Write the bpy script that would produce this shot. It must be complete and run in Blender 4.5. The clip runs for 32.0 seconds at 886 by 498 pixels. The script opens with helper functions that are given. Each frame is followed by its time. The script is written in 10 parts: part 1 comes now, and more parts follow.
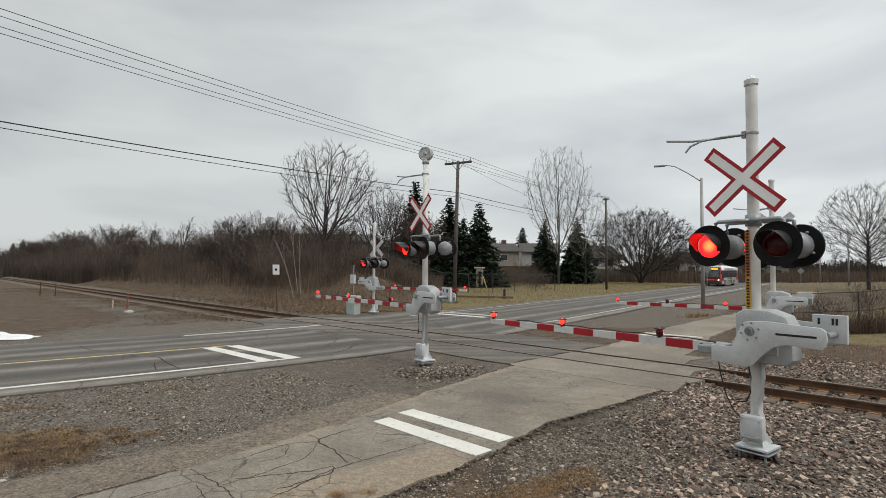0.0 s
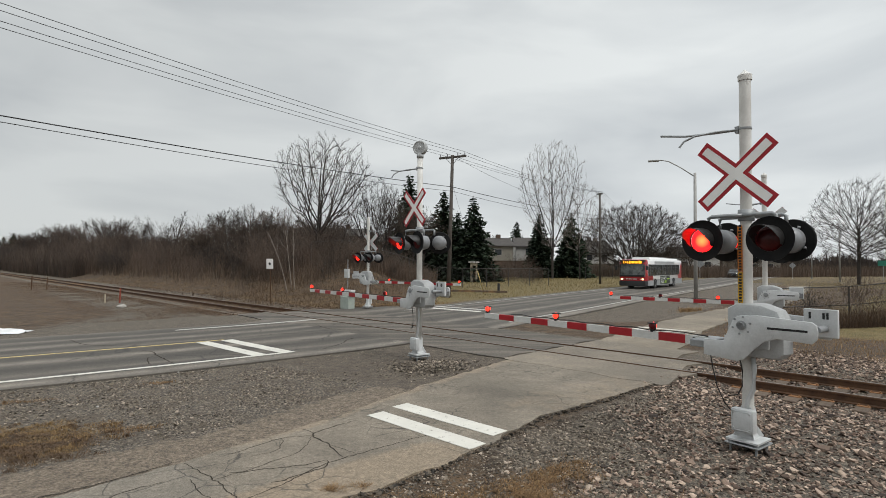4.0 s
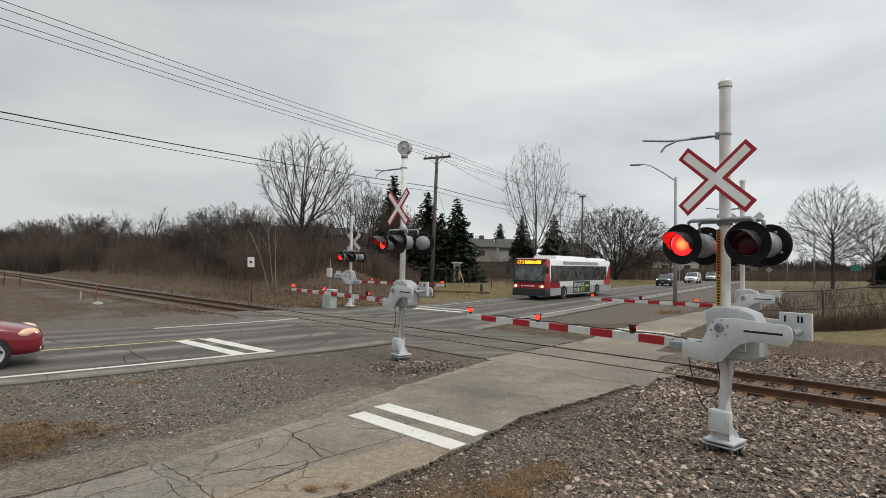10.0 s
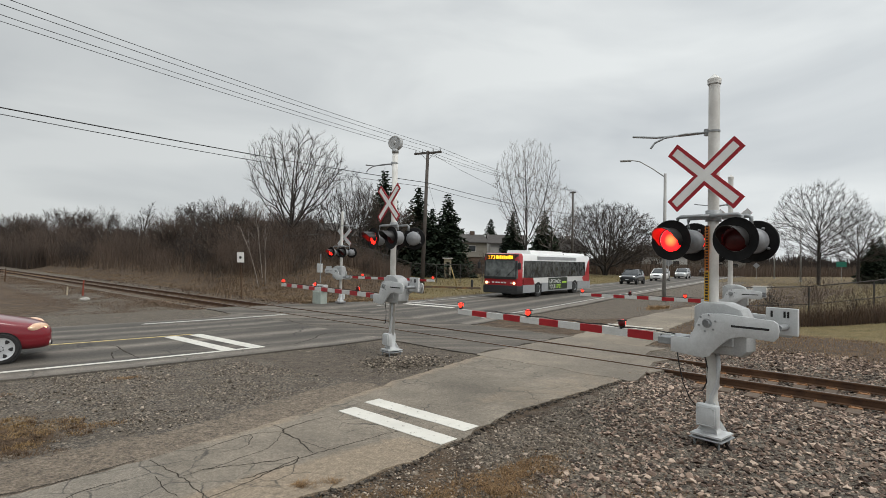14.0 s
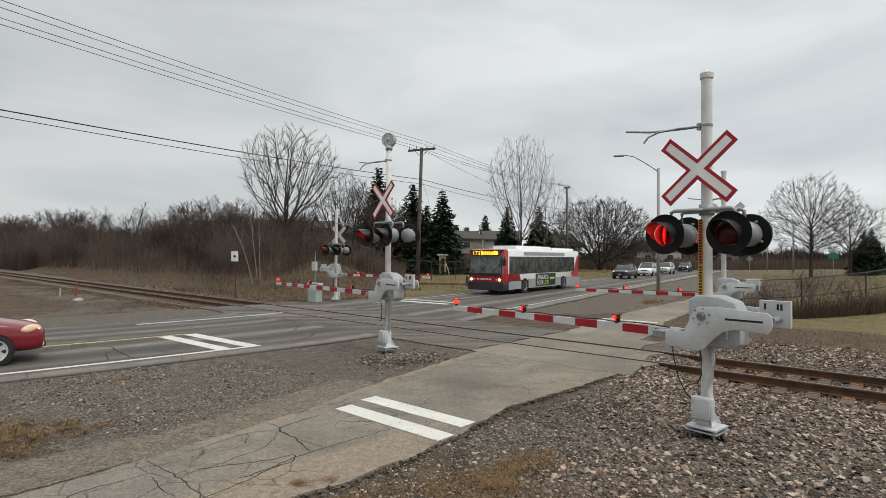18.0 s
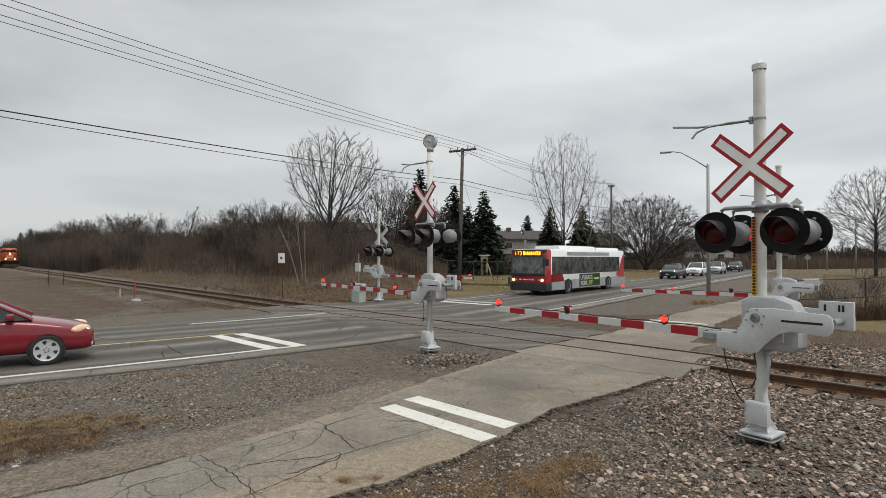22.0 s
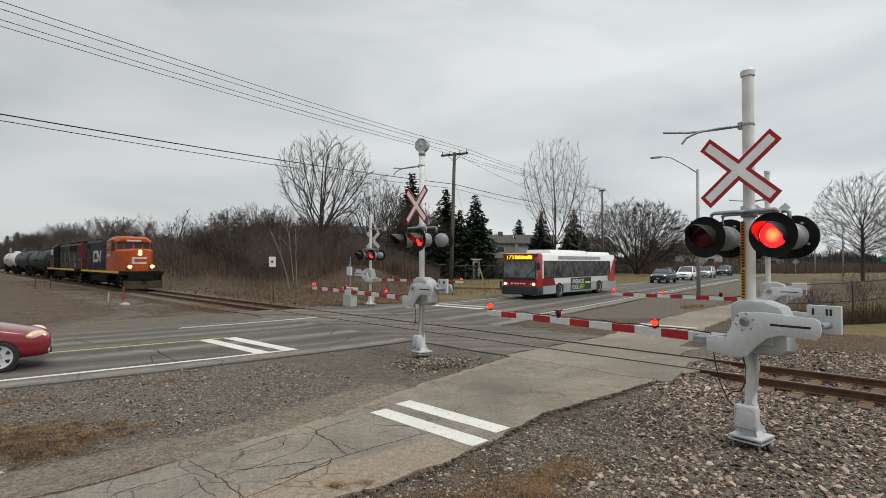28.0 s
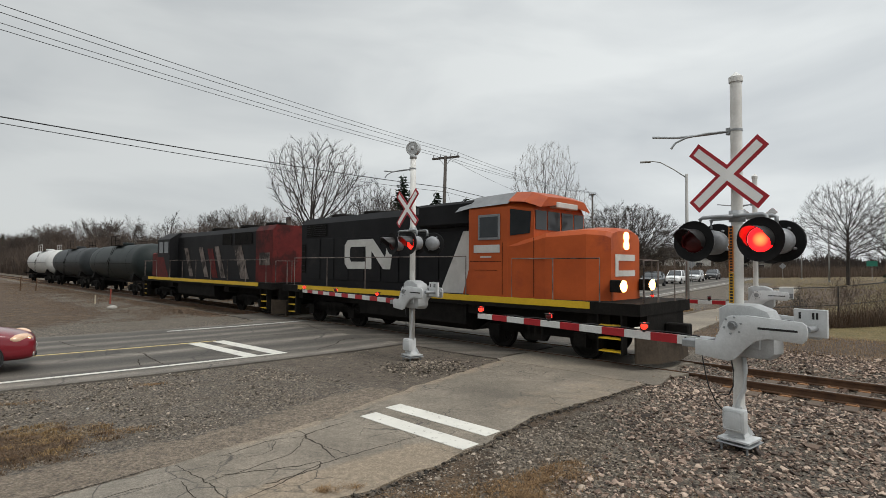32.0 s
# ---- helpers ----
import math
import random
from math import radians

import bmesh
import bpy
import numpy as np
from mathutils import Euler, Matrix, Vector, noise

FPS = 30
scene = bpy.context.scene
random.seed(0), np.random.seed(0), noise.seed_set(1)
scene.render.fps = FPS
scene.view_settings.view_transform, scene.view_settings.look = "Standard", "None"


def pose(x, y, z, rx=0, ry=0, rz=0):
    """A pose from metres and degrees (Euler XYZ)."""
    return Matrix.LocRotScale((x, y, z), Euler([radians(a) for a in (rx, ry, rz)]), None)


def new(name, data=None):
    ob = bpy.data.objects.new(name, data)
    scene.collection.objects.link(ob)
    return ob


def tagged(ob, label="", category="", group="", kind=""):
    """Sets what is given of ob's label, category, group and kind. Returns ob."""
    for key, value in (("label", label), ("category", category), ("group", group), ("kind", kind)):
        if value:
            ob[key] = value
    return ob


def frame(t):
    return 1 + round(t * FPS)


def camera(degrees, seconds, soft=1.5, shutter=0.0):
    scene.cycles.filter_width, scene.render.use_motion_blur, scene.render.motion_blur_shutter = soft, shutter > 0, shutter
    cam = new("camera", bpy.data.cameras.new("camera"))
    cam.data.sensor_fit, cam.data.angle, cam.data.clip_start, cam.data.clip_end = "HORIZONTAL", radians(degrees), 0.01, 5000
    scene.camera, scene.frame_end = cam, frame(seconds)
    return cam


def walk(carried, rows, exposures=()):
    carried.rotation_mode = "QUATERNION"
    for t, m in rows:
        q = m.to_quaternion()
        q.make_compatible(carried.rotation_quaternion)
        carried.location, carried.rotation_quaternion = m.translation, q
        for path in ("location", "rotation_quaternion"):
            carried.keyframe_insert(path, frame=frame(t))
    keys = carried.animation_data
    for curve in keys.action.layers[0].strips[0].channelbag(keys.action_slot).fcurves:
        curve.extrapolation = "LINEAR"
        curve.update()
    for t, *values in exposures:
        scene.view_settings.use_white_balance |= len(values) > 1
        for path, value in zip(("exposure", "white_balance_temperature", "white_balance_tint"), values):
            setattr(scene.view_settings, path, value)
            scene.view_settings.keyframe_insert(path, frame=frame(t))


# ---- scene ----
CAM_Z = 2.4
cam = camera(79.1, 32.0, soft=0.85, shutter=0.5)
PATH = [
    (0, 92.17, -0.25, -0.01), (0.5, 92.17, -0.26, -0.01), (1, 92.15, -0.26, -0.07),
    (1.5, 92.09, -0.31, -0.19), (2, 91.89, -0.31, -0.18), (2.5, 91.71, -0.28, -0.14),
    (3, 91.56, -0.26, -0.24), (3.5, 91.55, -0.27, -0.40), (5.5, 91.69, -0.52, -1.28),
    (6, 91.64, -0.67, -1.27), (6.5, 91.65, -0.77, -1.18), (7, 91.59, -0.84, -1.18),
    (7.5, 91.52, -0.86, -1.37), (8, 91.49, -0.85, -1.48), (8.5, 91.46, -0.86, -1.60),
    (9, 91.51, -0.92, -1.80), (9.5, 91.56, -0.95, -2.07), (10, 91.63, -0.96, -2.42),
    (10.5, 91.64, -1.00, -2.48), (11, 91.64, -0.96, -2.24), (11.5, 91.49, -0.97, -2.14),
    (12, 91.34, -1.00, -2.15), (12.5, 91.57, -1.04, -2.68), (13, 91.55, -1.11, -3.02),
    (13.5, 91.27, -1.13, -3.20), (14, 91.17, -1.02, -3.41), (14.5, 90.94, -0.86, -3.83),
    (16.5, 90.56, -0.51, -4.13), (17, 90.62, -0.44, -4.07), (17.5, 90.70, -0.40, -4.02),
    (18, 90.82, -0.38, -3.95), (18.5, 90.88, -0.47, -3.58), (19, 90.92, -0.48, -3.12),
    (19.5, 90.83, -0.59, -2.57), (20, 90.82, -0.61, -1.79), (20.5, 90.95, -0.50, -1.00),
    (21, 91.03, -0.39, -0.44), (21.5, 90.94, -0.26, 0.26), (22, 90.87, -0.05, 0.50),
    (22.5, 90.78, -0.04, 0.55), (23, 90.72, 0.04, 0.37), (23.5, 90.58, -0.04, 0.34),
    (24, 90.50, -0.06, 0.33), (24.5, 90.36, -0.17, 0.21), (25, 90.29, -0.21, 0.10),
    (25.5, 90.34, -0.24, -0.05), (27.5, 90.86, -0.12, -0.31), (28, 91.29, -0.13, -0.38),
    (28.5, 91.56, -0.13, -0.53), (29, 91.65, -0.16, -0.71), (29.5, 91.66, -0.20, -0.97),
    (30, 91.70, -0.22, -1.29), (30.5, 91.64, -0.29, -1.36), (31, 91.64, -0.29, -1.36),
    (31.5, 91.64, -0.29, -1.36), (32, 91.64, -0.29, -1.36),
]
walk(cam, [(t, pose(0, 0, CAM_Z, rx, ry, rz)) for t, rx, ry, rz in PATH])

# ---- light: an overcast late-winter afternoon ----
world = bpy.data.worlds.new("overcast_sky")
scene.world = world
world.use_nodes = True
wn, wl = world.node_tree.nodes, world.node_tree.links
wn.clear()
w_out = wn.new("ShaderNodeOutputWorld")
w_bg = wn.new("ShaderNodeBackground")
w_bg.inputs[1].default_value = 1.0
w_sky = wn.new("ShaderNodeTexSky")
w_sky.sky_type, w_sky.sun_disc = "NISHITA", False
w_sky.sun_elevation, w_sky.sun_rotation = radians(50), radians(132)
w_skys = wn.new("ShaderNodeVectorMath")
w_skys.operation = "SCALE"
w_skys.inputs[3].default_value = 0.05
wl.new(w_sky.outputs[0], w_skys.inputs[0])
w_co = wn.new("ShaderNodeTexCoord")
w_map = wn.new("ShaderNodeMapping")
w_map.inputs["Scale"].default_value = (1.0, 1.0, 3.2)
w_map.inputs["Location"].default_value = (0.35, 0.1, 0.2)
wl.new(w_co.outputs["Generated"], w_map.inputs[0])
w_n = wn.new("ShaderNodeTexNoise")
w_n.inputs["Scale"].default_value, w_n.inputs["Detail"].default_value = 2.1, 5
w_n.inputs["Roughness"].default_value, w_n.inputs["Distortion"].default_value = 0.47, 0.35
wl.new(w_map.outputs[0], w_n.inputs["Vector"])
w_ramp = wn.new("ShaderNodeValToRGB")
w_ramp.color_ramp.elements[0].position, w_ramp.color_ramp.elements[0].color = 0.33, (0.54, 0.572, 0.592, 1)
w_ramp.color_ramp.elements[1].position, w_ramp.color_ramp.elements[1].color = 0.62, (0.76, 0.79, 0.79, 1)
wl.new(w_n.outputs[0], w_ramp.inputs[0])
w_mix = wn.new("ShaderNodeMix")
w_mix.data_type = "RGBA"
w_mix.inputs[0].default_value = 0.93
wl.new(w_skys.outputs[0], w_mix.inputs[6])
wl.new(w_ramp.outputs[0], w_mix.inputs[7])
# the cloud cover is brighter overhead than at the horizon
w_sep = wn.new("ShaderNodeSeparateXYZ")
wl.new(w_co.outputs["Generated"], w_sep.inputs[0])
w_up = wn.new("ShaderNodeMapRange")
w_up.interpolation_type = "SMOOTHSTEP"
w_up.inputs[1].default_value, w_up.inputs[2].default_value, w_up.inputs[3].default_value, w_up.inputs[4].default_value = 0.42, 0.95, 1.0, 2.3
wl.new(w_sep.outputs[2], w_up.inputs[0])
w_bri = wn.new("ShaderNodeVectorMath")
w_bri.operation = "SCALE"
wl.new(w_mix.outputs[2], w_bri.inputs[0])
# and a little brighter towards the sun's side
w_side = wn.new("ShaderNodeMapRange")
w_side.interpolation_type = "SMOOTHSTEP"
w_side.inputs[1].default_value, w_side.inputs[2].default_value, w_side.inputs[3].default_value, w_side.inputs[4].default_value = -0.75, 0.75, 0.86, 1.16
wl.new(w_sep.outputs[0], w_side.inputs[0])
w_both = wn.new("ShaderNodeMath")
w_both.operation = "MULTIPLY"
wl.new(w_up.outputs[0], w_both.inputs[0])
wl.new(w_side.outputs[0], w_both.inputs[1])
wl.new(w_both.outputs[0], w_bri.inputs[3])
wl.new(w_bri.outputs[0], w_bg.inputs[0])
wl.new(w_bg.outputs[0], w_out.inputs[0])

sun_data = bpy.data.lights.new("sun", "SUN")
sun_data.energy, sun_data.angle, sun_data.color = 1.45, radians(24), (1.0, 0.965, 0.91)
sun = new("sun", sun_data)
sun.matrix_world = pose(0, 0, 60, 40, 0, 48)
scene.view_settings.exposure = 0.0


# ---- materials ----
MATS = {}


def nd(nt, kind, **vals):
    node = nt.nodes.new(kind)
    for k, v in vals.items():
        node.inputs[k].default_value = v
    return node


def mat(name, c1, c2=None, scale=4.0, rough=0.7, metal=0.0, bump=0.0, bscale=60.0, fine=0.12, glow=0.0, stain=None,
        coat=0.0, spread=0.0, spec=0.3):
    """A surface: two colours mixed by coarse noise, fine grain on top, bump; stain: a third colour in patches."""
    if name in MATS:
        return MATS[name]
    m = bpy.data.materials.new(name)
    m.use_nodes = True
    nt = m.node_tree
    b = nt.nodes["Principled BSDF"]
    c2 = c2 or tuple(min(1, v * 0.8) for v in c1)
    co = nt.nodes.new("ShaderNodeTexCoord").outputs["Object"]
    n1 = nd(nt, "ShaderNodeTexNoise", Scale=scale, Detail=5.0, Roughness=0.6)
    nt.links.new(co, n1.inputs["Vector"])
    ramp = nt.nodes.new("ShaderNodeValToRGB")
    ramp.color_ramp.elements[0].position, ramp.color_ramp.elements[1].position = 0.35, 0.65
    ramp.color_ramp.elements[0].color, ramp.color_ramp.elements[1].color = (*c1, 1), (*c2, 1)
    nt.links.new(n1.outputs[0], ramp.inputs[0])
    col = ramp.outputs[0]
    n2 = nd(nt, "ShaderNodeTexNoise", Scale=bscale, Detail=3.0, Roughness=0.65)
    nt.links.new(co, n2.inputs["Vector"])
    if stain:
        n3 = nd(nt, "ShaderNodeTexNoise", Scale=scale * 0.43, Detail=6.0, Roughness=0.7)
        nt.links.new(co, n3.inputs["Vector"])
        r3 = nt.nodes.new("ShaderNodeMapRange")
        r3.inputs[1].default_value, r3.inputs[2].default_value = stain[1], stain[1] + 0.12
        nt.links.new(n3.outputs[0], r3.inputs[0])
        mx = nt.nodes.new("ShaderNodeMix")
        mx.data_type = "RGBA"
        nt.links.new(r3.outputs[0], mx.inputs[0])
        nt.links.new(col, mx.inputs[6])
        mx.inputs[7].default_value = (*stain[0], 1)
        col = mx.outputs[2]
    if fine:
        hsv = nt.nodes.new("ShaderNodeHueSaturation")
        r2 = nt.nodes.new("ShaderNodeMapRange")
        r2.inputs[1].default_value, r2.inputs[2].default_value = 0.25, 0.75
        r2.inputs[3].default_value, r2.inputs[4].default_value = 1 - fine, 1 + fine
        nt.links.new(n2.outputs[0], r2.inputs[0])
        val = r2.outputs[0]
        if spread:
            oi = nt.nodes.new("ShaderNodeObjectInfo")
            r4 = nt.nodes.new("ShaderNodeMapRange")
            r4.inputs[3].default_value, r4.inputs[4].default_value = 1 - spread, 1 + spread
            nt.links.new(oi.outputs["Random"], r4.inputs[0])
            mu = nt.nodes.new("ShaderNodeMath")
            mu.operation = "MULTIPLY"
            nt.links.new(val, mu.inputs[0])
            nt.links.new(r4.outputs[0], mu.inputs[1])
            val = mu.outputs[0]
        nt.links.new(val, hsv.inputs["Value"])
        nt.links.new(col, hsv.inputs["Color"])
        col = hsv.outputs[0]
    nt.links.new(col, b.inputs["Base Color"])
    b.inputs["Roughness"].default_value, b.inputs["Metallic"].default_value = rough, metal
    b.inputs["Coat Weight"].default_value = coat
    b.inputs["Specular IOR Level"].default_value = spec
    if glow:
        b.inputs["Emission Color"].default_value = (*c1, 1)
        b.inputs["Emission Strength"].default_value = glow
    if bump:
        bp = nd(nt, "ShaderNodeBump", Strength=bump, Distance=0.02)
        nt.links.new(n2.outputs[0], bp.inputs["Height"])
        nt.links.new(bp.outputs[0], b.inputs["Normal"])
    MATS[name] = m
    return m


# ---- mesh helpers ----
def box(bm, x0, x1, y0, y1, z0, z1, m=None, bevel=0.0, seg=1):
    r = bmesh.ops.create_cube(bm, size=1.0)
    vs = r["verts"]
    for v in vs:
        v.co = Vector((x0 + (v.co.x + 0.5) * (x1 - x0), y0 + (v.co.y + 0.5) * (y1 - y0), z0 + (v.co.z + 0.5) * (z1 - z0)))
    if bevel:
        es = list({e for v in vs for e in v.link_edges})
        r = bmesh.ops.bevel(bm, geom=es, offset=bevel, segments=seg, affect="EDGES", profile=0.5)
        vs = list({v for f in r["faces"] for v in f.verts} | {v for v in vs if v.is_valid})
    if m is not None:
        bmesh.ops.transform(bm, matrix=m, verts=[v for v in vs if v.is_valid])
    return vs


def cyl(bm, p0, p1, r0, r1=None, seg=12, caps=True):
    p0, p1 = Vector(p0), Vector(p1)
    r1 = r0 if r1 is None else r1
    d = (p1 - p0)
    q = d.to_track_quat("Z", "Y").to_matrix()
    a, b = [], []
    for i in range(seg):
        w = 2 * math.pi * i / seg
        e = q @ Vector((math.cos(w), math.sin(w), 0))
        a.append(bm.verts.new(p0 + e * r0))
        b.append(bm.verts.new(p1 + e * r1))
    for i in range(seg):
        j = (i + 1) % seg
        bm.faces.new((a[i], a[j], b[j], b[i]))
    if caps:
        bm.faces.new(a[::-1])
        bm.faces.new(b)
    return a + b


def pipe(bm, pts, r, seg=8):
    """A bent pipe through points."""
    pts = [Vector(p) for p in pts]
    rings = []
    for i, p in enumerate(pts):
        d = (pts[min(i + 1, len(pts) - 1)] - pts[max(i - 1, 0)]).normalized()
        q = d.to_track_quat("Z", "Y").to_matrix()
        rings.append([bm.verts.new(p + q @ Vector((math.cos(2 * math.pi * k / seg) * r, math.sin(2 * math.pi * k / seg) * r, 0))) for k in range(seg)])
    for a, b in zip(rings, rings[1:]):
        for k in range(seg):
            j = (k + 1) % seg
            bm.faces.new((a[k], a[j], b[j], b[k]))
    bm.faces.new(rings[0][::-1])
    bm.faces.new(rings[-1])


def prism(bm, outline, t0, t1, m=None, bevel=0.0):
    """An outline in x, z, pulled along y from t0 to t1."""
    a = [bm.verts.new((x, t0, z)) for x, z in outline]
    b = [bm.verts.new((x, t1, z)) for x, z in outline]
    k = len(outline)
    fs = [bm.faces.new(a), bm.faces.new(b[::-1])]
    for i in range(k):
        j = (i + 1) % k
        fs.append(bm.faces.new((a[j], a[i], b[i], b[j])))
    bmesh.ops.recalc_face_normals(bm, faces=fs)
    vs = a + b
    if bevel:
        es = [e for e in fs[0].edges] + [e for e in fs[1].edges]
        r = bmesh.ops.bevel(bm, geom=es, offset=bevel, segments=2, affect="EDGES", profile=0.5)
        vs = list({v for f in r["faces"] for v in f.verts} | {v for v in vs if v.is_valid})
    if m is not None:
        bmesh.ops.transform(bm, matrix=m, verts=vs)
    return vs


def lathe(bm, profile, m=None, seg=24, close=True):
    """Profile of (radius, x): turned round the x axis."""
    rings = []
    for r, x in profile:
        rings.append([bm.verts.new((x, r * math.cos(2 * math.pi * k / seg), r * math.sin(2 * math.pi * k / seg))) for k in range(seg)])
    for a, b in zip(rings, rings[1:]):
        for k in range(seg):
            j = (k + 1) % seg
            bm.faces.new((a[j], a[k], b[k], b[j]))
    if close:
        bm.faces.new(rings[0])
        bm.faces.new(rings[-1][::-1])
    vs = [v for r in rings for v in r]
    if m is not None:
        bmesh.ops.transform(bm, matrix=m, verts=vs)
    return vs


def loft(bm, sections, caps=True):
    rings = [[bm.verts.new(p) for p in s] for s in sections]
    k = len(rings[0])
    for a, b in zip(rings, rings[1:]):
        for i in range(k):
            j = (i + 1) % k
            bm.faces.new((a[i], a[j], b[j], b[i]))
    if caps:
        bm.faces.new(rings[0][::-1])
        bm.faces.new(rings[-1])
    bmesh.ops.recalc_face_normals(bm, faces=bm.faces[:])


def mesh_of(bm, name, material, smooth=False):
    me = bpy.data.meshes.new(name)
    if smooth:
        for f in bm.faces:
            f.smooth = True
        if smooth != "all":
            for e in bm.edges:
                if len(e.link_faces) == 2 and e.calc_face_angle(0) > 0.6:
                    e.smooth = False
    bm.to_mesh(me)
    bm.free()
    me.materials.append(material)
    return me


def part(name, bm, material, parent, label="", smooth=False, at=None):
    ob = new(name, mesh_of(bm, name, material, smooth))
    ob.parent = parent
    if at is not None:
        ob.matrix_basis = at
    return tagged(ob, label)


def share(name, me, parent, at, label=""):
    ob = new(name, me)
    ob.parent = parent
    ob.matrix_basis = at
    return tagged(ob, label)


def thing(name, at, label, category, group="", kind=""):
    ob = new(name)
    ob.empty_display_size = 0.2
    ob.matrix_basis = at
    return tagged(ob, label, category, group, kind)


def solid(name, bm, material, label, category="", kind="", smooth=False, at=None, group=""):
    ob = new(name, mesh_of(bm, name, material, smooth))
    if at is not None:
        ob.matrix_basis = at
    return tagged(ob, label, category, group, kind)


B = bmesh.new


# ---- plan: the track runs along U, N points away over the rails; the rails' middle lies OC from the viewer ----
U, N = Vector((0.697, -0.717, 0)), Vector((0.717, 0.697, 0))
OC, TRACK_YAW = 13.23, math.degrees(math.atan2(-0.717, 0.697))


def tp(s, o, z=0.0):
    return Vector((U.x * s + N.x * o, U.y * s + N.y * o, z))


def so(x, y):
    return U.x * x + U.y * y, N.x * x + N.y * y


def smooth01(v, a, b):
    t = max(0.0, min(1.0, (v - a) / (b - a)))
    return t * t * (3 - 2 * t)


# the road's middle line (the yellow line), from behind the red car to the far bend
ROAD = [(-75, -34), (-45, -11.5), (-24, 3.3), (-11.24, 13.2), (-7.3, 16.25), (-3.4, 19.8), (0.2, 24.4), (5.5, 31.5), (10.4, 38.3),
        (32.7, 68.0), (58, 102), (92, 141), (150, 196), (320, 330)]
PATHWAY = [(-20, -6), (-9, 2.2), (-3.6, 6.3), (-1.6, 7.75), (0.3, 9.6), (2.2, 11.8), (4.6, 14.4), (6.6, 17.0), (8.2, 19.35), (9.5, 21.05), (12.2, 24.2), (14.9, 27.2), (18.2, 30.6), (26.5, 41.0), (42.5, 62.3)]
PATH_W = [1.6, 1.6, 1.55, 1.55, 1.6, 1.9, 1.5, 1.22, 1.16, 1.1, 1.05, 1.05, 1.05, 1.05, 1.05]


def spline(pts, step):
    out = []
    P = [Vector((*p, 0)) if len(p) == 2 else Vector(p) for p in pts]
    for i in range(len(P) - 1):
        a, b, c, d = P[max(i - 1, 0)], P[i], P[i + 1], P[min(i + 2, len(P) - 1)]
        la = (c - b).length
        ma = (c - a) * (la / max((c - a).length, 1e-6))
        mb = (d - b) * (la / max((d - b).length, 1e-6))
        k = max(2, int(la / step))
        for j in range(k):
            t = j / k
            out.append((2 * t**3 - 3 * t * t + 1) * b + (t**3 - 2 * t * t + t) * ma + (3 * t * t - 2 * t**3) * c + (t**3 - t * t) * mb)
    out.append(P[-1])
    return out


ROAD_LINE = spline(ROAD, 1.0)
PATH_LINE = spline(PATHWAY, 0.2)


def lefts(line):
    out = []
    for i in range(len(line)):
        d = line[min(i + 1, len(line) - 1)] - line[max(i - 1, 0)]
        out.append(Vector((-d.y, d.x, 0)).normalized())
    return out


ROAD_LEFT, PATH_LEFT = lefts(ROAD_LINE), lefts(PATH_LINE)


def dist_line(p, line):
    return min((p - q).length for q in line)


def ground_z(x, y):
    s, o = so(x, y)
    z = -0.035
    d = abs(o - OC)
    trench = 1 - smooth01(d, 1.5, 2.6)
    z -= 0.165 * trench * max(smooth01(s, -4.9, -3.3), smooth01(-s, 24.3, 25.8))
    # bank behind the rails, under the brush
    west = smooth01(y - 1.33 * x, 34, 46) * (1 - smooth01(x, -8, 1))
    z += (2.0 * smooth01(o, 16.2, 24) * smooth01(-s, 24, 34) + 0.5 * smooth01(o, 17, 26) * smooth01(-s, 14, 30)) * west
    # grassy rise beyond the footpath
    z += 1.15 * smooth01(o, 23, 35) * smooth01(s, -7, 4)
    # lawn beyond the road
    if x > -3 and y > 30:
        z += 0.25 * smooth01(y - 1.25 * x, 34, 60)
    if (8 < d or abs(s) > 25) and x * x + y * y > 22 * 22:
        z += (0.04 * noise.noise(Vector((x * 0.15, y * 0.15, 0))) - 0.03) * smooth01(d, 2.5, 6)
        z += 0.16 * noise.noise(Vector((x * 0.45, y * 0.45, 3))) * smooth01(o, 16.5, 18.5) * smooth01(-s, 22, 30) * west
    if x * x + y * y > 200 * 200:
        z = -0.2
    return z


def axis_steps(a, b, fine, mid_a, mid_b, mid, far):
    """Grid lines: fine from a to b, coarser to mid_a and mid_b, then ever wider."""
    xs = list(np.arange(a, b + 1e-6, fine))
    xs += list(np.arange(b + mid, mid_b, mid))
    xs = list(np.arange(mid_a, a - 0.1, mid)) + xs
    st, x = mid, xs[-1]
    while x < far:
        st *= 1.3
        x += st
        xs.append(x)
    st, x = mid, xs[0]
    while x > -far:
        st *= 1.3
        x -= st
        xs.insert(0, x)
    return xs


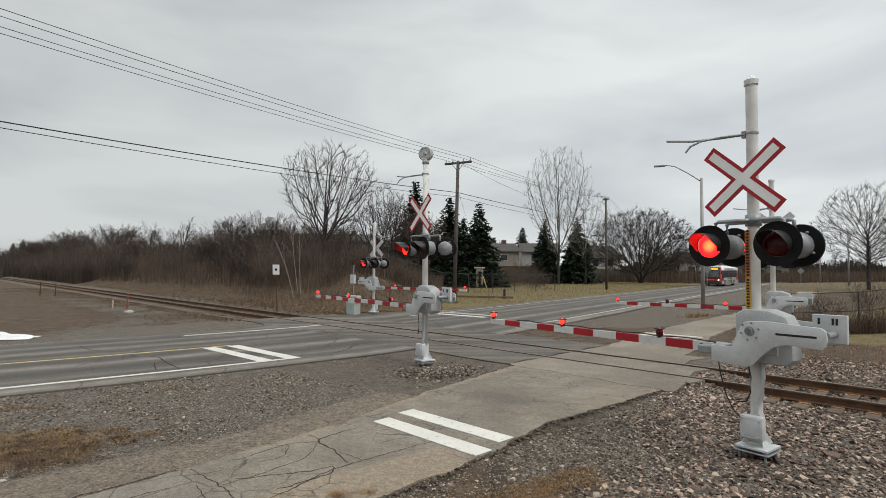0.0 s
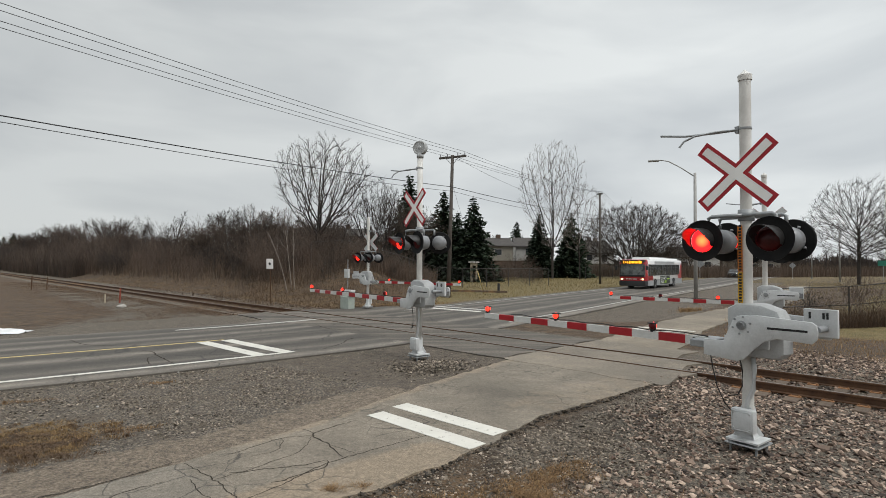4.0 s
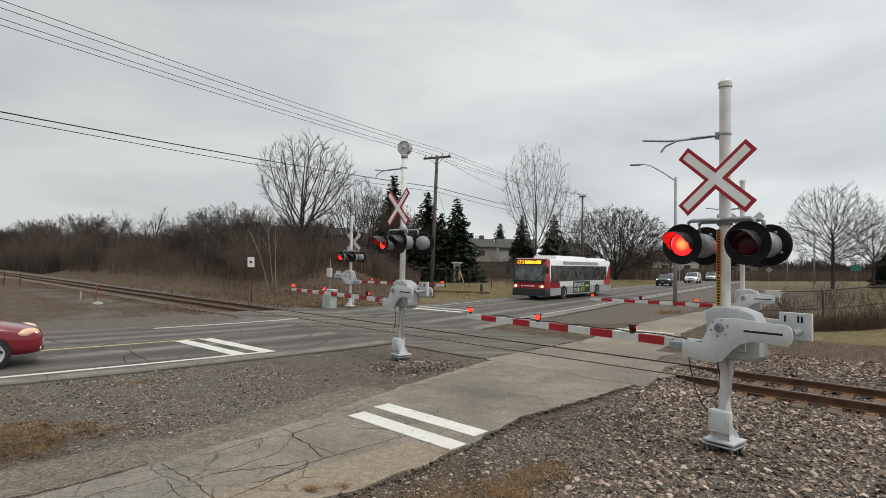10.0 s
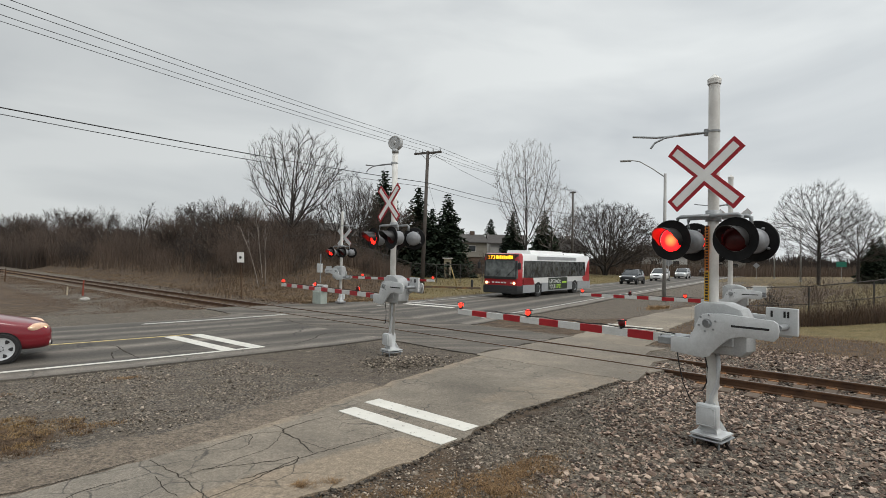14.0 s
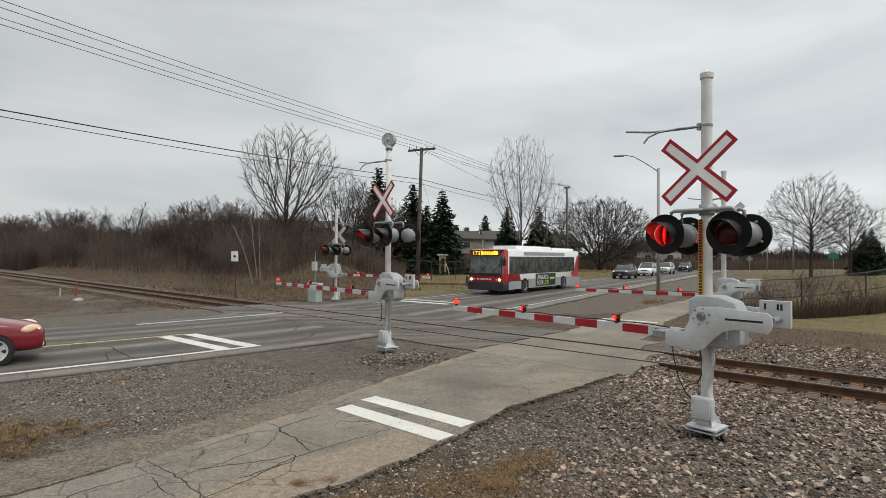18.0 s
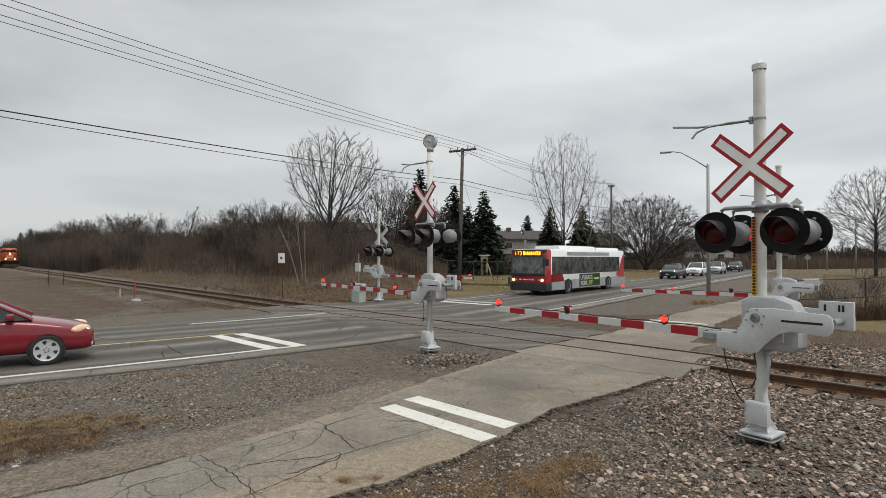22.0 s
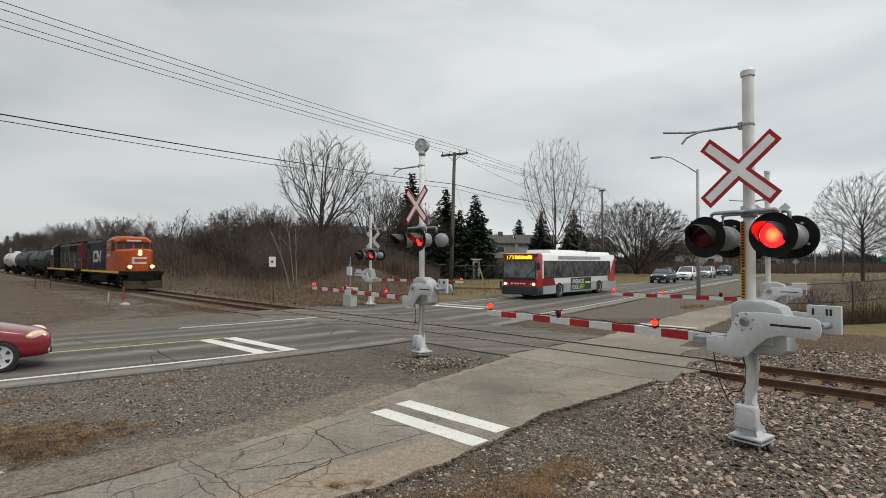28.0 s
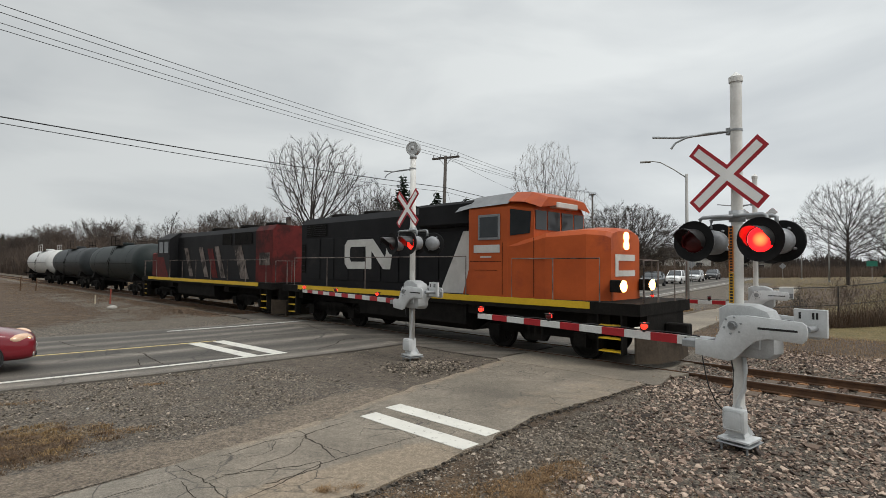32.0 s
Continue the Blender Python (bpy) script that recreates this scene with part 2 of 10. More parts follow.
def zone_at(x, y):
    """How much gravel, lawn and leaf litter lies on the ground here."""
    p = Vector((x, y, 0))
    s, o = so(x, y)
    gravel = 0.0
    d = abs(o - OC)
    gravel = max(gravel, (1 - smooth01(d, 2.3, 3.4)) * 1.0)
    if o < OC:
        gravel = max(gravel, smooth01(s, -3.9 - 0.3 * (o - 5), -2.5 - 0.3 * (o - 5)) * (1 - smooth01(o, 13, 14)) * smooth01(o, 4.2, 5.8))
        gravel = max(gravel, 0.58 * smooth01(s, -5.3, -4.5) * smooth01(o, 4.4, 5.4) * (1 - smooth01(o, 13, 14)))
        verge = smooth01(y - (0.72 * x + 12.6) + 3.2, -0.6, 0.8) * (1 - smooth01(x, 2, 4)) * smooth01(x, -17, -13)
        patch = smooth01(math.hypot((x + 5.55) / 1.15, (y - 7.2) / 0.85), 0.5, 1.1)
        gravel = max(gravel, verge * 0.9 * patch)
        lot = smooth01(-s, 24, 30) * smooth01(o, 6.0, 8.0) * (1 - smooth01(o, 9.2, 11.0)) 
        gravel = max(gravel, 0.75 * lot * (1 - smooth01(-s, 46, 60)))
    if o > OC + 1 and y < 75:
        rd = dist_line(p, ROAD_LINE[100:190])
        if y < 1.33 * x + 24:
            gravel = max(gravel, 1 - smooth01(rd, 7.2, 8.4))
        else:
            gravel = max(gravel, 0.6 * (1 - smooth01(rd, 5.0, 5.9)))
    lawn = 0.0
    if o > 15:
        rd = y - 1.3 * x
        lawn = max(lawn, smooth01(rd, 27.5, 30) * smooth01(x, -4, 2))
        lawn = max(lawn, smooth01(s, -9, -3) * smooth01(o, 21.5, 24))
    if d > 60:
        lawn = max(lawn, 0.5)
    brush = smooth01(o, 18, 24) * smooth01(-s, 20, 30) * smooth01(y - 1.33 * x, 36, 46) * (1 - smooth01(x, -6, 2))
    return gravel, lawn, brush


SAND_LINE = spline([(-9, 1.9), (-4.6, 5.5), (-3.3, 6.75), (-2.6, 7.45), (-1.6, 8.9), (-0.9, 10.0)], 0.25)


def dark_fill(x, y):
    """Crumbled dark asphalt fill between the road, the mast's foot and the footpath."""
    s, o = so(x, y)
    if o > OC + 1 and y < 1.33 * x + 24 and y < 75:
        return 1 - smooth01(dist_line(Vector((x, y, 0)), ROAD_LINE[100:190]), 8.2, 9.4)
    if not (-14 < s < -4 and 5 < o < OC):
        return 0.0
    d = (x + 3.1) * 0.62 + (y - 12.9) * 0.78
    return smooth01(d, -1.2, 0.4) * (1 - smooth01(s, -6.2, -5.2))


def build_ground():
    xs, ys = axis_steps(-13, 15, 0.25, -110, 100, 1.3, 2600), axis_steps(3, 24, 0.25, -8, 125, 1.3, 2600)
    verts = [(x, y, ground_z(x, y)) for y in ys for x in xs]
    k = len(xs)
    faces = [(j * k + i, j * k + i + 1, (j + 1) * k + i + 1, (j + 1) * k + i) for j in range(len(ys) - 1) for i in range(k - 1)]
    edge = [(p.x, p.y) for p in SAND_LINE]
    sandy = [1 - smooth01(min(math.hypot(x - a, y - b) for a, b in edge), 0.35, 1.0) if -14 < x < 1.5 and 2 < y < 12 else 0.0 for x, y, z in verts]
    mill = [dark_fill(x, y) for x, y, z in verts]
    # the sand lies almost level with the path
    verts = [(x, y, z + 0.02 * smooth01(f, 0.0, 0.6)) for (x, y, z), f in zip(verts, sandy)]
    me = bpy.data.meshes.new("ground")
    me.from_pydata(verts, [], faces)
    at = me.color_attributes.new("zone", "FLOAT_COLOR", "POINT")
    flat = []
    for x, y, z in verts:
        g, l, b = zone_at(x, y)
        flat += [g, l, b, 1.0]
    at.data.foreach_set("color", flat)
    dark = me.attributes.new("mill", "FLOAT", "POINT")
    dark.data.foreach_set("value", mill)
    sand = me.attributes.new("sand", "FLOAT", "POINT")
    sand.data.foreach_set("value", sandy)
    for p in me.polygons:
        p.use_smooth = True
    me.materials.append(ground_mat())
    return tagged(new("ground", me), "flat ground of dry grass, bare dirt and gravel", kind="structure")


def mixc(nt, fac, a, b):
    m = nt.nodes.new("ShaderNodeMix")
    m.data_type = "RGBA"
    for sock, v in ((m.inputs[0], fac), (m.inputs[6], a), (m.inputs[7], b)):
        if isinstance(v, tuple):
            sock.default_value = (*v, 1)
        elif isinstance(v, (int, float)):
            sock.default_value = v
        else:
            nt.links.new(v, sock)
    return m.outputs[2]


def mulc(nt, col, k):
    """Brown dust over everything on the ground: shifts a colour by factors."""
    m = nt.nodes.new("ShaderNodeVectorMath")
    m.operation = "MULTIPLY"
    nt.links.new(col, m.inputs[0])
    m.inputs[1].default_value = k
    return m.outputs[0]


def rng(nt, src, a, b, c=0.0, d=1.0):
    r = nt.nodes.new("ShaderNodeMapRange")
    r.inputs[1].default_value, r.inputs[2].default_value, r.inputs[3].default_value, r.inputs[4].default_value = a, b, c, d
    nt.links.new(src, r.inputs[0])
    return r.outputs[0]


def nz(nt, co, scale, detail=5.0, rough=0.6, dist=0.0):
    n = nd(nt, "ShaderNodeTexNoise", Scale=scale, Detail=detail, Roughness=rough, Distortion=dist)
    nt.links.new(co, n.inputs["Vector"])
    return n.outputs[0]


def math_(nt, op, a, b=None):
    m = nt.nodes.new("ShaderNodeMath")
    m.operation = op
    for sock, v in ((m.inputs[0], a), (m.inputs[1], b)):
        if v is None:
            continue
        if isinstance(v, (int, float)):
            sock.default_value = v
        else:
            nt.links.new(v, sock)
    return m.outputs[0]


def ground_mat():
    m = bpy.data.materials.new("ground_soil")
    m.use_nodes = True
    nt = m.node_tree
    b = nt.nodes["Principled BSDF"]
    co = nt.nodes.new("ShaderNodeTexCoord").outputs["Object"]
    at = nt.nodes.new("ShaderNodeAttribute")
    at.attribute_name = "zone"
    sep = nt.nodes.new("ShaderNodeSeparateColor")
    nt.links.new(at.outputs["Color"], sep.inputs[0])
    big, mid, fine = nz(nt, co, 0.35, 6), nz(nt, co, 2.3, 6, 0.65), nz(nt, co, 28, 4, 0.7)
    straw = mixc(nt, rng(nt, mid, 0.35, 0.65), (0.034, 0.025, 0.018), (0.115, 0.083, 0.052))
    straw = mixc(nt, rng(nt, big, 0.48, 0.62), straw, (0.066, 0.050, 0.036))
    vor = nd(nt, "ShaderNodeTexVoronoi", Scale=34.0, Randomness=1.0)
    nt.links.new(co, vor.inputs["Vector"])
    stone = rng(nt, vor.outputs["Color"], 0.0, 1.0)
    grav = mixc(nt, math_(nt, "POWER", stone, 1.7), (0.026, 0.025, 0.023), (0.27, 0.255, 0.23))
    grav = mixc(nt, rng(nt, mid, 0.45, 0.65, 0.0, 0.75), grav, (0.088, 0.078, 0.064))
    lawn = mixc(nt, rng(nt, mid, 0.35, 0.65), (0.095, 0.088, 0.034), (0.165, 0.135, 0.066))
    lit = mixc(nt, rng(nt, mid, 0.4, 0.62), (0.026, 0.0195, 0.0145), (0.105, 0.075, 0.047))
    wob = math_(nt, "MULTIPLY", math_(nt, "SUBTRACT", mid, 0.5), 1.5)

    def mask(src):
        return rng(nt, math_(nt, "ADD", src, wob), 0.4, 0.62)
    col = mixc(nt, mask(sep.outputs[1]), straw, lawn)
    col = mixc(nt, mask(sep.outputs[2]), col, lit)
    col = mixc(nt, mask(sep.outputs[0]), col, grav)
    sa = nt.nodes.new("ShaderNodeAttribute")
    sa.attribute_name = "sand"
    sand = mixc(nt, rng(nt, nz(nt, co, 7, 5, 0.7), 0.35, 0.65), (0.115, 0.103, 0.088), (0.200, 0.182, 0.157))
    col = mixc(nt, mask(sa.outputs["Fac"]), col, sand)
    fill = mixc(nt, rng(nt, nz(nt, co, 5, 6, 0.7), 0.35, 0.65), (0.066, 0.060, 0.053), (0.128, 0.117, 0.102))
    ma = nt.nodes.new("ShaderNodeAttribute")
    ma.attribute_name = "mill"
    col = mixc(nt, mask(ma.outputs["Fac"]), col, fill)
    hsv = nt.nodes.new("ShaderNodeHueSaturation")
    hsv.inputs["Saturation"].default_value = 1.0
    nt.links.new(rng(nt, fine, 0.3, 0.7, 0.45, 1.6), hsv.inputs["Value"])
    nt.links.new(col, hsv.inputs["Color"])
    nt.links.new(mulc(nt, hsv.outputs[0], (1.10, 0.97, 0.84)), b.inputs["Base Color"])
    b.inputs["Roughness"].default_value = 0.95
    bp = nd(nt, "ShaderNodeBump", Strength=1.0, Distance=0.04)
    nt.links.new(math_(nt, "ADD", fine, math_(nt, "MULTIPLY", vor.outputs["Distance"], -0.6)), bp.inputs["Height"])
    nt.links.new(bp.outputs[0], b.inputs["Normal"])
    return m


def attr(nt, name):
    a = nt.nodes.new("ShaderNodeAttribute")
    a.attribute_name = name
    return a.outputs["Fac"]


def hump(nt, src, at, half):
    """One at 'at', falling to nought over 'half' to both sides."""
    return rng(nt, math_(nt, "ABSOLUTE", math_(nt, "SUBTRACT", src, at)), 0.0, half, 1.0, 0.0)


def asphalt(name, dark, light, crack_scale=0.6, crack=0.5, width=0.012, sandy=None, streak=None, lanes=False, dusty=None):
    """Old asphalt: aggregate grain, worn patches, a net of cracks in places, sand; streak: heading of worn bands;
    lanes: polished and pale bands along the road by its 'off' attribute; dusty: sand by the 'dust' attribute."""
    m = bpy.data.materials.new(name)
    m.use_nodes = True
    nt = m.node_tree
    b = nt.nodes["Principled BSDF"]
    co = nt.nodes.new("ShaderNodeTexCoord").outputs["Object"]
    big, mid, fine = nz(nt, co, 0.28, 5, 0.6), nz(nt, co, 1.7, 6, 0.65), nz(nt, co, 60, 3, 0.8)
    col = mixc(nt, rng(nt, mid, 0.3, 0.7), dark, light)
    col = mixc(nt, rng(nt, big, 0.42, 0.62), col, tuple(v * 0.8 for v in dark))
    if streak is not None:
        mp = nt.nodes.new("ShaderNodeMapping")
        mp.inputs["Rotation"].default_value = (0, 0, radians(-streak))
        mp.inputs["Scale"].default_value = (0.04, 1.0, 1.0)
        nt.links.new(co, mp.inputs[0])
        st = nz(nt, mp.outputs[0], 1.3, 5, 0.65)
        col = mixc(nt, rng(nt, st, 0.5, 0.66, 0.0, 0.9), col, tuple(v * 1.65 for v in light))
        col = mixc(nt, rng(nt, st, 0.44, 0.32, 0.0, 0.8), col, tuple(v * 0.62 for v in dark))
    if lanes:
        off = math_(nt, "ADD", attr(nt, "off"), math_(nt, "MULTIPLY", math_(nt, "SUBTRACT", nz(nt, co, 0.35, 4), 0.5), 0.6))
        pale = tuple(v * 2.35 for v in light)
        broken = rng(nt, nz(nt, co, 1.1, 6, 0.7), 0.3, 0.62, 0.25, 1.0)
        for at, half, k in ((-1.25, 0.42, 0.85), (-2.9, 0.25, 0.4), (1.5, 0.38, 0.7), (2.75, 0.3, 0.6), (0.45, 0.22, 0.35), (-3.95, 0.42, 0.95), (4.4, 0.6, 0.75)):
            col = mixc(nt, math_(nt, "MULTIPLY", math_(nt, "MULTIPLY", hump(nt, off, at, half), broken), k), col, pale)
        for at, half, k in ((-2.15, 0.5, 0.85), (-0.5, 0.4, 0.6), (2.1, 0.35, 0.75), (0.95, 0.3, 0.65), (3.3, 0.45, 0.6)):
            col = mixc(nt, math_(nt, "MULTIPLY", hump(nt, off, at, half), k), col, tuple(v * 0.6 for v in dark))
    if dusty:
        d = math_(nt, "ADD", attr(nt, "dust"), math_(nt, "MULTIPLY", math_(nt, "SUBTRACT", nz(nt, co, 2.2, 7, 0.72), 0.5), 1.5))
        sd = mixc(nt, rng(nt, nz(nt, co, 9, 5, 0.7), 0.35, 0.65), dusty, tuple(v * 0.72 for v in dusty))
        col = mixc(nt, rng(nt, d, 0.35, 0.75, 0.0, 0.9), col, sd)
        col = mixc(nt, math_(nt, "MULTIPLY", attr(nt, "fresh"), 0.8), col, mixc(nt, rng(nt, mid, 0.3, 0.7), (0.135, 0.128, 0.115), (0.175, 0.165, 0.148)))
    if sandy:
        col = mixc(nt, rng(nt, nz(nt, co, 0.8, 6, 0.7), 0.52, 0.7, 0, 0.8), col, sandy)
    warp = nt.nodes.new("ShaderNodeMixRGB")
    warp.blend_type = "ADD"
    warp.inputs[0].default_value = 0.35
    nwarp = nd(nt, "ShaderNodeTexNoise", Scale=1.6, Detail=4.0)
    nt.links.new(co, nwarp.inputs["Vector"])
    nt.links.new(co, warp.inputs[1])
    nt.links.new(nwarp.outputs["Color"], warp.inputs[2])
    vor = nd(nt, "ShaderNodeTexVoronoi", Scale=crack_scale)
    vor.feature = "DISTANCE_TO_EDGE"
    nt.links.new(warp.outputs[0], vor.inputs["Vector"])
    line = rng(nt, vor.outputs["Distance"], 0.0, width * crack_scale, 1.0, 0.0)
    where = rng(nt, nz(nt, co, 0.45, 3), 0.62 - crack * 0.3, 0.72 - crack * 0.3)
    ck = math_(nt, "MULTIPLY", line, where)
    col = mixc(nt, math_(nt, "MULTIPLY", ck, 0.85), col, (0.02, 0.02, 0.02))
    hsv = nt.nodes.new("ShaderNodeHueSaturation")
    hsv.inputs["Saturation"].default_value = 1.0
    nt.links.new(math_(nt, "MULTIPLY", rng(nt, fine, 0.3, 0.7, 0.55, 1.45), rng(nt, nz(nt, co, 14, 6, 0.8), 0.3, 0.7, 0.68, 1.32)), hsv.inputs["Value"])
    nt.links.new(col, hsv.inputs["Color"])
    nt.links.new(mulc(nt, hsv.outputs[0], (1.065, 0.985, 0.885)), b.inputs["Base Color"])
    b.inputs["Roughness"].default_value = 0.82
    bp = nd(nt, "ShaderNodeBump", Strength=0.45, Distance=0.01)
    nt.links.new(math_(nt, "SUBTRACT", fine, math_(nt, "MULTIPLY", ck, 1.5)), bp.inputs["Height"])
    nt.links.new(bp.outputs[0], b.inputs["Normal"])
    return m


def paint_mat(name, col, under, wear=0.5):
    m = bpy.data.materials.new(name)
    m.use_nodes = True
    nt = m.node_tree
    b = nt.nodes["Principled BSDF"]
    co = nt.nodes.new("ShaderNodeTexCoord").outputs["Object"]
    w = rng(nt, nz(nt, co, 9, 8, 0.75), wear, wear + 0.1)
    c = mixc(nt, rng(nt, nz(nt, co, 2.0, 4), 0.3, 0.7), col, tuple(v * 0.86 for v in col))
    c = mixc(nt, w, c, under)
    nt.links.new(c, b.inputs["Base Color"])
    b.inputs["Roughness"].default_value = 0.7
    return m


def strip(bm, line, left, a, b, z, thick=0.25, step=1):
    """A slab along a line, from a to b metres to its left (functions or numbers)."""
    fa = a if callable(a) else (lambda i: a)
    fb = b if callable(b) else (lambda i: b)
    secs = []
    for i in range(0, len(line), step):
        p, l = line[i], left[i]
        q0, q1 = p + l * fa(i), p + l * fb(i)
        secs.append([(q0.x, q0.y, z), (q1.x, q1.y, z), (q1.x, q1.y, z - thick), (q0.x, q0.y, z - thick)])
    loft(bm, secs)


def cut(bm, co, no):
    """Removes what lies on no's side of the plane and closes the cut."""
    r = bmesh.ops.bisect_plane(bm, geom=bm.verts[:] + bm.edges[:] + bm.faces[:], plane_co=co, plane_no=no, clear_outer=True)
    es = [e for e in r["geom_cut"] if isinstance(e, bmesh.types.BMEdge)]
    if es:
        bmesh.ops.holes_fill(bm, edges=es)


APRON = 2.35
M_ROAD = asphalt("road_asphalt", (0.068, 0.064, 0.059), (0.096, 0.091, 0.084), 0.42, 0.6, 0.035, lanes=True)
M_PATH = asphalt("path_asphalt", (0.132, 0.121, 0.104), (0.222, 0.204, 0.176), 2.1, 0.5, 0.013, dusty=(0.245, 0.208, 0.163))
M_CONC = asphalt("pale_concrete", (0.165, 0.148, 0.122), (0.235, 0.214, 0.182), 0.5, 0.2, 0.01)
M_CROSSP = asphalt("worn_tan_crossing_asphalt", (0.150, 0.137, 0.118), (0.215, 0.197, 0.170), 1.4, 0.25, 0.012, sandy=(0.222, 0.196, 0.158))
M_CROSS = asphalt("crossing_asphalt", (0.064, 0.059, 0.053), (0.106, 0.098, 0.088), 0.9, 0.35, 0.02, streak=42)
M_CRACK = mat("dirt_filled_crack", (0.030, 0.026, 0.022), (0.062, 0.053, 0.043), 6.0, 0.95, 0, 0.3, 40, 0.2, spec=0.05)
M_WHITE = paint_mat("white_road_paint", (0.62, 0.60, 0.54), (0.16, 0.142, 0.12), 0.57)
M_WORN = paint_mat("worn_white_road_paint", (0.47, 0.455, 0.42), (0.11, 0.105, 0.097), 0.52)
M_YELLOW = paint_mat("yellow_road_paint", (0.52, 0.40, 0.15), (0.09, 0.088, 0.085), 0.52)

build_ground()



def road_far(i):
    """The paved width on the far side, wider at the crossing."""
    o = so(ROAD_LINE[i].x, ROAD_LINE[i].y)[1]
    return 4.2 + 2.6 * smooth01(o, 9.5, 13) * (1 - smooth01(o, 17, 24))


def path_half(i, seed):
    """Half width of the footpath at a step of its line, with a ragged edge."""
    p = PATH_LINE[i]
    k = min(range(len(PATHWAY)), key=lambda j: (Vector((*PATHWAY[j], 0)) - p).length)
    q = min(len(PATHWAY) - 1, k + 1)
    a, b = Vector((*PATHWAY[k], 0)), Vector((*PATHWAY[q], 0))
    f = max(0.0, min(1.0, (p - a).length / max((b - a).length, 0.01)))
    w = PATH_W[k] * (1 - f * 0.5) + PATH_W[q] * f * 0.5
    return w + 0.10 * noise.noise(Vector((p.x * 1.3, p.y * 1.3, seed))) + 0.05 * noise.noise(Vector((p.x * 5, p.y * 5, seed)))


def sheet(rows, values, thick=0.25):
    """A slab from rows of points; values: for each row a list of dicts of vertex attributes."""
    bm = B()
    lay = {k: bm.verts.layers.float.new(k) for k in values[0][0]}
    grid = []
    for pts, vals in zip(rows, values):
        line = []
        for p, val in zip([pts[0] - Vector((0, 0, thick))] + pts + [pts[-1] - Vector((0, 0, thick))], [vals[0]] + vals + [vals[-1]]):
            v = bm.verts.new(p)
            for k, f in val.items():
                v[lay[k]] = f
            line.append(v)
        grid.append(line)
    for u_, w_ in zip(grid, grid[1:]):
        for i in range(len(u_) - 1):
            bm.faces.new((u_[i], w_[i], w_[i + 1], u_[i + 1]))
    bmesh.ops.recalc_face_normals(bm, faces=bm.faces[:])
    if sum(f.normal.z for f in bm.faces) < 0:
        bmesh.ops.reverse_faces(bm, faces=bm.faces[:])
    return bm


def trim(bm, co, no):
    bmesh.ops.bisect_plane(bm, geom=bm.verts[:] + bm.edges[:] + bm.faces[:], plane_co=co, plane_no=no, clear_outer=True)


def along(pts, t):
    """The point at share t of a line of points."""
    w = t * (len(pts) - 1)
    i = min(int(w), len(pts) - 2)
    return pts[i].lerp(pts[i + 1], w - i)


# the near footpath between its two ragged edges
NEAR_LEFT = spline([(-13, -2.2), (-7, 3.3), (-4.45, 5.2), (-3.75, 5.75), (-3.12, 6.5), (-2.6, 7.2), (-1.95, 8.0), (-0.95, 9.6), (0.12, 11.25), (1.5, 13.2), (2.6, 14.6)], 0.15)
NEAR_RIGHT = spline([(-10.5, -4.5), (-4.6, 1.2), (-2.4, 4.2), (-1.15, 5.45), (-0.5, 5.9), (0.05, 6.5), (0.6, 7.15), (1.25, 7.95), (1.62, 8.5), (3.1, 9.75), (4.6, 11.15), (6.2, 12.9)], 0.15)


def seam_side(p):
    """Metres to the right of the footpath's old seam."""
    return (p - Vector((-1.37, 6.5, 0))).dot(Vector((0.66, -0.75, 0)))


for side in (0, 1):
    rows, vals = [], []
    for i, p in enumerate(ROAD_LINE):
        offs = [-4.3 + (road_far(i) + 4.3) * k / 16 for k in range(17)]
        jag = 0.10 * noise.noise(Vector((p.x * 0.9, p.y * 0.9, 2))) + 0.05 * noise.noise(Vector((p.x * 3.1, p.y * 3.1, 7)))
        offs[0] += jag
        rows.append([p + ROAD_LEFT[i] * f for f in offs])
        vals.append([{"off": f} for f in offs])
    bm = sheet(rows, vals, 0.3)
    trim(bm, tp(0, OC - APRON) if side == 0 else tp(0, OC + APRON), N if side == 0 else -N)
    solid("road", bm, M_ROAD, ("worn two-lane asphalt road with cracks, leading to the rails", "worn two-lane asphalt road beyond the rails")[side], kind="structure")
rows, vals = [], []
for k in range(130):
    f = k / 129
    l0, r0 = along(NEAR_LEFT, f), along(NEAR_RIGHT, f)
    d = (r0 - l0).normalized()
    l0 = l0 + d * (0.10 * noise.noise(l0 * 1.7) + 0.06 * noise.noise(l0 * 6.0))
    r0 = r0 + d * (0.12 * noise.noise(r0 * 1.9 + Vector((0, 0, 4))) + 0.07 * noise.noise(r0 * 6.5))
    row, val = [], []
    for j in range(25):
        q = l0.lerp(r0, j / 24) + Vector((0, 0, -0.008))
        sd = seam_side(q)
        dust = smooth01(sd, -0.1, 0.35) * (1 - smooth01(q.x + q.y, 6.0, 9.0)) + 0.5 * smooth01(q.x + q.y, 9.0, 11.0) * smooth01(j / 24, 0.35, 0.8)
        dust = max(dust, 0.8 * (1 - smooth01(j, 0, 3)) * smooth01(q.x + q.y, 3.0, 5.0), 0.22 * smooth01(q.x + q.y, 8.5, 10.5))
        row.append(q)
        val.append({"dust": dust, "fresh": (1 - smooth01(q.x + q.y, 3.5, 3.56)) * (1 - smooth01(sd, -0.2, 0.1))})
    rows.append(row)
    vals.append(val)
bm = sheet(rows, vals)
trim(bm, tp(0, OC - APRON), N)
solid("pavement", bm, M_PATH, "cracked grey asphalt footpath with sandy edges", kind="structure")
bm = B()
strip(bm, PATH_LINE, PATH_LEFT, lambda i: -path_half(i, 0.0), lambda i: path_half(i, 9.0), -0.008, 0.25)
